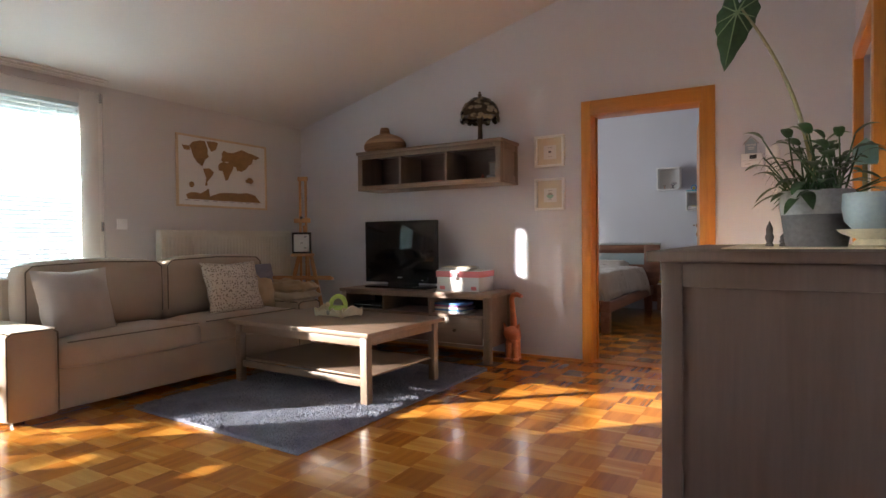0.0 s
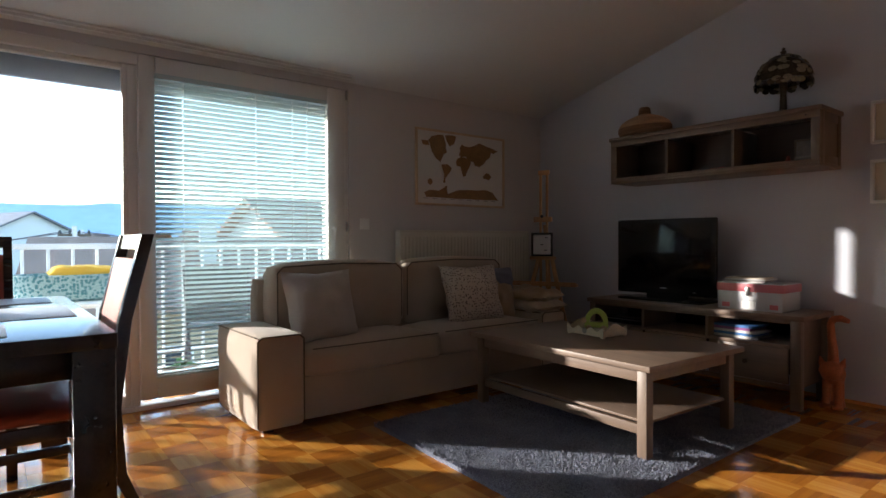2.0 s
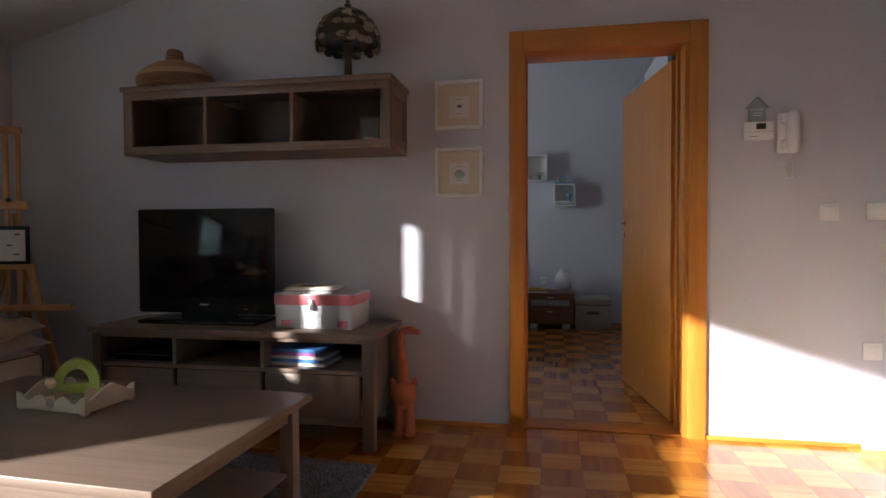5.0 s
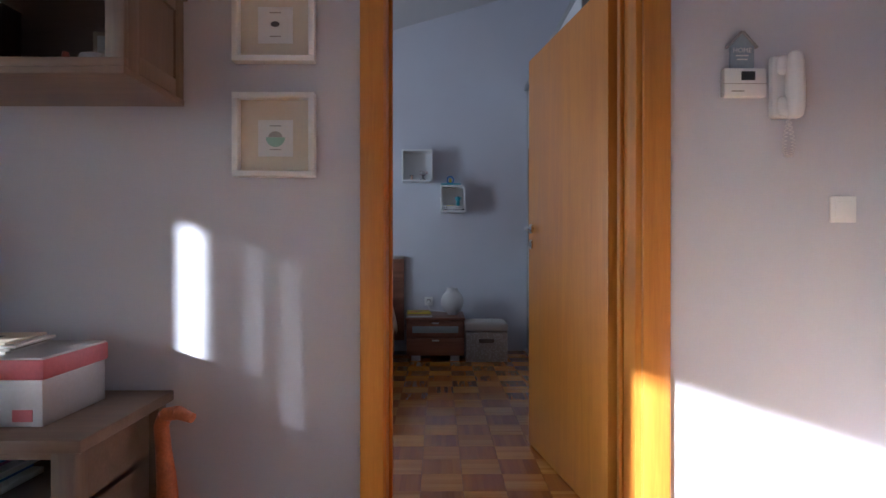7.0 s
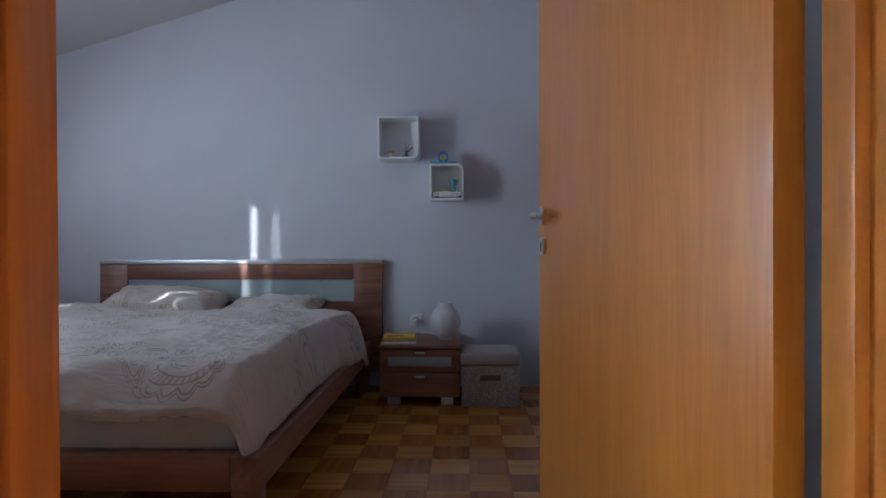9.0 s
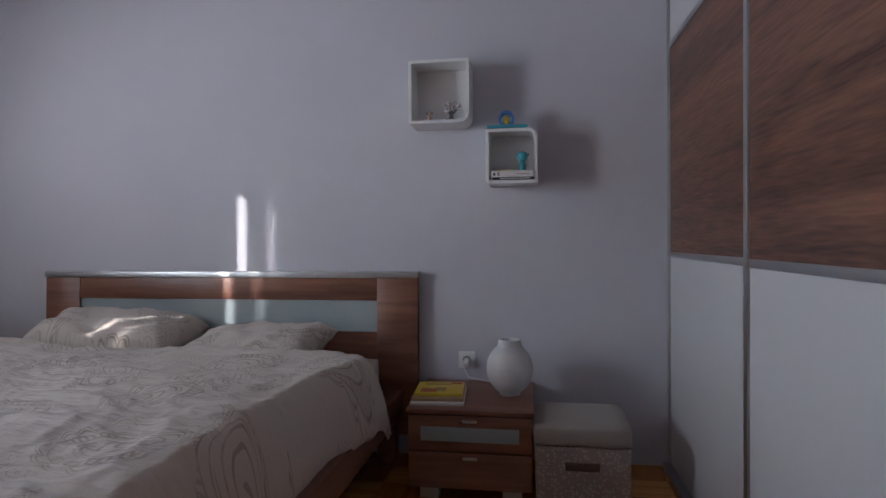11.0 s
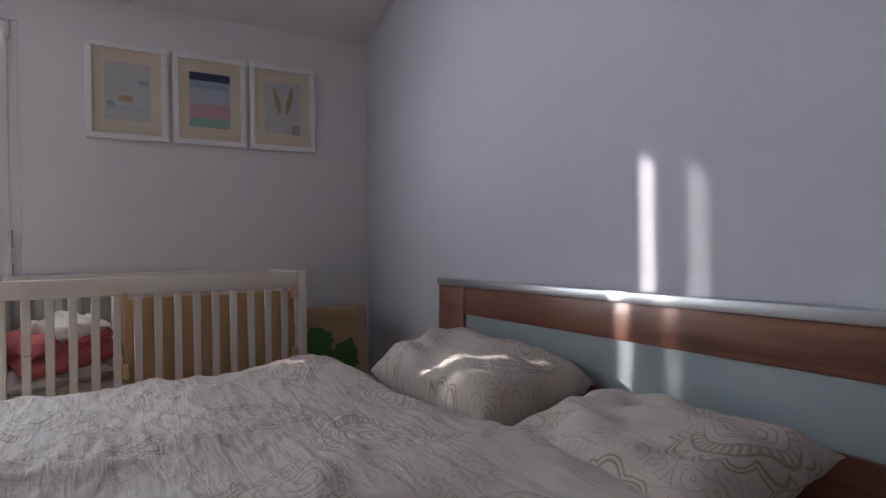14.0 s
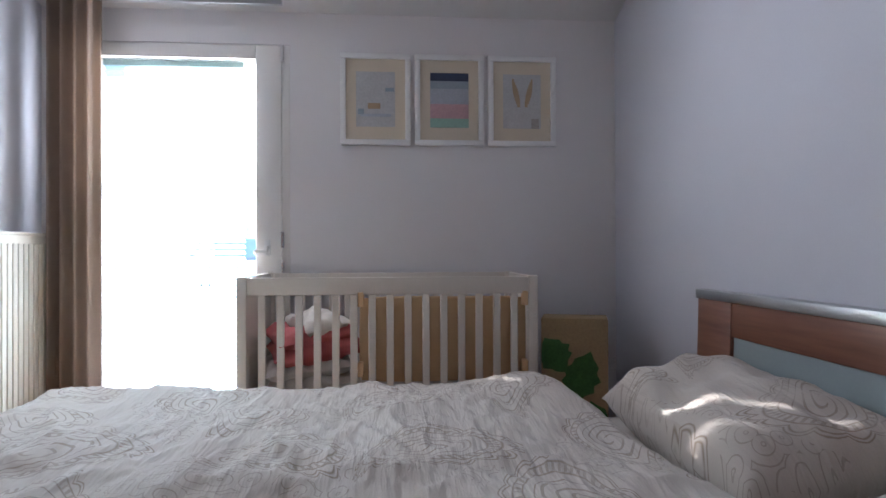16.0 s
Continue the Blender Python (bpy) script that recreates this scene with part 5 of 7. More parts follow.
bm = bm_new()
box(bm, (-0.17, 1.62, CZ + 0.001), (0.33, 2.4, CZ + 0.004))
tagged(part("table_runner", bm, M_IVORY), "thin cream cloth laid over the chest top", "table runner")


def leaf_mesh(bm, length, width, base, way, droop=0.3, jag=0.0, fold=0.2, n=9):
    """One leaf, pointed, folded along its rib; way: unit direction."""
    way = Vector(way).normalized()
    side = way.cross(Vector((0, 0, 1)))
    side = side.normalized() if side.length > 0.05 else Vector((1, 0, 0))
    up = side.cross(way)
    rows = []
    for i in range(n + 1):
        t = i / n
        w = width / 2 * (math.sin(math.pi * min(1, t * 0.92 + 0.08)) ** 0.7) * (1 - 0.35 * t)
        if jag:
            w *= 1 + jag * (1 if i % 2 else -1)
        c = Vector(base) + way * (length * t) - Vector((0, 0, 1)) * (droop * length * t * t)
        rows.append([bm.verts.new(c - side * w + up * w * fold), bm.verts.new(c), bm.verts.new(c + side * w + up * w * fold)])
    for p_, q_ in zip(rows, rows[1:]):
        for k in (0, 1):
            bm.faces.new((p_[k], p_[k + 1], q_[k + 1], q_[k]))
    return rows


# potted plants
PX, PY = 0.046, 1.80
p1 = thing("potted_plant", (PX, PY, CZ + 0.004), label="tall arrowhead-leaf plant with smaller foliage in a two-tone cement pot", category="plant")
bm = bm_new()
lathe(bm, [(0.072, 0), (0.083, 0.085), (0.084, 0.086)], (0, 0, 0), 32)
part("pot_lower", bm, M_POTD, p1, "dark grey lower part")
bm = bm_new()
lathe(bm, [(0.084, 0.086), (0.091, 0.15), (0.084, 0.15), (0.08, 0.12), (0.0, 0.118)], (0, 0, 0), 32)
part("pot_rim", bm, M_POT, p1, "pale grey cement rim")
bm = bm_new()
prev = Vector((-0.01, 0, 0.12))
for i in range(1, 13):
    t = i / 12
    q = Vector((0.0 - 0.03 * t - 0.15 * t * t, 0.0, 0.12 + 0.60 * t - 0.04 * t * t))
    tube(bm, prev, q, 0.0075 - 0.004 * t, seg=10)
    prev = q
part("stem", bm, M_STEM, p1)
tip = prev
bm = bm_new()
outline = [(0.0, 0.03), (0.025, 0.07), (0.05, 0.075), (0.055, 0.03), (0.068, 0.012), (0.06, -0.02), (0.062, -0.035), (0.048, -0.06), (0.045, -0.08), (0.028, -0.11), (0.022, -0.13), (0.0, -0.17)]
full = outline + [(-x, z) for x, z in outline[::-1] if x]
c0 = bm.verts.new(tip + Vector((-0.01, -0.006, -0.012)))
ring = [bm.verts.new(tip + Vector((-0.01 + x * 0.85 + 0.2 * z, 0.014 * abs(x) / 0.06, z * 0.95 - 0.012))) for x, z in full]
for i in range(len(ring)):
    bm.faces.new((c0, ring[i], ring[(i + 1) % len(ring)]))
part("arrow_leaf", bm, M_LEAF, p1, "large dark arrow-shaped leaf with pale veins")
bm = bm_new()
for (x, z) in ((0.05, 0.03), (0.055, -0.02), (0.045, -0.06), (0.0, -0.15), (-0.05, 0.03), (-0.055, -0.02), (-0.045, -0.06), (0.03, 0.065), (-0.03, 0.065)):
    tube(bm, tip + Vector((-0.01, -0.009, -0.012)), tip + Vector((-0.01 + x * 0.88 + 0.2 * z, -0.003, z * 0.95 - 0.012)), 0.0024, 0.001, 6)
part("leaf_veins", bm, M_VEIN, p1)
rng = random.Random(11)
for i in range(84):
    a = rng.uniform(0, 2 * math.pi)
    st = Vector((rng.uniform(-0.05, 0.06), rng.uniform(-0.05, 0.05), 0.13))
    en = st + Vector((math.cos(a) * rng.uniform(0.02, 0.11), math.sin(a) * 0.06, rng.uniform(0.0, 0.17)))
    bm = bm_new()
    tube(bm, st, en, 0.003, 0.002, 6)
    w = (en - st) + Vector((math.cos(a) * 0.08, math.sin(a) * 0.05, rng.uniform(-0.06, 0.03)))
    leaf_mesh(bm, rng.uniform(0.05, 0.085), rng.uniform(0.028, 0.045), en, w, 0.5)
    part("leaf", bm, M_LEAF, p1, "", 80)
bm = bm_new()
prev = Vector((-0.05, -0.01, 0.14))
for i in range(1, 9):
    t = i / 8
    q = Vector((-0.05 - 0.075 * t, -0.01, 0.14 + 0.13 * t - 0.02 * t * t))
    tube(bm, prev, q, 0.002, seg=6)
    for s in (-1, 1):
        leaf_mesh(bm, 0.05 * (1.1 - 0.4 * t), 0.009, q, (-0.5 + 0.2 * s, 0, s), 0.2, n=5)
    prev = q
part("fern_frond", bm, M_LEAF, p1, "small fern frond", 80)
hs = thing("birdhouse", (PX + 0.117, PY + 0.10, CZ + 0.004), label="mint green toy birdhouse on a stick behind the plant", category="ornament")
bm = bm_new()
tube(bm, (0, 0, 0), (0, 0, 0.23), 0.006)
part("stick", bm, M_STEM, hs)
bm = bm_new()
slab(bm, [(-0.028, 0.225), (0.028, 0.225), (0.028, 0.27), (0, 0.295), (-0.028, 0.27)], -0.02, 0.02)
part("body", bm, M_MINT, hs)
p2 = thing("potted_plant", (0.165, 1.72, CZ + 0.004), label="squat blue-grey cement pot standing on a white footed dish", category="plant pot")
bm = bm_new()
lathe(bm, [(0.03, 0), (0.05, 0.006), (0.035, 0.02), (0.07, 0.035), (0.08, 0.045), (0.0, 0.046)], (0, 0, 0), 24)
part("dish", bm, M_IVORY, p2)
bm = bm_new()
lathe(bm, [(0.045, 0.045), (0.062, 0.065), (0.068, 0.1), (0.066, 0.135), (0.058, 0.135), (0.056, 0.12), (0.0, 0.118)], (0, 0, 0), 28)
part("pot", bm, M_SLATE, p2)
for x, h in ((-0.075, 0.075), (-0.04, 0.04), (0.0, 0.03)):
    bm = bm_new()
    lathe(bm, [(0.011, 0), (0.011, 0.006), (0.007, 0.01), (0.012, h * 0.35), (0.008, h * 0.5), (0.009, h * 0.7), (0.0, h)], (0, 0, 0), 12)
    ob = tagged(part("ornament", bm, M_POTD), "tiny dark tree-shaped ornament on the chest top", "ornament")
    ob.location = (x + 0.01, 1.85, CZ + 0.004)

# ---- bedroom ----
M_DUVET = surface("printed_cotton", (0.565, 0.505, 0.45), 0.95, vary=0.06, scale=4, fine=320, bump=0.35, depth=0.0012, sheen=0.2)


def paisley(m, ink, scale=2.7):
    """Prints teardrop motifs with scalloped borders, beads and scrolls, scattered and turned, on a cloth."""
    n, l = m.node_tree.nodes, m.node_tree.links
    b = n["Principled BSDF"]

    def op(kind, *ins):
        node = n.new("ShaderNodeMath")
        node.operation = kind
        for sock, v in zip(node.inputs, ins):
            if isinstance(v, (int, float)):
                sock.default_value = v
            else:
                l.new(v, sock)
        return node.outputs[0]

    def line(d, at, width):
        """1 along the contour d = at, falling to 0 at its width."""
        return op("MAXIMUM", op("SUBTRACT", 1.0, op("DIVIDE", op("ABSOLUTE", op("SUBTRACT", d, at)), width)), 0.0)

    def inside(d, lo, hi):
        return op("MULTIPLY", op("GREATER_THAN", d, lo), op("LESS_THAN", d, hi))

    tc, ns, vo = n.new("ShaderNodeTexCoord"), n.new("ShaderNodeTexNoise"), n.new("ShaderNodeTexVoronoi")
    ns.inputs["Scale"].default_value, ns.inputs["Detail"].default_value = 3.0, 1.0
    l.new(tc.outputs["Object"], ns.inputs["Vector"])
    sh = n.new("ShaderNodeVectorMath")
    sh.operation = "MULTIPLY_ADD"
    sh.inputs[1].default_value = (0.09, 0.09, 0.0)
    l.new(ns.outputs["Color"], sh.inputs[0])
    l.new(tc.outputs["Object"], sh.inputs[2])
    flat = n.new("ShaderNodeMapping")
    flat.inputs["Scale"].default_value = (scale, scale, 0.0)
    l.new(sh.outputs[0], flat.inputs[0])
    vo.voronoi_dimensions = "2D"
    vo.inputs["Scale"].default_value, vo.inputs["Randomness"].default_value = 1.0, 0.7
    l.new(flat.outputs[0], vo.inputs["Vector"])
    loc = n.new("ShaderNodeVectorMath")
    loc.operation = "SUBTRACT"
    l.new(flat.outputs[0], loc.inputs[0])
    l.new(vo.outputs["Position"], loc.inputs[1])
    cs, rt, uv = n.new("ShaderNodeSeparateColor"), n.new("ShaderNodeVectorRotate"), n.new("ShaderNodeSeparateXYZ")
    l.new(vo.outputs["Color"], cs.inputs[0])
    rt.rotation_type = "Z_AXIS"
    l.new(loc.outputs[0], rt.inputs["Vector"])
    l.new(op("MULTIPLY", cs.outputs[0], 6.283), rt.inputs["Angle"])
    l.new(rt.outputs[0], uv.inputs[0])
    u, v = uv.outputs[0], uv.outputs[1]
    bent = op("ADD", u, op("MULTIPLY", op("MULTIPLY", v, v), 0.9))
    wide = op("MAXIMUM", op("MULTIPLY", op("SUBTRACT", 1.0, op("MULTIPLY", v, 1.5)), 0.25), 0.07)
    p, q = op("DIVIDE", bent, wide), op("DIVIDE", v, 0.44)
    d = op("SQRT", op("ADD", op("MULTIPLY", p, p), op("MULTIPLY", q, q)))
    ang = op("ARCTAN2", q, p)
    scallop = op("SUBTRACT", d, op("MULTIPLY", op("ABSOLUTE", op("SINE", op("MULTIPLY", ang, 10.0))), 0.11))
    bead = op("MULTIPLY", op("GREATER_THAN", op("SINE", op("MULTIPLY", ang, 46.0)), 0.1), inside(d, 0.86, 0.98))
    curl = op("MULTIPLY", op("GREATER_THAN", op("SINE", op("ADD", op("MULTIPLY", d, 30.0), op("MULTIPLY", ang, 2.0))), 0.72), inside(d, 0.1, 0.6))
    vs = n.new("ShaderNodeTexVoronoi")
    vs.voronoi_dimensions = "2D"
    vs.inputs["Scale"].default_value, vs.inputs["Randomness"].default_value = 6.5, 0.9
    l.new(flat.outputs[0], vs.inputs["Vector"])
    sprig = op("MULTIPLY", op("GREATER_THAN", op("SINE", op("MULTIPLY", vs.outputs["Distance"], 22.0)), 0.86), op("MULTIPLY", op("GREATER_THAN", d, 1.4), op("GREATER_THAN", ns.outputs["Fac"], 0.53)))
    acc = line(d, 1.0, 0.028)
    for other in (line(d, 0.84, 0.026), line(scallop, 1.06, 0.03), line(scallop, 1.13, 0.024), op("MULTIPLY", bead, 0.6), op("MULTIPLY", curl, 0.7), line(d, 0.66, 0.02), op("MULTIPLY", sprig, 0.5)):
        acc = op("MAXIMUM", acc, other)
    n2, gate, mix = n.new("ShaderNodeTexNoise"), n.new("ShaderNodeMapRange"), n.new("ShaderNodeMix")
    n2.inputs["Scale"].default_value, n2.inputs["Detail"].default_value = 9.0, 3.0
    l.new(tc.outputs["Object"], n2.inputs["Vector"])
    gate.inputs[1].default_value, gate.inputs[2].default_value, gate.inputs[4].default_value = 0.25, 0.5, 0.95
    l.new(n2.outputs["Fac"], gate.inputs[0])
    mix.data_type = "RGBA"
    l.new(op("MULTIPLY", acc, gate.outputs[0]), mix.inputs[0])
    l.new(b.inputs["Base Color"].links[0].from_socket, mix.inputs[6])
    mix.inputs[7].default_value = (*ink, 1)
    l.new(mix.outputs[2], b.inputs["Base Color"])


paisley(M_DUVET, (0.27, 0.205, 0.15))


def creases(m, across, along, strength):
    """Fine ridged wrinkles, longer one way, added to a cloth's relief."""
    n, l = m.node_tree.nodes, m.node_tree.links
    b = n["Principled BSDF"]
    tc, mp, ns = n.new("ShaderNodeTexCoord"), n.new("ShaderNodeMapping"), n.new("ShaderNodeTexNoise")
    mp.inputs["Scale"].default_value = (along, across, 1.0)
    ns.inputs["Scale"].default_value, ns.inputs["Detail"].default_value, ns.inputs["Distortion"].default_value = 1.0, 4.0, 0.25
    l.new(tc.outputs["Object"], mp.inputs[0])
    l.new(mp.outputs[0], ns.inputs["Vector"])
    ad, ab, bp = n.new("ShaderNodeMath"), n.new("ShaderNodeMath"), n.new("ShaderNodeBump")
    ad.operation, ad.inputs[1].default_value, ab.operation = "SUBTRACT", 0.5, "ABSOLUTE"
    l.new(ns.outputs["Fac"], ad.inputs[0])
    l.new(ad.outputs[0], ab.inputs[0])
    bp.invert = True
    bp.inputs["Strength"].default_value, bp.inputs["Distance"].default_value = strength, 0.05
    l.new(ab.outputs[0], bp.inputs["Height"])
    l.new(b.inputs["Normal"].links[0].from_socket, bp.inputs["Normal"])
    l.new(bp.outputs[0], b.inputs["Normal"])


creases(M_DUVET, 24.0, 4.0, 0.4)
M_SHEET = surface("cream_sheet", (0.6, 0.55, 0.5), 0.95, vary=0.04, fine=300, bump=0.3)
M_FROST = surface("frosted_glass", (0.34, 0.4, 0.41), 0.16, vary=0.03, bump=0.0, coat=0.5)
M_PEACH = surface("peach_padding", (0.62, 0.42, 0.24), 0.95, vary=0.08, fine=300, bump=0.3)
M_ROSE = surface("rose_knit", (0.5, 0.13, 0.13), 0.95, vary=0.15, fine=200, bump=0.5)
M_KRAFT = surface("kraft_paper", (0.42, 0.3, 0.16), 0.85, vary=0.15, bump=0.15)
M_PLEAF = surface("printed_leaf_green", (0.06, 0.17, 0.04), 0.7, vary=0.3, scale=20, bump=0.05)
M_CURT = surface("beige_curtain", (0.42, 0.34, 0.28), 0.95, vary=0.08, fine=200, bump=0.4)
M_WPANEL = surface("white_satin_panel", (0.6, 0.6, 0.61), 0.36, vary=0.008, scale=1.0, bump=0.0)
M_TEAL = surface("teal_plastic", (0.05, 0.32, 0.38), 0.35, vary=0.1, bump=0.0)
M_SKIN = surface("pale_painted_wood", (0.6, 0.42, 0.33), 0.5, bump=0.0)
M_LIPPY = wood("walnut_panel", (0.045, 0.017, 0.012), (0.27, 0.125, 0.075), 0.4, 1, 13, streak=0.4)

# jog of the wall beside the window
bm = bm_new()
slab(bm, [(XB, 0), (-3.25, 0), (-3.25, ceil_b(-3.25) + 0.02), (XB, ceil_b(XB) + 0.02)], YT2 + 0.001, 5.47)
structure("wall_jog", bm, M_WALL, "pale grey painted wall projection beside the window", "wall")
radiator("radiator", (-3.95, 5.47, 0), 180, 1.05, 0.32, 1.17, "white ribbed panel radiator beside the bedroom window")

# bed
bed = thing("bed", (-2.6, 7.2, 0), label="walnut double bed with a glass-inset headboard", category="bed")
BX0, BX1, HX0, HX1 = -3.58, -1.66, -3.65, -1.54
HY0, HY1 = 8.335, 8.38


def lean(bm):
    for v in bm.verts:
        v.co.z += 0.024 if v.co.z > 0.5 else 0.0
        v.co.y += 0.03 * (v.co.z - 0.9)


def hb(nm, a, b, mt, bevel=0.003, lab=""):
    p, q = rel(bed, a, b)
    bm = bm_new()
    box(bm, p, q, bevel)
    lean(bm)
    return part(nm, bm, mt, bed, lab)


hb("headboard_stile", (HX0, HY0, 0.12), (HX0 + 0.21, HY1, 0.88), M_WALNUTX)
hb("headboard_stile", (HX1 - 0.21, HY0, 0.12), (HX1, HY1, 0.88), M_WALNUTX)
hb("headboard_rail", (HX0 + 0.21, HY0 + 0.003, 0.765), (HX1 - 0.21, HY1, 0.88), M_WALNUTX)
hb("headboard_rail", (HX0 + 0.21, HY0 + 0.003, 0.25), (HX1 - 0.21, HY1, 0.605), M_WALNUTX)
hb("glass_inset", (HX0 + 0.21, HY0 + 0.014, 0.605), (HX1 - 0.21, HY1 - 0.01, 0.765), M_FROST, 0, "grey-green frosted glass inset")
hb("metal_strip", (HX0 - 0.004, HY0 - 0.01, 0.88), (HX1 + 0.004, HY1, 0.912), M_ALU, 0.003, "satin aluminium strip")
for x0, x1 in ((BX0 - 0.04, BX0 + 0.06), (BX1 - 0.06, BX1 + 0.04)):
    sub("side_rail", bed, (x0, 6.02, 0.22), (x1, HY0 - 0.005, 0.34), M_WALNUT, 0.006)
sub("foot_rail", bed, (BX0 + 0.06, 6.02, 0.22), (BX1 - 0.06, 6.1, 0.34), M_WALNUTX, 0.006)
sub("slat_base", bed, (BX0 + 0.06, 6.1, 0.24), (BX1 - 0.06, HY0 - 0.01, 0.30), M_DARKW, 0.003)
for x in (BX0 - 0.03, BX1 - 0.06):
    for y in (6.03, 8.2):
        sub("leg", bed, (x, y, 0), (x + 0.09, y + 0.09, 0.22), M_WALNUT, 0.004)
p, q = rel(bed, (BX0 + 0.05, 6.1, 0.30), (BX1 - 0.06, HY0 - 0.02, 0.52))
soft_box("mattress", p, q, M_SHEET, bed, 0.05, 0.006, "mattress in a cream fitted sheet")

# duvet: a thick rumpled cloth, one mesh
bm = bm_new()
NX, NY = 190, 190
DX0, DX1, DY0, DY1 = -3.72, -1.63, 6.03, 8.05
noise.seed_set(3)


def fold(x, y):
    q = Vector((x * 1.7, y * 1.7, 0))
    w = noise.noise_vector(q * 0.9) * 0.6
    a = noise.noise((q + w) * Vector((1.3, 1.3, 1)).x)
    r1 = 1 - abs(noise.noise(Vector((x * 2.2 + w.x, y * 4.6 + w.y, 1.0))))
    r2 = 1 - abs(noise.noise(Vector((x * 6.0 + w.y, y * 11.0 + w.x * 2, 4.0))))
    r3 = 1 - abs(noise.noise(Vector((x * 13.0 + w.x * 3, y * 21.0 + w.y * 3, 7.0))))
    return 0.026 * a + 0.016 * (r1 ** 3) + 0.009 * (r2 ** 4) + 0.006 * (r3 ** 4)


gv = []
for i in range(NX + 1):
    row = []
    for j in range(NY + 1):
        u, v = i / NX, j / NY
        x, y = DX0 + (DX1 - DX0) * u, DY0 + (DY1 - DY0) * v
        edge_y = 7.86 + 0.10 * noise.noise(Vector((x * 2.1, 0, 0))) + 0.10 * math.sin(x * 2.3 + 0.6)
        yy = min(y, 6.03 + (edge_y - 6.03) * v)
        z = 0.615 + fold(x, yy) + 0.055 * math.exp(-((x + 3.4) ** 2 + (yy - 7.72) ** 2) / 0.09)
        e = min(u, 1 - u) * (DX1 - DX0)
        z -= 0.26 * max(0, 1 - e / (0.2 if u < 0.5 else 0.11)) ** 2.2
        f = v * (DY1 - DY0)
        z -= 0.14 * max(0, 1 - f / 0.14) ** 2
        g = (1 - v) * (DY1 - DY0)
        z -= 0.075 * max(0, 1 - g / 0.13) ** 2
        inset = 0.1 * max(0, 1 - e / 0.25) ** 2 * (1 if u < 0.5 else -0.25)
        slip = 0.075 * max(0, min(1, (yy - 7.38) / 0.25)) * max(0, u - 0.6) / 0.4
        row.append(bm.verts.new((x + slip + inset * 0.6 + 2.6, yy - 7.2, z)))
    gv.append(row)
for i in range(NX):
    for j in range(NY):
        bm.faces.new((gv[i][j], gv[i + 1][j], gv[i + 1][j + 1], gv[i][j + 1]))
ex = bmesh.ops.extrude_edge_only(bm, edges=[e for e in bm.edges if len(e.link_faces) == 1])
for v in [g for g in ex["geom"] if isinstance(g, bmesh.types.BMVert)]:
    v.co.z -= 0.03
    v.co.x *= 0.985
    v.co.y *= 0.985
dv = tagged(part("duvet", bm, M_DUVET, None, angle=85), "rumpled cream duvet printed with brown paisley swirls, on the bed", "duvet")
dv.location = (-2.6, 7.2, 0)


def pillow(size, pos, rot, seed, label):
    bm = bm_new()
    cushion(bm, size, (0, 0, 0), (0, 0, 0), 0.42, 0.04, seed, 26)
    for v in bm.verts:
        k = noise.noise(Vector((v.co.x * 9 + seed, v.co.y * 7, v.co.z * 5)))
        v.co.z += 0.012 * (1 - abs(k)) ** 3
    ob = tagged(part("pillow", bm, M_DUVET, None, angle=85), label, "pillow", "pillows on the bed")
    ob.matrix_basis = pose(*pos, *rot)


pillow((0.76, 0.42, 0.22), (-3.03, 8.10, 0.62), (12, 3, 2), 2.0, "plump cream pillow with brown print, propped on the headboard")
pillow((0.67, 0.44, 0.16), (-2.27, 8.07, 0.59), (8, -3, -3), 7.0, "flat cream pillow with brown print, lying by the headboard")

# nightstand
ns = thing("nightstand", (-1.23, 8.11, 0), label="walnut nightstand with two drawers, one glass-fronted", category="nightstand")
NX0, NX1, NY0, NY1 = -1.497, -0.967, 7.86, 8.375
sub("top", ns, (NX0, NY0 - 0.015, 0.372), (NX1, NY1, 0.39), M_WALNUTX, 0.003)
sub("body", ns, (NX0 + 0.006, NY0 + 0.018, 0.05), (NX1 - 0.006, NY1, 0.372), M_WALNUTX, 0.002)
for z0, z1, gl in ((0.215, 0.362, True), (0.06, 0.208, False)):
    d = sub("drawer", ns, (NX0 + 0.008, NY0, z0), (NX1 - 0.008, NY0 + 0.017, z1), M_WALNUTX, 0.002)
    sub("handle", d, (-1.27, NY0 - 0.016, z1 - 0.025), (-1.2, NY0 - 0.001, z1 - 0.013), M_STEEL, 0.002, "short steel handle", ns)
    if gl:
        sub("glass_strip", d, (NX0 + 0.06, NY0 - 0.002, z0 + 0.04), (NX1 - 0.06, NY0 + 0.001, z0 + 0.1), M_FROST, 0.001, "frosted glass strip", ns)
for x in (NX0 + 0.05, NX1 - 0.13):
    for y in (NY0 + 0.03, NY1 - 0.1):
        sub("foot", ns, (x, y, 0), (x + 0.08, y + 0.05, 0.05), M_ALU, 0.002)
ln = thing("bedside_lamp", (-1.075, 8.13, 0.39), label="round frosted white glass lamp on the nightstand", category="lamp")
M_CRACK = surface("frosted_white_glass", (0.62, 0.62, 0.63), 0.3, vary=0.1, fine=160, bump=0.35, depth=0.002)
bm = bm_new()
pr = [(0.045, 0.0)] + [(0.105 * math.sin(radians(a)), 0.118 - 0.118 * math.cos(radians(a))) for a in range(28, 150, 8)] + [(0.052, 0.236), (0.05, 0.25), (0.042, 0.25), (0.04, 0.235)]
lathe(bm, pr, (0, 0, 0), 36)
part("globe", bm, M_CRACK, ln, "", 60)
bm = bm_new()
tube(bm, (0.03, 0.06, 0.004), (-0.09, 0.2, 0.004), 0.003, seg=6)
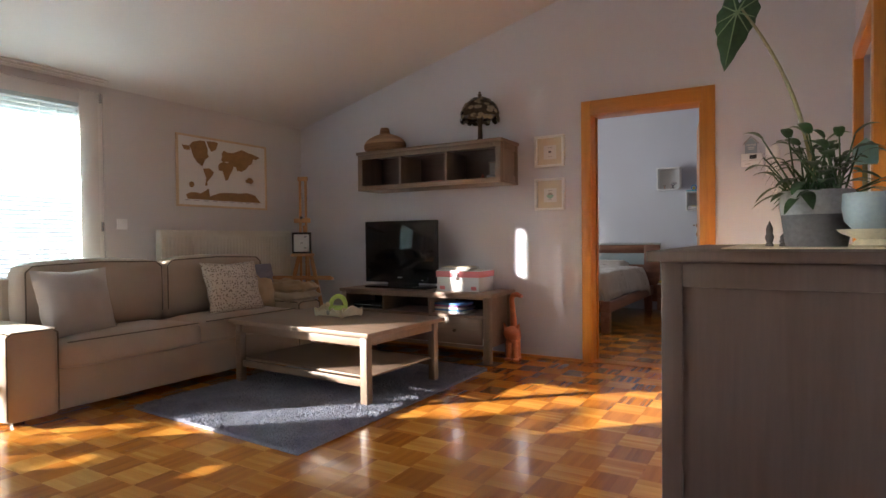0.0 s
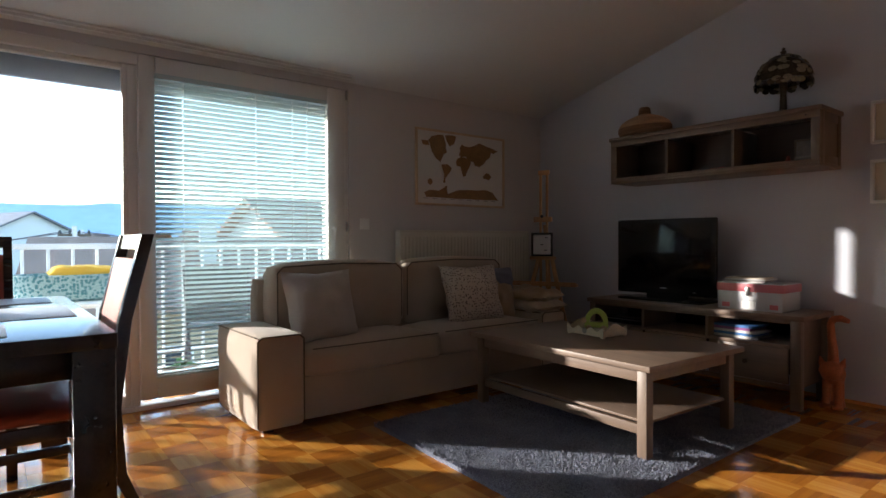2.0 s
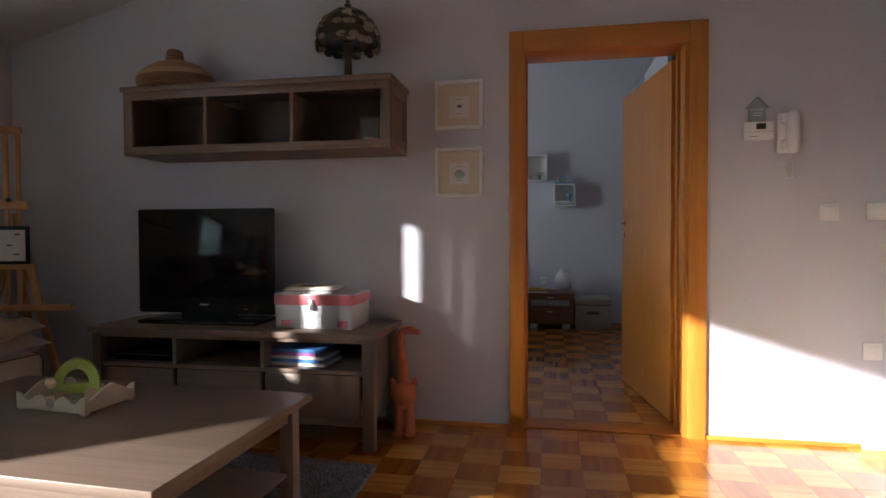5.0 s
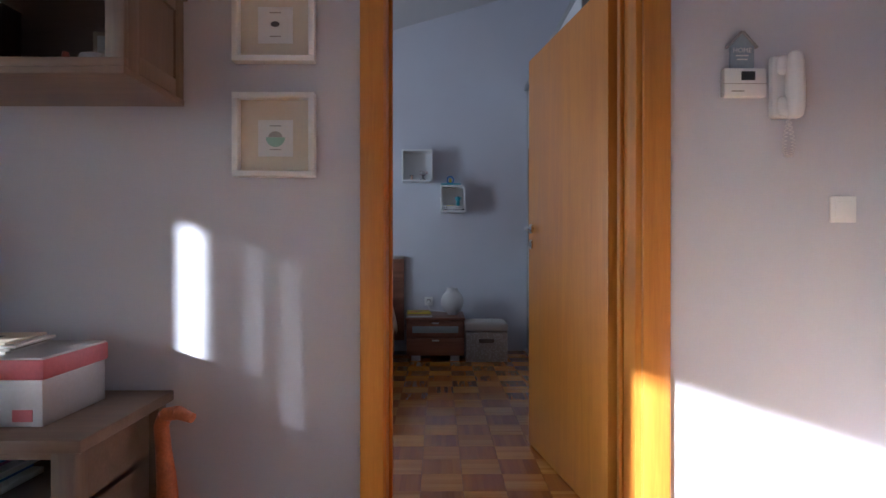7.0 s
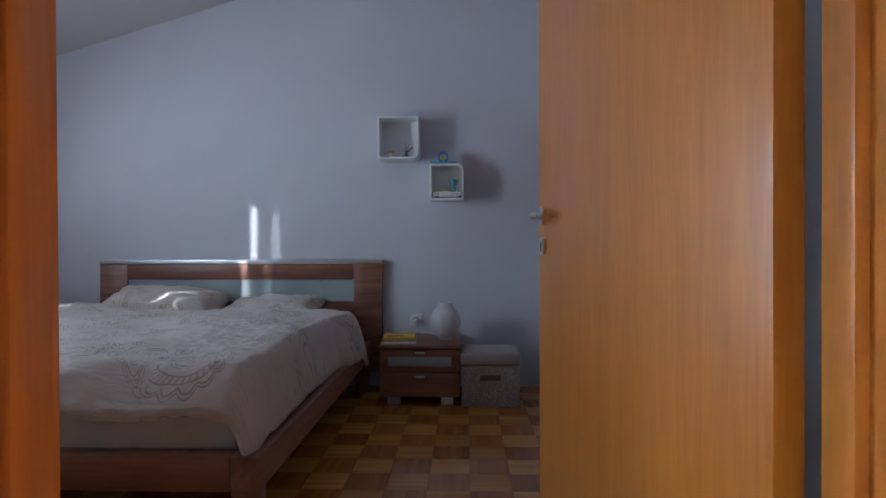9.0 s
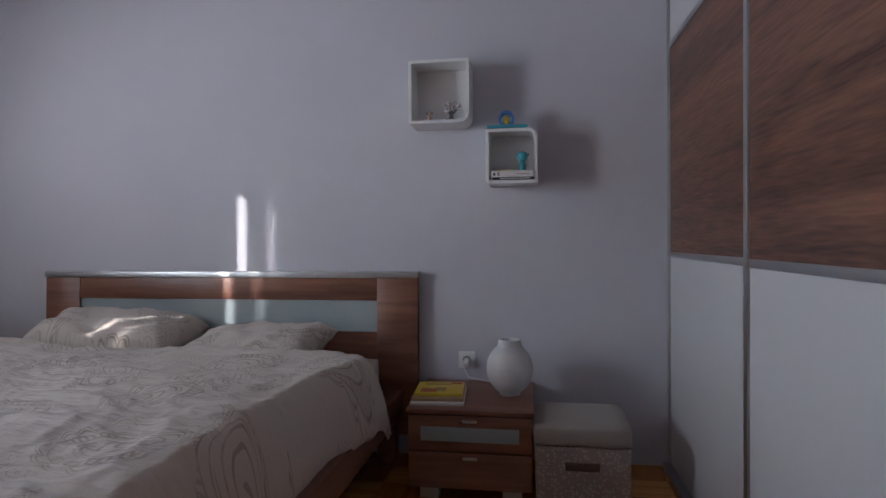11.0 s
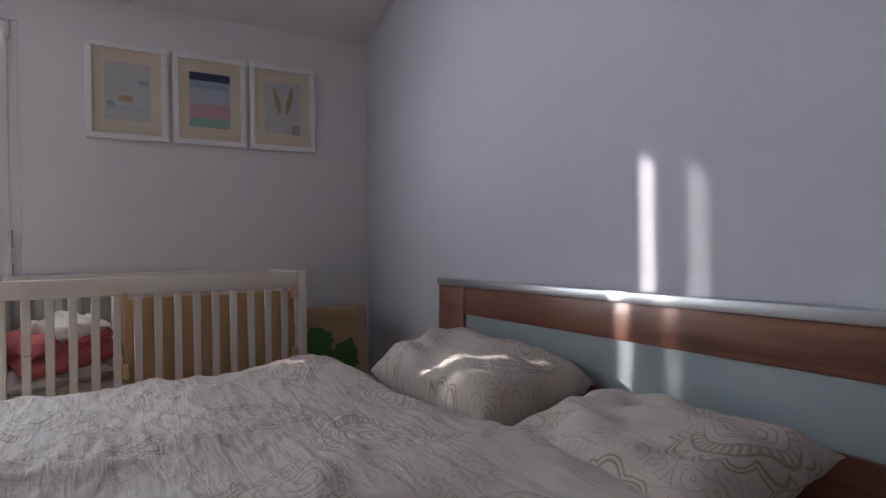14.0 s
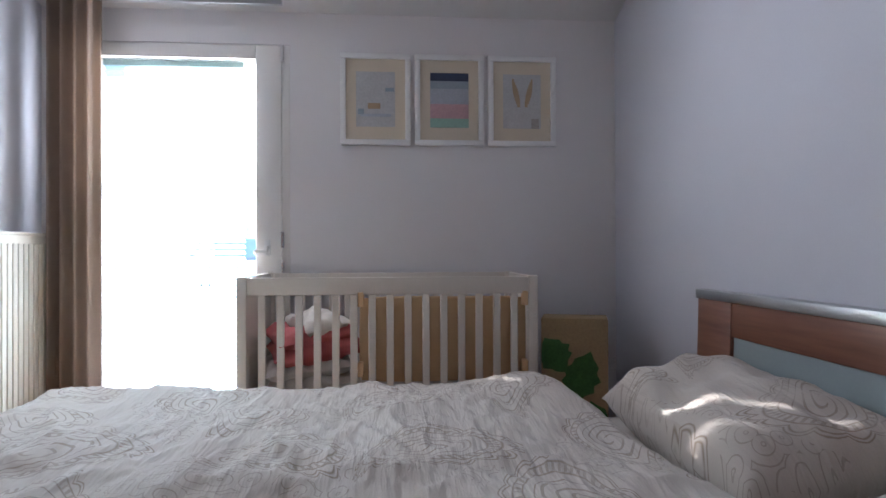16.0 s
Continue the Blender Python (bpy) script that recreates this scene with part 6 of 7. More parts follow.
tube(bm, (-0.09, 0.2, 0.004), (-0.215, 0.215, 0.02), 0.003, seg=6)
tube(bm, (-0.215, 0.215, 0.02), (-0.235, 0.215, 0.07), 0.003, seg=6)
part("cable", bm, M_WHITE, ln)
plate("wall_socket", (-1.30, YB, 0.49), 0, "white wall socket with a plug in it, above the nightstand", "socket", sock=True)
bm = bm_new()
lathe(bm, [(0.017, 0), (0.017, 0.02), (0.009, 0.035), (0.0, 0.036)], seg=16)
bmesh.ops.transform(bm, matrix=pose(-1.30, YB - 0.012, 0.485, 90, 0, 0), verts=bm.verts)
tagged(part("plug", bm, M_WHITE), "white plug in the wall socket", "plug")
bo = thing("picture_books", (-1.385, 8.05, 0.39), 4, "yellow picture book on a few others, on the nightstand", "book")
for k, (mt, w, h) in enumerate(((M_PAPER, 0.23, 0.3), (M_KRAFT, 0.225, 0.29), (M_YELLOW, 0.21, 0.25))):
    boxpart("book", (-w / 2, -h / 2 + 0.02 * k, 0.012 * k), (w / 2, h / 2, 0.012 * k + 0.0115), mt, bo, 0.001)
boxpart("cover_print", (-0.08, -0.06, 0.0356), (-0.01, 0.0, 0.0366), M_ORANGE, bo, 0)
boxpart("cover_print", (-0.02, -0.04, 0.0356), (0.03, 0.02, 0.0364), M_KRAFT, bo, 0)
boxpart("title_bar", (-0.07, 0.07, 0.0356), (0.05, 0.09, 0.0364), M_KRAFT, bo, 0)
boxpart("title_bar", (0.05, 0.085, 0.0356), (0.1, 0.105, 0.0366), M_RED, bo, 0)

M_GRIPD = surface("grip_recess_brown", (0.12, 0.08, 0.06), 0.9)
ot = thing("storage_box", (-0.776, 8.02, 0), label="mottled fabric storage box with a taupe padded lid", category="storage box")
M_TAUPE = surface("taupe_velour", (0.3, 0.26, 0.23), 0.95, vary=0.06, fine=300, bump=0.3, sheen=0.3)
sub("body", ot, (-0.962, 7.835, 0), (-0.59, 8.21, 0.262), M_HIDE, 0.006)
p, q = rel(ot, (-0.967, 7.828, 0.262), (-0.585, 8.215, 0.345))
soft_box("lid", p, q, M_TAUPE, ot, 0.018, 0.008, "taupe padded lid")
# dark strip painted in for the shaded hand recess of the box
sub("grip", ot, (-0.845, 7.829, 0.17), (-0.71, 7.836, 0.205), M_GRIPD, 0.004)

# rounded cube shelves
def cube_shelf(x0, x1, z0, z1, radius, label):
    ob = thing("cube_shelf", ((x0 + x1) / 2, YB, (z0 + z1) / 2), label=label, category="shelf", group="cube shelves over the nightstand")
    w, h, d = (x1 - x0) / 2, (z1 - z0) / 2, 0.172

    def loop(w, h, r):
        pts = []
        for cx, cz, a0, rr in ((w, h, 0, r[0]), (-w, h, 90, r[1]), (-w, -h, 180, r[2]), (w, -h, 270, r[3])):
            for k in range(7):
                a = radians(a0 + 15 * k)
                pts.append((cx - math.copysign(rr, cx) + rr * math.cos(a), cz - math.copysign(rr, cz) + rr * math.sin(a)))
        return pts
    out, inn = loop(w, h, radius), loop(w - 0.015, h - 0.015, [max(0.004, r - 0.015) for r in radius])
    bm = bm_new()
    rings = [[bm.verts.new((x, y, z)) for x, z in lp] for lp, y in ((out, -0.001), (out, -d + 0.002), ([(a * 0.995, b * 0.995) for a, b in out], -d), (inn, -d), (inn, -0.02))]
    for a, b in zip(rings, rings[1:]):
        for k in range(len(a)):
            bm.faces.new((a[k], a[(k + 1) % len(a)], b[(k + 1) % len(b)], b[k]))
    part("shell", bm, M_WHITE, ob, "", 35)
    bm = bm_new()
    slab(bm, inn, -0.02, -0.012)
    part("back", bm, M_WHITE, ob)
    return ob


cube_shelf(-1.555, -1.262, 1.65, 1.953, (0.008, 0.008, 0.008, 0.05), "white lacquered cube shelf with one rounded corner, higher on the wall")
cube_shelf(-1.187, -0.945, 1.357, 1.614, (0.045, 0.008, 0.02, 0.008), "white lacquered cube shelf with a rounded corner, lower on the wall")
ZC1, ZC2 = 1.666, 1.373
fg = thing("figurine", (-1.46, 8.26, ZC1), label="tiny pink and black animal figurine in the upper cube shelf", category="figurine")
bm = bm_new()
lathe(bm, [(0.0, 0), (0.013, 0.004), (0.011, 0.022), (0.005, 0.028), (0.012, 0.036), (0.0, 0.048)], (0, 0, 0), 14)
part("body", bm, M_SKIN, fg)
for s in (-1, 1):
    bm = bm_new()
    lathe(bm, [(0.0, 0), (0.007, 0.003), (0.0, 0.012)], (s * 0.012, 0, 0.036), 10)
    part("ear", bm, M_INK, fg)
tre = thing("wire_tree", (-1.355, 8.27, ZC1), label="small bonsai-like ornament tree of dark wire and pale beads", category="ornament")
M_BEAD = surface("pale_bead", (0.45, 0.38, 0.38), 0.3, vary=0.2, bump=0.0)
bm = bm_new()
lathe(bm, [(0.03, 0), (0.032, 0.008), (0.012, 0.014), (0.008, 0.03), (0.0, 0.06)], (0, 0, 0), 12)
rng = random.Random(5)
tips = []
for i in range(15):
    a, h = rng.uniform(0, 6.28), rng.uniform(0.045, 0.09)
    tipp = (math.cos(a) * rng.uniform(0.01, 0.045), math.sin(a) * 0.025, h)
    tube(bm, (0, 0, 0.03), tipp, 0.003, 0.0015, 6)
    tips.append(tipp)
part("trunk", bm, M_POTD, tre)
bm = bm_new()
for t_ in tips:
    lathe(bm, [(0.0, -0.009), (0.008, -0.004), (0.009, 0.003), (0.0, 0.009)], t_, 8)
part("beads", bm, M_BEAD, tre)
tb2 = thing("toy_tablet", (-1.09, 8.27, 1.615), label="teal and blue plastic toy lying on the lower cube shelf", category="toy")
boxpart("board", (-0.09, -0.06, 0), (0.1, 0.06, 0.014), M_TEAL, tb2, 0.004)
bm = bm_new()
rows = []
for i in range(25):
    a = 2 * math.pi * i / 24
    rows.append([bm.verts.new((r * math.cos(a), y, 0.05 + r * math.sin(a) * 1.05)) for r, y in ((0.037, -0.02), (0.026, -0.02), (0.026, 0.02), (0.037, 0.02))])
for p_, q_ in zip(rows, rows[1:]):
    for k in range(4):
        bm.faces.new((p_[k], p_[(k + 1) % 4], q_[(k + 1) % 4], q_[k]))
bmesh.ops.remove_doubles(bm, verts=bm.verts, dist=1e-5)
part("ring", bm, M_BLUE, tb2, "deep blue ring")
bm = bm_new()
lathe(bm, [(0.0, 0.018), (0.016, 0.022), (0.017, 0.04), (0.008, 0.05), (0.012, 0.058), (0.0, 0.07)], (0.0, 0, 0), 14)
part("chick", bm, M_YELLOW, tb2)
sb = thing("books", (-1.06, 8.28, ZC2), label="two white-spined books lying in the lower cube shelf", category="book")
boxpart("book", (-0.095, -0.07, 0), (0.1, 0.07, 0.012), M_INK, sb, 0.001)
boxpart("spine_writing", (-0.06, -0.0712, 0.004), (0.08, -0.0702, 0.008), M_PAPER, sb, 0)
boxpart("book", (-0.1, -0.072, 0.0122), (0.095, 0.07, 0.042), M_PAPER, sb, 0.001)
boxpart("spine_writing", (0.02, -0.0732, 0.024), (0.08, -0.0722, 0.028), M_STONE, sb, 0)
boxpart("spine_mark", (-0.09, -0.0732, 0.02), (-0.08, -0.0722, 0.032), M_INK, sb, 0)
boxpart("spine_mark", (-0.072, -0.0732, 0.018), (-0.06, -0.0722, 0.036), M_STONE, sb, 0)
pn = thing("pencil", (-1.09, 8.25, ZC2 + 0.042), 0, "ochre pencil on the books in the cube shelf", "pencil")
bm = bm_new()
tube(bm, (-0.04, 0, 0.004), (0.03, 0, 0.004), 0.004, seg=6)
part("shaft", bm, M_YELLOW, pn)
bm = bm_new()
lathe(bm, [(0.0, 0), (0.016, 0.002), (0.017, 0.03), (0.012, 0.038), (0.014, 0.042), (0.012, 0.048), (0.021, 0.052), (0.026, 0.068), (0.022, 0.085), (0.0, 0.095)], (0, 0, 0), 20)
for s in (-1, 1):
    lathe(bm, [(0.0, -0.006), (0.007, 0), (0.0, 0.006)], (s * 0.027, 0, 0.078), 10)
dl = tagged(part("doll_figure", bm, M_TEAL), "small round wooden doll in turquoise on the books", "figurine")
dl.location = (-1.015, 8.25, ZC2 + 0.042)

# wardrobe with sliding doors
wd = thing("wardrobe", (0.0, 7.2, 0), label="built-in wardrobe with white and walnut sliding doors in aluminium frames", category="wardrobe")
WX, WY0, WY1 = -0.36, 5.86, YB - 0.003
WH = 2.6
sub("carcass_end", wd, (WX + 0.06, WY0, 0), (XR2 - 0.005, WY0 + 0.02, WH), M_WHITE, 0.002)
sub("carcass_top", wd, (WX + 0.06, WY0, WH), (XR2 - 0.005, WY1, WH + 0.02), M_WHITE, 0.002)
sub("carcass_back", wd, (XR2 - 0.02, WY0 + 0.02, 0), (XR2 - 0.005, WY1, WH), M_WHITE, 0)
sub("plinth", wd, (WX + 0.0, WY0, 0), (WX + 0.055, WY1, 0.022), M_ALU, 0.002)
sub("top_rail", wd, (WX + 0.0, WY0, WH - 0.05), (WX + 0.06, WY1, WH), M_ALU, 0.002)
for y0, y1, dx in ((7.255, WY1, 0.03), (6.08, 7.285, 0.0)):
    d = sub("sliding_door", wd, (WX + dx + 0.006, y0 + 0.02, 0.025), (WX + dx + 0.022, y1 - 0.02, WH - 0.05), M_WPANEL, 0, "sliding door")
    for z0, z1, mt, nm in ((0.05, 1.005, M_WPANEL, "white_panel"), (1.03, 1.985, M_LIPPY, "walnut_panel"), (2.01, WH - 0.07, M_WPANEL, "white_panel")):
        sub(nm, d, (WX + dx + 0.003, y0 + 0.03, z0), (WX + dx + 0.0058, y1 - 0.03, z1), mt, 0, "", wd)
    for z in (1.005, 1.985):
        sub("cross_strip", d, (WX + dx - 0.001, y0 + 0.03, z), (WX + dx + 0.0055, y1 - 0.03, z + 0.025), M_ALU, 0.001, "", wd)
    for ya, yb in ((y0, y0 + 0.03), (y1 - 0.03, y1)):
        sub("grip_profile", d, (WX + dx - 0.006, ya, 0.025), (WX + dx + 0.024, yb, WH - 0.05), M_ALU, 0.004, "satin aluminium grip profile", wd)

# three pictures
def triptych(y0, kind):
    ob = thing("wall_picture", (XB, y0 + 0.182, 1.865), 90, "white framed %s print with a cream mount" % kind, "picture", "three pictures over the cot")
    w, h = 0.18, 0.236
    for a, b in (((-w, -0.025, h - 0.028), (w, -0.001, h)), ((-w, -0.025, -h), (w, -0.001, -h + 0.028)), ((-w, -0.025, -h + 0.028), (-w + 0.028, -0.001, h - 0.028)), ((w - 0.028, -0.025, -h + 0.028), (w, -0.001, h - 0.028))):
        boxpart("frame_side", a, b, M_WHITE, ob, 0.003)
    boxpart("mount", (-w + 0.028, -0.012, -h + 0.028), (w - 0.028, -0.004, h - 0.028), M_CREAM, ob, 0)
    pw, ph = 0.1, 0.142
    boxpart("print", (-pw, -0.0135, -ph), (pw, -0.0125, ph), surface("pale_print_" + kind.split()[0], (0.5, 0.5, 0.5), 0.7, vary=0.12, scale=12, bump=0.0), ob, 0)
    M_NAVY = M_INKB
    if kind == "seascape":
        for z0, z1, mt in ((0.1, 0.142, M_NAVY), (0.06, 0.1, M_SLATE), (-0.02, 0.06, M_PALEB), (-0.095, -0.02, M_PINKP), (-0.142, -0.095, M_SEA)):
            boxpart("colour_band", (-pw, -0.0150, z0), (pw, -0.0138, z1), mt, ob, 0)
    elif kind == "misty lake":
        for a, b, mt in (((-0.04, -0.05), (0.025, -0.02), M_TAN), ((-0.09, -0.08), (-0.06, -0.05), M_SLATE), ((0.05, 0.04), (0.095, 0.06), M_SLATE), ((-0.08, -0.09), (0.08, -0.075), M_PALEB)):
            boxpart("colour_patch", (a[0], -0.0150, a[1]), (b[0], -0.0138, b[1]), mt, ob, 0.0005)
    else:
        for s in (-1, 1):
            bm = bm_new()
            for k in range(9):
                t = k / 8
                box(bm, (-0.012 * math.sin(0.5 + 2.4 * t), -0.0150, -0.03 + 0.13 * t), (0.013 * math.sin(0.5 + 2.4 * t) + 0.004, -0.0138, -0.012 + 0.13 * t), m=pose(s * 0.02 + s * 0.03 * t, 0, 0.0))
            part("plume", bm, M_TAN, ob)
        boxpart("colour_patch", (0.05, -0.015, -0.142), (0.09, -0.0138, -0.09), M_STONE, ob, 0)
    return ob


M_INKB = surface("navy_print", (0.03, 0.045, 0.09), 0.6, bump=0.0)
M_PALEB = surface("pale_blue_print", (0.42, 0.46, 0.52), 0.7, bump=0.0)
M_PINKP = surface("dusty_pink_print", (0.5, 0.32, 0.34), 0.7, bump=0.0)
triptych(6.935, "misty lake")
triptych(7.317, "seascape")
triptych(7.70, "pampas grass")

# cot
M_COT = surface("cream_cot_lacquer", (0.68, 0.63, 0.56), 0.4, vary=0.03, scale=4, bump=0.03, depth=0.0005)
ct2 = thing("cot", (-4.29, 7.197, 0), label="cream slatted baby cot with a peach padded bumper by the window", category="cot")
KX0, KX1, KY0, KY1 = -4.57, -4.0, 6.573, 7.82
for x in (KX0, KX1 - 0.04):
    for y in (KY0, KY1 - 0.04):
        sub("post", ct2, (x, y, 0), (x + 0.04, y + 0.04, 0.975), M_COT, 0.004)
for x in (KX0, KX1 - 0.03):
    sub("top_rail", ct2, (x + 0.004, KY0 + 0.04, 0.9), (x + 0.026, KY1 - 0.04, 0.972), M_COT, 0.004)
    sub("bottom_rail", ct2, (x + 0.004, KY0 + 0.04, 0.28), (x + 0.026, KY1 - 0.04, 0.34), M_COT, 0.004)
    n = 15
    bm = bm_new()
    box(bm, (-0.009, -0.015, 0), (0.009, 0.015, 0.56), 0.003, 1)
    base = part("bar", bm, M_COT, ct2)
    base.location = (x + 0.015 + 4.29, KY0 + 0.1 - 7.197, 0.34)
    for i in range(1, n):
        o2 = new("bar", base.data)
        o2.parent, o2.location = ct2, (x + 0.015 + 4.29, KY0 + 0.1 + i * (KY1 - KY0 - 0.2) / (n - 1) - 7.197, 0.34)
for y in (KY0, KY1 - 0.03):
    sub("end_panel", ct2, (KX0 + 0.04, y + 0.006, 0.28), (KX1 - 0.04, y + 0.026, 0.972), M_COT, 0.004)
sub("slat_base", ct2, (KX0 + 0.03, KY0 + 0.03, 0.3), (KX1 - 0.03, KY1 - 0.03, 0.32), M_COT, 0)
p, q = rel(ct2, (KX0 + 0.04, KY0 + 0.04, 0.32), (KX1 - 0.04, KY1 - 0.04, 0.42))
soft_box("mattress", p, q, M_SHEET, ct2, 0.03, 0.004)
p, q = rel(ct2, (KX1 - 0.075, 7.07, 0.53), (KX1 - 0.04, KY1 - 0.045, 0.885))
soft_box("bumper", p, q, M_PEACH, ct2, 0.016, 0.004, "peach padded bumper")
for y in (7.075, 7.765):
    for z in (0.57, 0.86):
        sub("bumper_tie", ct2, (KX1 - 0.035, y - 0.012, z - 0.01), (KX1 + 0.004, y + 0.012, z + 0.05), M_PEACH, 0.004)
tw = thing("baby_blankets", (-4.22, 6.83, 0.42), label="heap of folded white and rose-red baby blankets in the cot", category="blanket")
for k, (z, mt, w, t) in enumerate(((0.04, M_SHEET, 0.40, 0.08), (0.105, M_SHEET, 0.40, 0.07), (0.165, M_SHEET, 0.38, 0.07), (0.235, M_ROSE, 0.40, 0.09), (0.30, M_ROSE, 0.34, 0.08), (0.345, M_SHEET, 0.2, 0.07))):
    bm = bm_new()
    cushion(bm, (0.34, w, t), (0, 0.03 * (k % 2), z), (2 * k, 3, 6 * k), 0.25, 0.04, 1.0 + k)
    part("blanket", bm, mt, tw, "", 80)
bg = thing("paper_bag", (-4.27, 8.06, 0), 72, "kraft paper bag printed with big green leaves beside the cot", "bag")
bm = bm_new()
box(bm, (-0.15, -0.09, 0), (0.15, 0.09, 0.77), 0.006)
part("bag", bm, M_KRAFT, bg)
for x, z, a, l_ in ((0.03, 0.5, 20, 0.26), (-0.09, 0.6, -30, 0.18), (0.09, 0.3, -10, 0.2), (-0.02, 0.2, 40, 0.2)):
    bm = bm_new()
    rows = []
    for i in range(10):
        t = i / 9
        w = 0.075 * math.sin(math.pi * t) * (1 + (0.18 if i % 2 else -0.1))
        rows.append([bm.verts.new((s * w, -0.0925, -l_ / 2 + l_ * t)) for s in (-1, 1)])
    for p_, q_ in zip(rows, rows[1:]):
        bm.faces.new((p_[0], p_[1], q_[1], q_[0]))
    bmesh.ops.rotate(bm, verts=bm.verts, matrix=Matrix.Rotation(radians(a), 3, "Y"))
    for v in bm.verts:
        v.co.x = max(-0.148, min(0.148, v.co.x + x))
        v.co.z = max(0.02, min(0.75, v.co.z + z))
    part("leaf_print", bm, M_PLEAF, bg)
bm = bm_new()
cushion(bm, (0.36, 0.3, 0.3), (0, 0, 0.15), (0, 0, 0), 0.3, 0.03, 3)
box(bm, (-0.14, -0.12, 0.0), (0.14, 0.12, 0.36), 0.04)
ob = tagged(part("laundry_sack", bm, M_SHEET, None, angle=80), "pale cloth sack on the floor behind the bed", "sack")
ob.location = (-3.93, 8.2, 0)

# bedroom window
w2 = thing("window_2", (XB, 6.15, 0), label="white plastic balcony door with a closed pale blind, very bright", category="balcony door", kind="structure")
XG = XB - 0.05
for a, b in (((XG - 0.05, 5.62, 0), (XG + 0.045, 5.66, 2.14)), ((XG - 0.05, 6.625, 0), (XG + 0.045, 6.68, 2.14)), ((XG - 0.05, 5.66, 2.118), (XG + 0.045, 6.625, 2.14)), ((XG - 0.05, 5.66, 0), (XG + 0.045, 6.625, 0.05))):
    sub("window_frame", w2, a, b, M_UPVC, 0.005)
for a, b in (((XG - 0.03, 5.66, 0.05), (XG + 0.06, 5.74, 2.13)), ((XG - 0.03, 6.51, 0.05), (XG + 0.06, 6.64, 2.13)), ((XG - 0.03, 5.74, 2.06), (XG + 0.06, 6.51, 2.13)), ((XG - 0.03, 5.74, 0.05), (XG + 0.06, 6.51, 0.2))):
    sub("sash_frame", w2, a, b, M_UPVC, 0.007)
pn2 = sub("pane", w2, (XG + 0.026, 5.74, 0.2), (XG + 0.032, 6.51, 2.06), M_GLASS, 0)
pn2.visible_shadow = False
bm = bm_new()
tube(bm, (0.015, 0.42, 1.1), (0.06, 0.42, 1.1), 0.011)
box(bm, (0.01, 0.405, 1.06), (0.022, 0.435, 1.14), 0.004)
box(bm, (0.052, 0.36, 1.07), (0.068, 0.43, 1.09), 0.005, m=Matrix.Rotation(radians(20), 4, "X") if False else None)
part("window_handle", bm, M_WHITE, w2, "white lever handle")
for z in (2.05, 1.1, 0.95):
    bm = bm_new()
    tube(bm, (0.018, 0.495, z), (0.018, 0.495, z + 0.08), 0.009)
    part("hinge", bm, M_STEEL, w2)
blind("blind", XG - 0.005, 5.745, 6.44, 0.203, 2.058, (5.85, 6.29), "pale metal slatted blind behind the bedroom door's glass", tilt=27, slit=0.0028)

# curtain
cu = thing("curtain", (XB + 0.12, 5.68, 0), label="gathered plain beige curtain drawn to the side of the window", category="curtain")
bm = bm_new()
gl = []
for i in range(61):
    t = i / 60
    y = -0.11 + 0.24 * t
    x = 0.035 * math.sin(t * 2 * math.pi * 4) + 0.008 * math.sin(t * 31)
    gl.append([bm.verts.new((x * (0.8 + 0.2 * k), y, z)) for k, z in ((1, 0.03), (0.7, 1.2), (0.5, ceil_b(XB + 0.12) - 0.03))])
for p_, q_ in zip(gl, gl[1:]):
    for k in (0, 1):
        bm.faces.new((p_[k], p_[k + 1], q_[k + 1], q_[k]))
bmesh.ops.solidify(bm, geom=bm.faces[:], thickness=0.004)
part("cloth", bm, M_CURT, cu, "", 80)
bm = bm_new()
box(bm, (XB + 0.08, 5.5, ceil_b(XB + 0.08) - 0.026), (XB + 0.105, 6.66, ceil_b(XB + 0.08) - 0.003), 0.003)
box(bm, (XB + 0.13, 5.5, ceil_b(XB + 0.13) - 0.026), (XB + 0.145, 6.66, ceil_b(XB + 0.13) - 0.003), 0.003)
tagged(part("curtain_rail", bm, M_ALU), "double grey curtain track on the bedroom ceiling", "curtain rail")

# ---- outside ----
M_GROUND = surface("winter_ground", (0.16, 0.15, 0.1), 0.95, vary=0.35, scale=0.05, fine=0.8, bump=0.0)
M_CONC = surface("balcony_tiles", (0.74, 0.73, 0.71), 0.7, vary=0.1, scale=3, fine=60)
M_RENDER = surface("pale_render", (0.62, 0.62, 0.62), 0.9, vary=0.08, scale=0.6, fine=20)
M_RENDER2 = surface("ochre_render", (0.48, 0.38, 0.26), 0.9, vary=0.1, scale=0.6, fine=20)
M_ROOFG = surface("grey_roof_tiles", (0.16, 0.16, 0.18), 0.8, vary=0.2, scale=1, fine=12, bump=0.5, depth=0.05)
M_ROOFR = surface("weathered_clay_tiles", (0.3, 0.2, 0.15), 0.85, vary=0.3, scale=1, fine=12, bump=0.5, depth=0.05)
M_DARKG = surface("dark_window", (0.05, 0.06, 0.07), 0.15, bump=0.0)
# distance haze is mixed into the hills' pale blue base colour
M_HILL = surface("far_hill_haze", (0.4, 0.52, 0.64), 1.0, vary=0.12, scale=0.004, fine=0.03, bump=0.0)
M_BARK = surface("bark", (0.1, 0.08, 0.06), 0.9, vary=0.3, scale=2)
M_CHECK = speckled("teal_checked_cloth", (0.3, 0.42, 0.42), (0.07, 0.2, 0.22), 45, 0.42)
M_YPAD = surface("yellow_padding", (0.65, 0.38, 0.04), 0.9, vary=0.08)
GZ = -5.6
bm = bm_new()
s_ = 4200
vs = [bm.verts.new(p) for p in ((-s_, -s_, GZ), (s_, -s_, GZ), (s_, s_, GZ), (-s_, s_, GZ))]
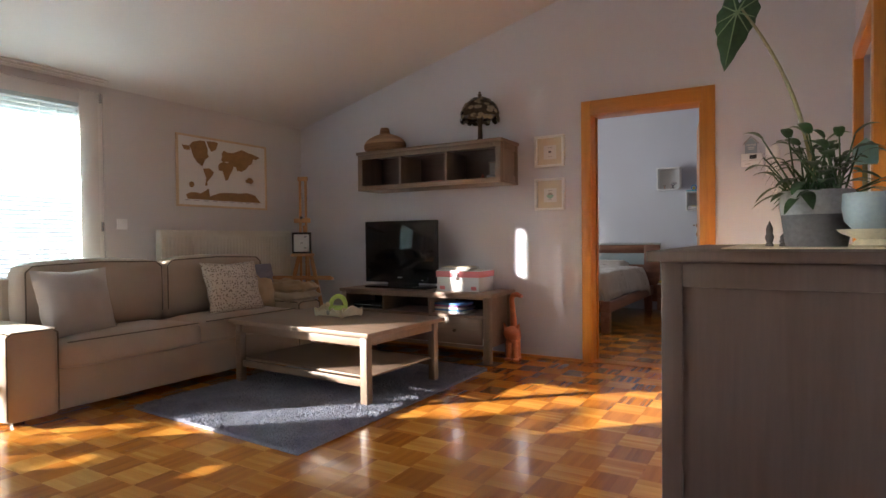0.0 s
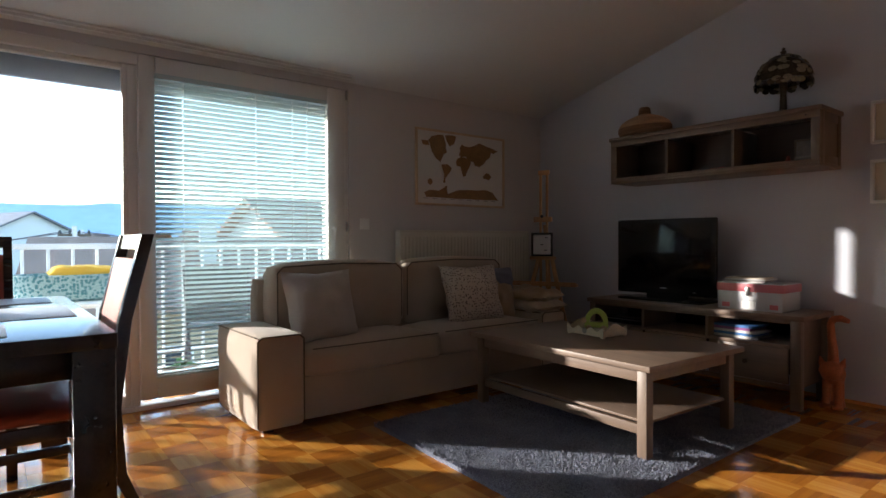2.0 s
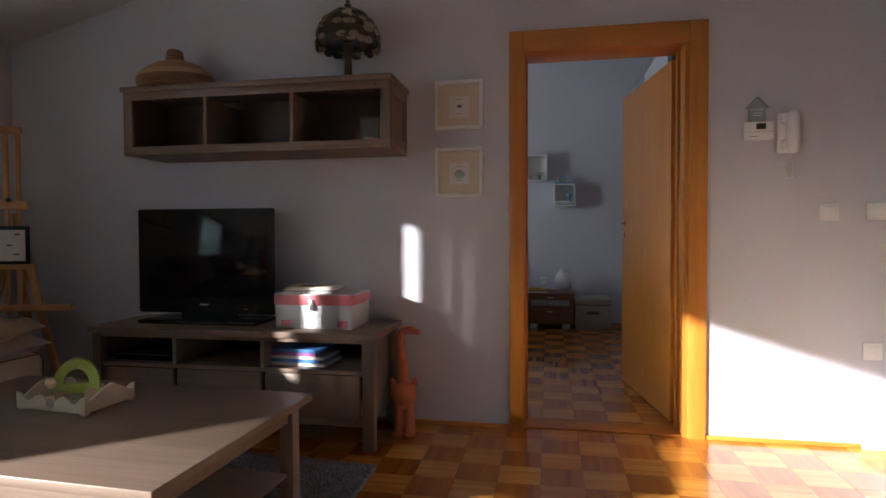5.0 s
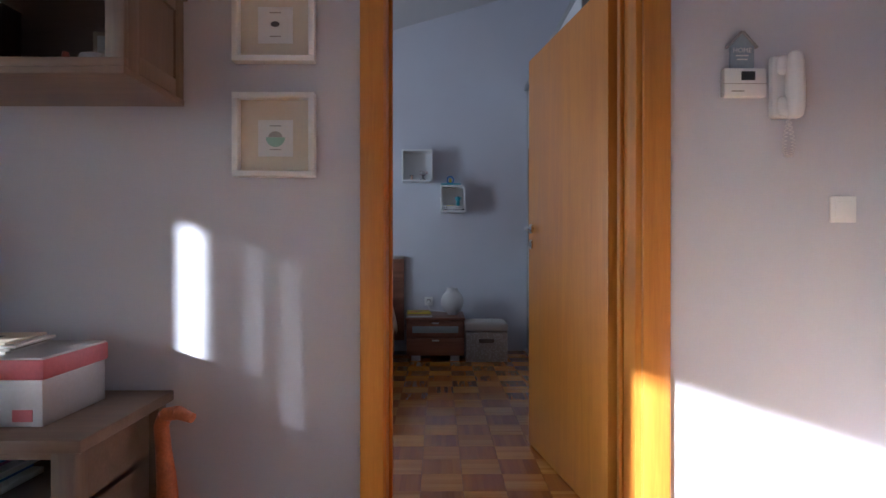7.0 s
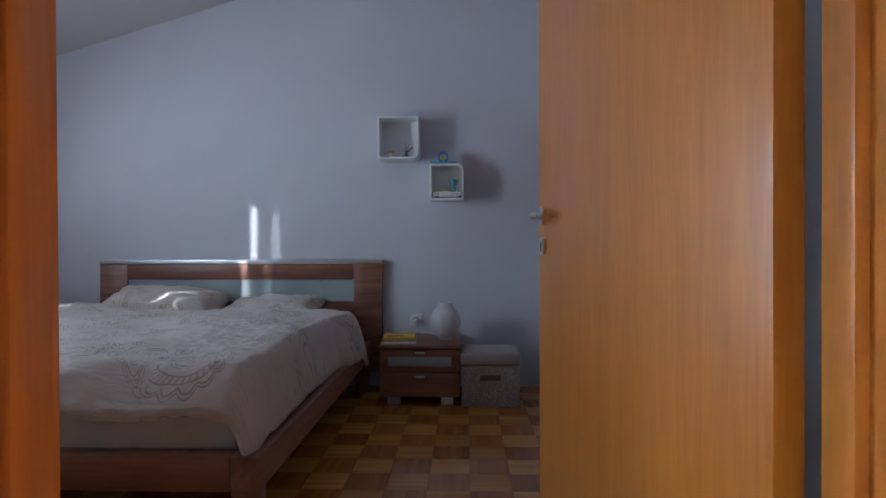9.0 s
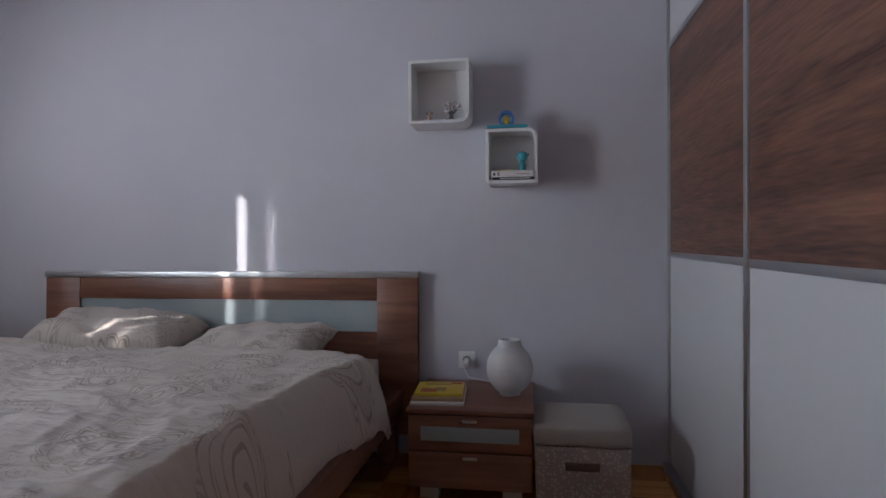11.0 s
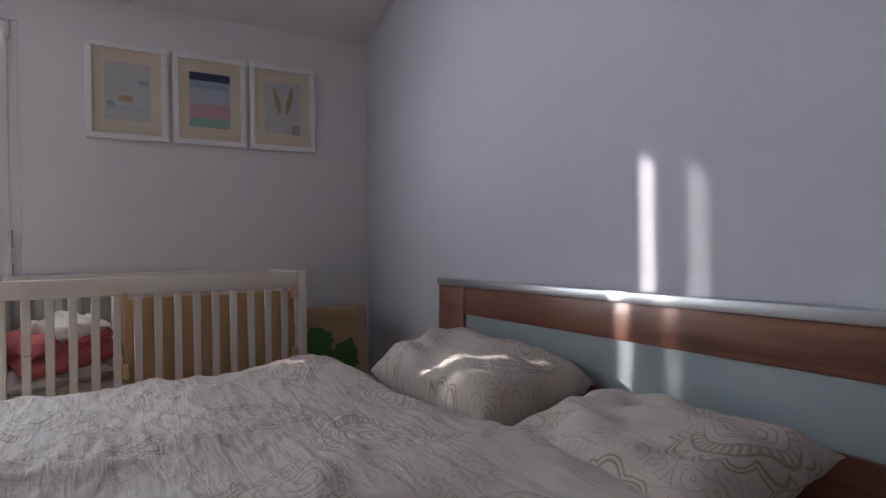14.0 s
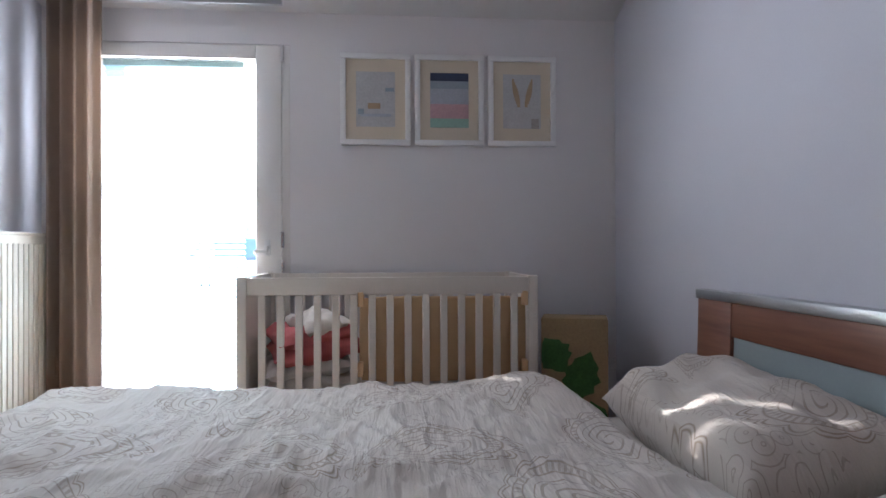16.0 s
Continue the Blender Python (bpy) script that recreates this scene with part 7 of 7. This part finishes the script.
bm.faces.new(vs)
structure("ground", bm, M_GROUND, "flat winter ground with faded grass and lanes", "ground")
bm = bm_new()
box(bm, (-6.15, -3.4, -0.22), (XW - TH - 0.002, YB + 0.2, -0.06), 0.004)
structure("balcony_floor", bm, M_CONC, "tiled concrete balcony floor outside the doors", "balcony")
bm = bm_new()
box(bm, (-5.4, -3.4, GZ), (XR + 0.4, YB + 0.2, -0.252))
structure("storey_below", bm, M_RENDER, "rendered storeys of the house below the flat", "wall")
rl = thing("balcony_railing", (-6.08, 2.5, -0.06), label="white painted metal balcony railing with upright bars", category="railing")
boxpart("top_rail", (-0.03, -5.8, 1.03), (0.03, 6.0, 1.075), M_WHITE, rl, 0.006)
boxpart("lower_rail", (-0.015, -5.8, 0.12), (0.015, 6.0, 0.15), M_WHITE, rl, 0.003)
bm = bm_new()
box(bm, (-0.011, -0.011, 0.0), (0.011, 0.011, 1.03), 0.002, 1)
bar = part("bar", bm, M_WHITE, rl)
bar.location = (0, -5.75, 0)
for i in range(1, 72):
    b2 = new("bar", bar.data)
    b2.parent, b2.location = rl, (0, -5.75 + i * 0.163, 0)
# balcony furniture
gt = thing("balcony_table", (-5.4, 0.75, -0.06), label="white balcony side table under the carrycot", category="table")
boxpart("top", (-0.4, -0.5, 0.66), (0.4, 0.45, 0.69), M_WHITE, gt, 0.005)
for x in (-0.35, 0.35):
    for y in (-0.45, 0.4):
        boxpart("leg", (x - 0.02, y - 0.02, 0), (x + 0.02, y + 0.02, 0.66), M_WHITE, gt, 0.003)
bc = thing("carrycot", (-5.4, 0.76, 0.632), label="teal checked carrycot with a yellow padded lining, on the balcony table", category="carrycot")
bm = bm_new()
lathe(bm, [(0.9, 0.0), (1.0, 0.02), (1.08, 0.2), (1.05, 0.21), (0.98, 0.19), (0.9, 0.05), (0.0, 0.045)], (0, 0, 0), 40, (0.2, 0.33, 0.85))
part("basket", bm, M_CHECK, bc)
bm = bm_new()
cushion(bm, (0.30, 0.42, 0.1), (0, 0.06, 0.18), (0, 0, 0), 0.3, 0.02, 2)
part("padding", bm, M_YPAD, bc, "yellow padded lining", 80)
gc = thing("garden_chair", (-5.45, 1.75, -0.06), 70, "dark folding garden chair with woven seat and back, on the balcony", "chair")
M_MESH = speckled("woven_dark_mesh", (0.12, 0.13, 0.13), (0.2, 0.21, 0.21), 120, 0.3)
boxpart("seat", (-0.22, -0.2, 0.42), (0.22, 0.22, 0.44), M_MESH, gc, 0.005)
boxpart("backrest", (-0.22, -0.26, 0.48), (0.22, -0.235, 0.88), M_MESH, gc, 0.005)
for s in (-1, 1):
    for p_, q_ in (((s * 0.23, -0.25, 0.9), (s * 0.23, 0.25, 0.0)), ((s * 0.24, 0.2, 0.43), (s * 0.24, -0.25, 0.0))):
        bm = bm_new()
        tube(bm, p_, q_, 0.011)
        part("tube_leg", bm, M_POTD, gc)
pg = thing("potted_plant", (-5.0, 1.35, -0.06), label="small leafy plant in a pot on the balcony floor", category="plant")
bm = bm_new()
lathe(bm, [(0.09, 0), (0.12, 0.2), (0.11, 0.2), (0.0, 0.18)], (0, 0, 0), 20)
part("pot", bm, M_ROOFR, pg)
rng = random.Random(8)
for i in range(22):
    a = rng.uniform(0, 6.28)
    bm = bm_new()
    leaf_mesh(bm, rng.uniform(0.12, 0.2), 0.05, (0, 0, 0.2), (math.cos(a), math.sin(a), rng.uniform(0.4, 1.6)), 0.5)
    part("leaf", bm, M_PLEAF, pg, "", 80)


def house(at, turn, w, d, h, rise, wall_m, roof_m, label, floors=2, cols=4, flue=True):
    """A house of w by d with its gable towards -y before the turn, standing on the ground."""
    ob = thing("house", (*at, GZ), turn, label, "house")
    bm = bm_new()
    slab(bm, [(-w / 2, 0), (w / 2, 0), (w / 2, h), (0, h + rise), (-w / 2, h)], -d / 2, d / 2)
    part("wall", bm, wall_m, ob)
    for s in (-1, 1):
        bm = bm_new()
        k = rise / (w / 2)
        o_ = 0.7
        slab(bm, [(0, h + rise + 0.02), (s * (w / 2 + o_), h - k * o_ + 0.02), (s * (w / 2 + o_), h - k * o_ + 0.25), (0, h + rise + 0.25)], -d / 2 - o_, d / 2 + o_)
        part("roof", bm, roof_m, ob)
    if flue:
        boxpart("chimney", (w * 0.15, d * 0.1, h + rise * 0.5), (w * 0.15 + 0.7, d * 0.1 + 0.7, h + rise + 0.9), M_RENDER, ob, 0.02)
    for f in range(floors):
        z = 1.0 + f * 2.8
        for c in range(cols):
            x = -w / 2 + (c + 0.5) * w / cols
            wi = boxpart("window", (x - 0.6, -d / 2 - 0.08, z), (x + 0.6, -d / 2 + 0.02, z + 1.35), M_WHITE, ob, 0.02)
            boxpart("pane", (x - 0.5, -d / 2 - 0.1, z + 0.1), (x + 0.5, -d / 2 - 0.07, z + 1.25), M_DARKG, wi, 0)
        for c in range(3):
            y = -d / 2 + (c + 0.5) * d / 3
            for s in (-1, 1):
                wi = boxpart("window", (s * w / 2 - 0.02, y - 0.6, z), (s * w / 2 + s * 0.08, y + 0.6, z + 1.35), M_WHITE, ob, 0.02)
                boxpart("pane", (s * w / 2 + s * 0.07, y - 0.5, z + 0.1), (s * w / 2 + s * 0.1, y + 0.5, z + 1.25), M_DARKG, wi, 0)
    return ob


house((-95, 1.9), -68, 12, 14, 7.2, 3.0, M_RENDER, M_ROOFG, "large white house with a grey gabled roof across the street", 2, 4, False)
house((-30, 7.2), -12, 8, 10, 4.2, 2.4, M_RENDER2, M_ROOFR, "low ochre house with a weathered clay tile roof nearby", 1, 3)
house((-34, 19), 10, 12, 14, 5.2, 3.6, M_RENDER, M_ROOFR, "broad neighbouring house with a clay tile roof", 2, 4)
house((-95, -16), 40, 12, 14, 5.4, 3.2, M_RENDER, M_ROOFG, "pale house with a grey roof farther off", 2, 4)
house((-110, 34), -30, 14, 12, 5.2, 3.2, M_RENDER2, M_ROOFR, "ochre house with a clay roof farther off", 2, 4)
house((-130, 12), 10, 16, 12, 5.0, 3.0, M_RENDER, M_ROOFR, "white house with a reddish roof farther off", 2, 5)
house((-60, 40), 20, 12, 12, 5.0, 3.2, M_RENDER, M_ROOFG, "white house with a grey roof beyond the gardens", 2, 4)

pole = thing("utility_pole", (-34, 3.6, GZ), label="concrete utility pole carrying a tangle of cables", category="utility pole")
bm = bm_new()
tube(bm, (0, 0, 0), (0, 0, 7.4), 0.16, 0.11, 10)
part("post", bm, M_RENDER, pole)
boxpart("cross_arm", (-0.05, -0.7, 6.9), (0.05, 0.7, 7.02), M_BARK, pole, 0.01)
for y in (-0.6, -0.2, 0.2, 0.6):
    bm = bm_new()
    lathe(bm, [(0.05, 0), (0.07, 0.08), (0.05, 0.16), (0.0, 0.2)], (0, y, 7.02), 10)
    part("insulator", bm, M_DARKG, pole)
for y, dy in ((-0.6, -22), (-0.2, -26), (0.3, 24), (0.6, 28)):
    bm = bm_new()
    prev = None
    for i in range(15):
        t = i / 14
        p_ = Vector((-4 * t, y + dy * t, 7.1 - 1.6 * math.sin(math.pi * t) + 0.6 * t))
        if prev:
            tube(bm, prev, p_, 0.025, seg=5)
        prev = p_
    part("cable", bm, M_POTD, pole)


def bare_tree(at, h, seed):
    rng = random.Random(seed)
    ob = thing("bare_tree", (*at, GZ), label="leafless winter tree with a fan of thin branches", category="tree")
    bm = bm_new()
    tube(bm, (0, 0, 0), (0.1, 0, h * 0.35), h * 0.022, h * 0.015, 8)
    part("trunk", bm, M_BARK, ob)
    bm = bm_new()

    def grow(p, d, l, r, k):
        q = p + d * l
        tube(bm, p, q, r, r * 0.65, 5)
        if k:
            for _ in range(3 if k > 1 else 4):
                e = (d + Vector((rng.uniform(-0.6, 0.6), rng.uniform(-0.6, 0.6), rng.uniform(-0.1, 0.4)))).normalized()
                grow(q, e, l * rng.uniform(0.6, 0.8), r * 0.6, k - 1)
    for _ in range(4):
        grow(Vector((0.1, 0, h * 0.33)), Vector((rng.uniform(-0.5, 0.5), rng.uniform(-0.5, 0.5), 1)).normalized(), h * 0.22, h * 0.01, 3)
    part("crown", bm, M_BARK, ob)


for k, (x, y, h) in enumerate(((-60, 17, 8.5), (-70, 24, 9.5), (-82, 10, 9), (-48, 28, 8), (-90, -4, 9))):
    bare_tree((x, y), h, 20 + k)
car = thing("parked_car", (-40, 6.6, GZ), 80, "pale parked car in the lane below", "car")
bm = bm_new()
slab(bm, [(-2.1, 0.35), (2.1, 0.35), (2.15, 0.8), (1.3, 0.95), (0.7, 1.42), (-0.9, 1.45), (-1.7, 0.98), (-2.1, 0.9)], -0.85, 0.85)
part("body", bm, M_WHITE, car)
for x in (-1.3, 1.3):
    for y in (-0.8, 0.8):
        bm = bm_new()
        tube(bm, (x, y - 0.1, 0.32), (x, y + 0.1, 0.32), 0.32, seg=18)
        part("wheel", bm, M_BLACK, car)
bm = bm_new()
slab(bm, [(-0.85, 1.0), (0.75, 1.0), (0.6, 1.38), (-0.8, 1.4)], -0.86, 0.86)
part("side_glass", bm, M_DARKG, car)
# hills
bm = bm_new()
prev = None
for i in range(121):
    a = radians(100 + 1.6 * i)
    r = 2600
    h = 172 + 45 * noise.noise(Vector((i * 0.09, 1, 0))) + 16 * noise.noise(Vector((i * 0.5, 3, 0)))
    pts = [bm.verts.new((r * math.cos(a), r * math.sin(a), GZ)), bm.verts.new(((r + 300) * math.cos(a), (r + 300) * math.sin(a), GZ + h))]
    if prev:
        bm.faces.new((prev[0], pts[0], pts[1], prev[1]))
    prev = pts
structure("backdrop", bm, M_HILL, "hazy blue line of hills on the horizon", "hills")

# ---- parquet ----
def parquet(name, along, island):
    """Oak squares made of narrow strips; along: the strips' axis."""
    m = bpy.data.materials.new(name)
    m.use_nodes = True
    n, l = m.node_tree.nodes, m.node_tree.links
    b = n["Principled BSDF"]
    tc, sp_ = n.new("ShaderNodeTexCoord"), n.new("ShaderNodeSeparateXYZ")
    l.new(tc.outputs["Object"], sp_.inputs[0])
    src = n.new("ShaderNodeNewGeometry").outputs["Random Per Island"] if island else n.new("ShaderNodeObjectInfo").outputs["Random"]
    div = n.new("ShaderNodeMath")
    div.operation, div.inputs[1].default_value = "MULTIPLY", 1 / (SQ / 7)
    l.new(sp_.outputs[1 - along], div.inputs[0])
    ad = n.new("ShaderNodeMath")
    ad.operation, ad.inputs[1].default_value = "ADD", 0.5 if not island else 0.0
    l.new(div.outputs[0], ad.inputs[0])
    fl, fr = n.new("ShaderNodeMath"), n.new("ShaderNodeMath")
    fl.operation, fr.operation = "FLOOR", "FRACT"
    l.new(ad.outputs[0], fl.inputs[0])
    l.new(ad.outputs[0], fr.inputs[0])
    cb = n.new("ShaderNodeCombineXYZ")
    l.new(fl.outputs[0], cb.inputs[0])
    l.new(src, cb.inputs[1])
    wn_ = n.new("ShaderNodeTexWhiteNoise")
    l.new(cb.outputs[0], wn_.inputs["Vector"])
    mp = n.new("ShaderNodeMapping")
    sc = [26.0, 26.0, 26.0]
    sc[along] = 2.0
    mp.inputs["Scale"].default_value = sc
    l.new(tc.outputs["Object"], mp.inputs[0])
    of = n.new("ShaderNodeVectorMath")
    of.operation = "ADD"
    l.new(mp.outputs[0], of.inputs[0])
    sh = n.new("ShaderNodeVectorMath")
    sh.operation = "SCALE"
    sh.inputs["Scale"].default_value = 40.0
    l.new(wn_.outputs["Color"], sh.inputs[0])
    l.new(sh.outputs[0], of.inputs[1])
    gr = n.new("ShaderNodeTexNoise")
    gr.inputs["Scale"].default_value, gr.inputs["Detail"].default_value, gr.inputs["Distortion"].default_value = 1.6, 4.0, 0.6
    l.new(of.outputs[0], gr.inputs["Vector"])
    # sheen offset by direction + square tone + strip tone + grain
    acc = None
    for sock, k in ((src, 0.2), (wn_.outputs["Value"], 0.24), (gr.outputs["Fac"], 0.34)):
        mu = n.new("ShaderNodeMath")
        mu.operation, mu.inputs[1].default_value = "MULTIPLY_ADD", k
        l.new(sock, mu.inputs[0])
        if acc is not None:
            l.new(acc, mu.inputs[2])
        else:
            # strips along x start lighter: the grain's sheen is painted into the tone
            mu.inputs[2].default_value = 0.0 if along else 0.37
        acc = mu.outputs[0]
    rg = n.new("ShaderNodeMapRange")
    rg.inputs[1].default_value, rg.inputs[2].default_value = 0.16, 1.06
    l.new(acc, rg.inputs[0])
    ramp = n.new("ShaderNodeValToRGB")
    ramp.color_ramp.elements[0].color = (0.29, 0.088, 0.012, 1)
    ramp.color_ramp.elements[1].color = (0.74, 0.38, 0.08, 1)
    e = ramp.color_ramp.elements.new(0.5)
    e.color = (0.52, 0.19, 0.025, 1)
    l.new(rg.outputs[0], ramp.inputs[0])
    l.new(ramp.outputs[0], b.inputs["Base Color"])
    rr = n.new("ShaderNodeMapRange")
    rr.inputs[3].default_value, rr.inputs[4].default_value = 0.15, 0.27
    l.new(gr.outputs["Fac"], rr.inputs[0])
    l.new(rr.outputs[0], b.inputs["Roughness"])
    b.inputs["Coat Weight"].default_value, b.inputs["Coat Roughness"].default_value = 0.4, 0.08
    pp = n.new("ShaderNodeMath")
    pp.operation, pp.inputs[1].default_value = "PINGPONG", 0.5
    l.new(fr.outputs[0], pp.inputs[0])
    jt = n.new("ShaderNodeMapRange")
    jt.inputs[2].default_value = 0.05
    l.new(pp.outputs[0], jt.inputs[0])
    bp = n.new("ShaderNodeBump")
    bp.inputs["Strength"].default_value, bp.inputs["Distance"].default_value = 0.25, 0.0006
    l.new(jt.outputs[0], bp.inputs["Height"])
    l.new(bp.outputs[0], b.inputs["Normal"])
    return m


SQ = 0.181
PM = [[parquet("oak_squares_%s%s" % (d, s), k, isl) for k, d in ((0, "a"), (1, "b"))] for isl, s in ((False, ""), (True, "_far"))]
shared = []
for k in (0, 1):
    bm = bm_new()
    box(bm, (-SQ / 2 + 0.0005, -SQ / 2 + 0.0005, -0.0118), (SQ / 2 - 0.0005, SQ / 2 - 0.0005, 0.0))
    me = bpy.data.meshes.new("parquet_square")
    bm.to_mesh(me)
    bm.free()
    me.materials.append(PM[0][k])
    shared.append(me)
lists = [([], []), ([], [])]
near = 0
i = 0
while YS + i * SQ < YB + 0.02:
    y = YS + (i + 0.5) * SQ
    j = 0
    while -4.9 + j * SQ < XR + 0.1:
        x = -4.9 + (j + 0.5) * SQ
        k = (i + j) % 2
        close = (-4.5 < x < -1.9 and 0.85 < y < 2.1 and near < 300) or (-2.0 < x < -0.35 and 1.5 < y < 4.5 and near < 300)
        if close:
            near += 1
            ob = new("parquet_square", shared[k])
            ob.parent, ob.location = floor, (x, y, 0)
        else:
            h = SQ / 2 - 0.0006
            vs, fs = lists[k]
            o_ = len(vs)
            vs += [(x - h, y - h, 0), (x + h, y - h, 0), (x + h, y + h, 0), (x - h, y + h, 0), (x - h, y - h, -0.0118), (x + h, y - h, -0.0118), (x + h, y + h, -0.0118), (x - h, y + h, -0.0118)]
            fs += [(o_, o_ + 1, o_ + 2, o_ + 3), (o_, o_ + 4, o_ + 5, o_ + 1), (o_ + 1, o_ + 5, o_ + 6, o_ + 2), (o_ + 2, o_ + 6, o_ + 7, o_ + 3), (o_ + 3, o_ + 7, o_ + 4, o_)]
        j += 1
    i += 1
for k in (0, 1):
    me = bpy.data.meshes.new("parquet_squares")
    me.from_pydata(lists[k][0], [], lists[k][1])
    me.materials.append(PM[1][k])
    ob = new("parquet_squares", me)
    ob.parent = floor
    ob["kind"] = "stuff"
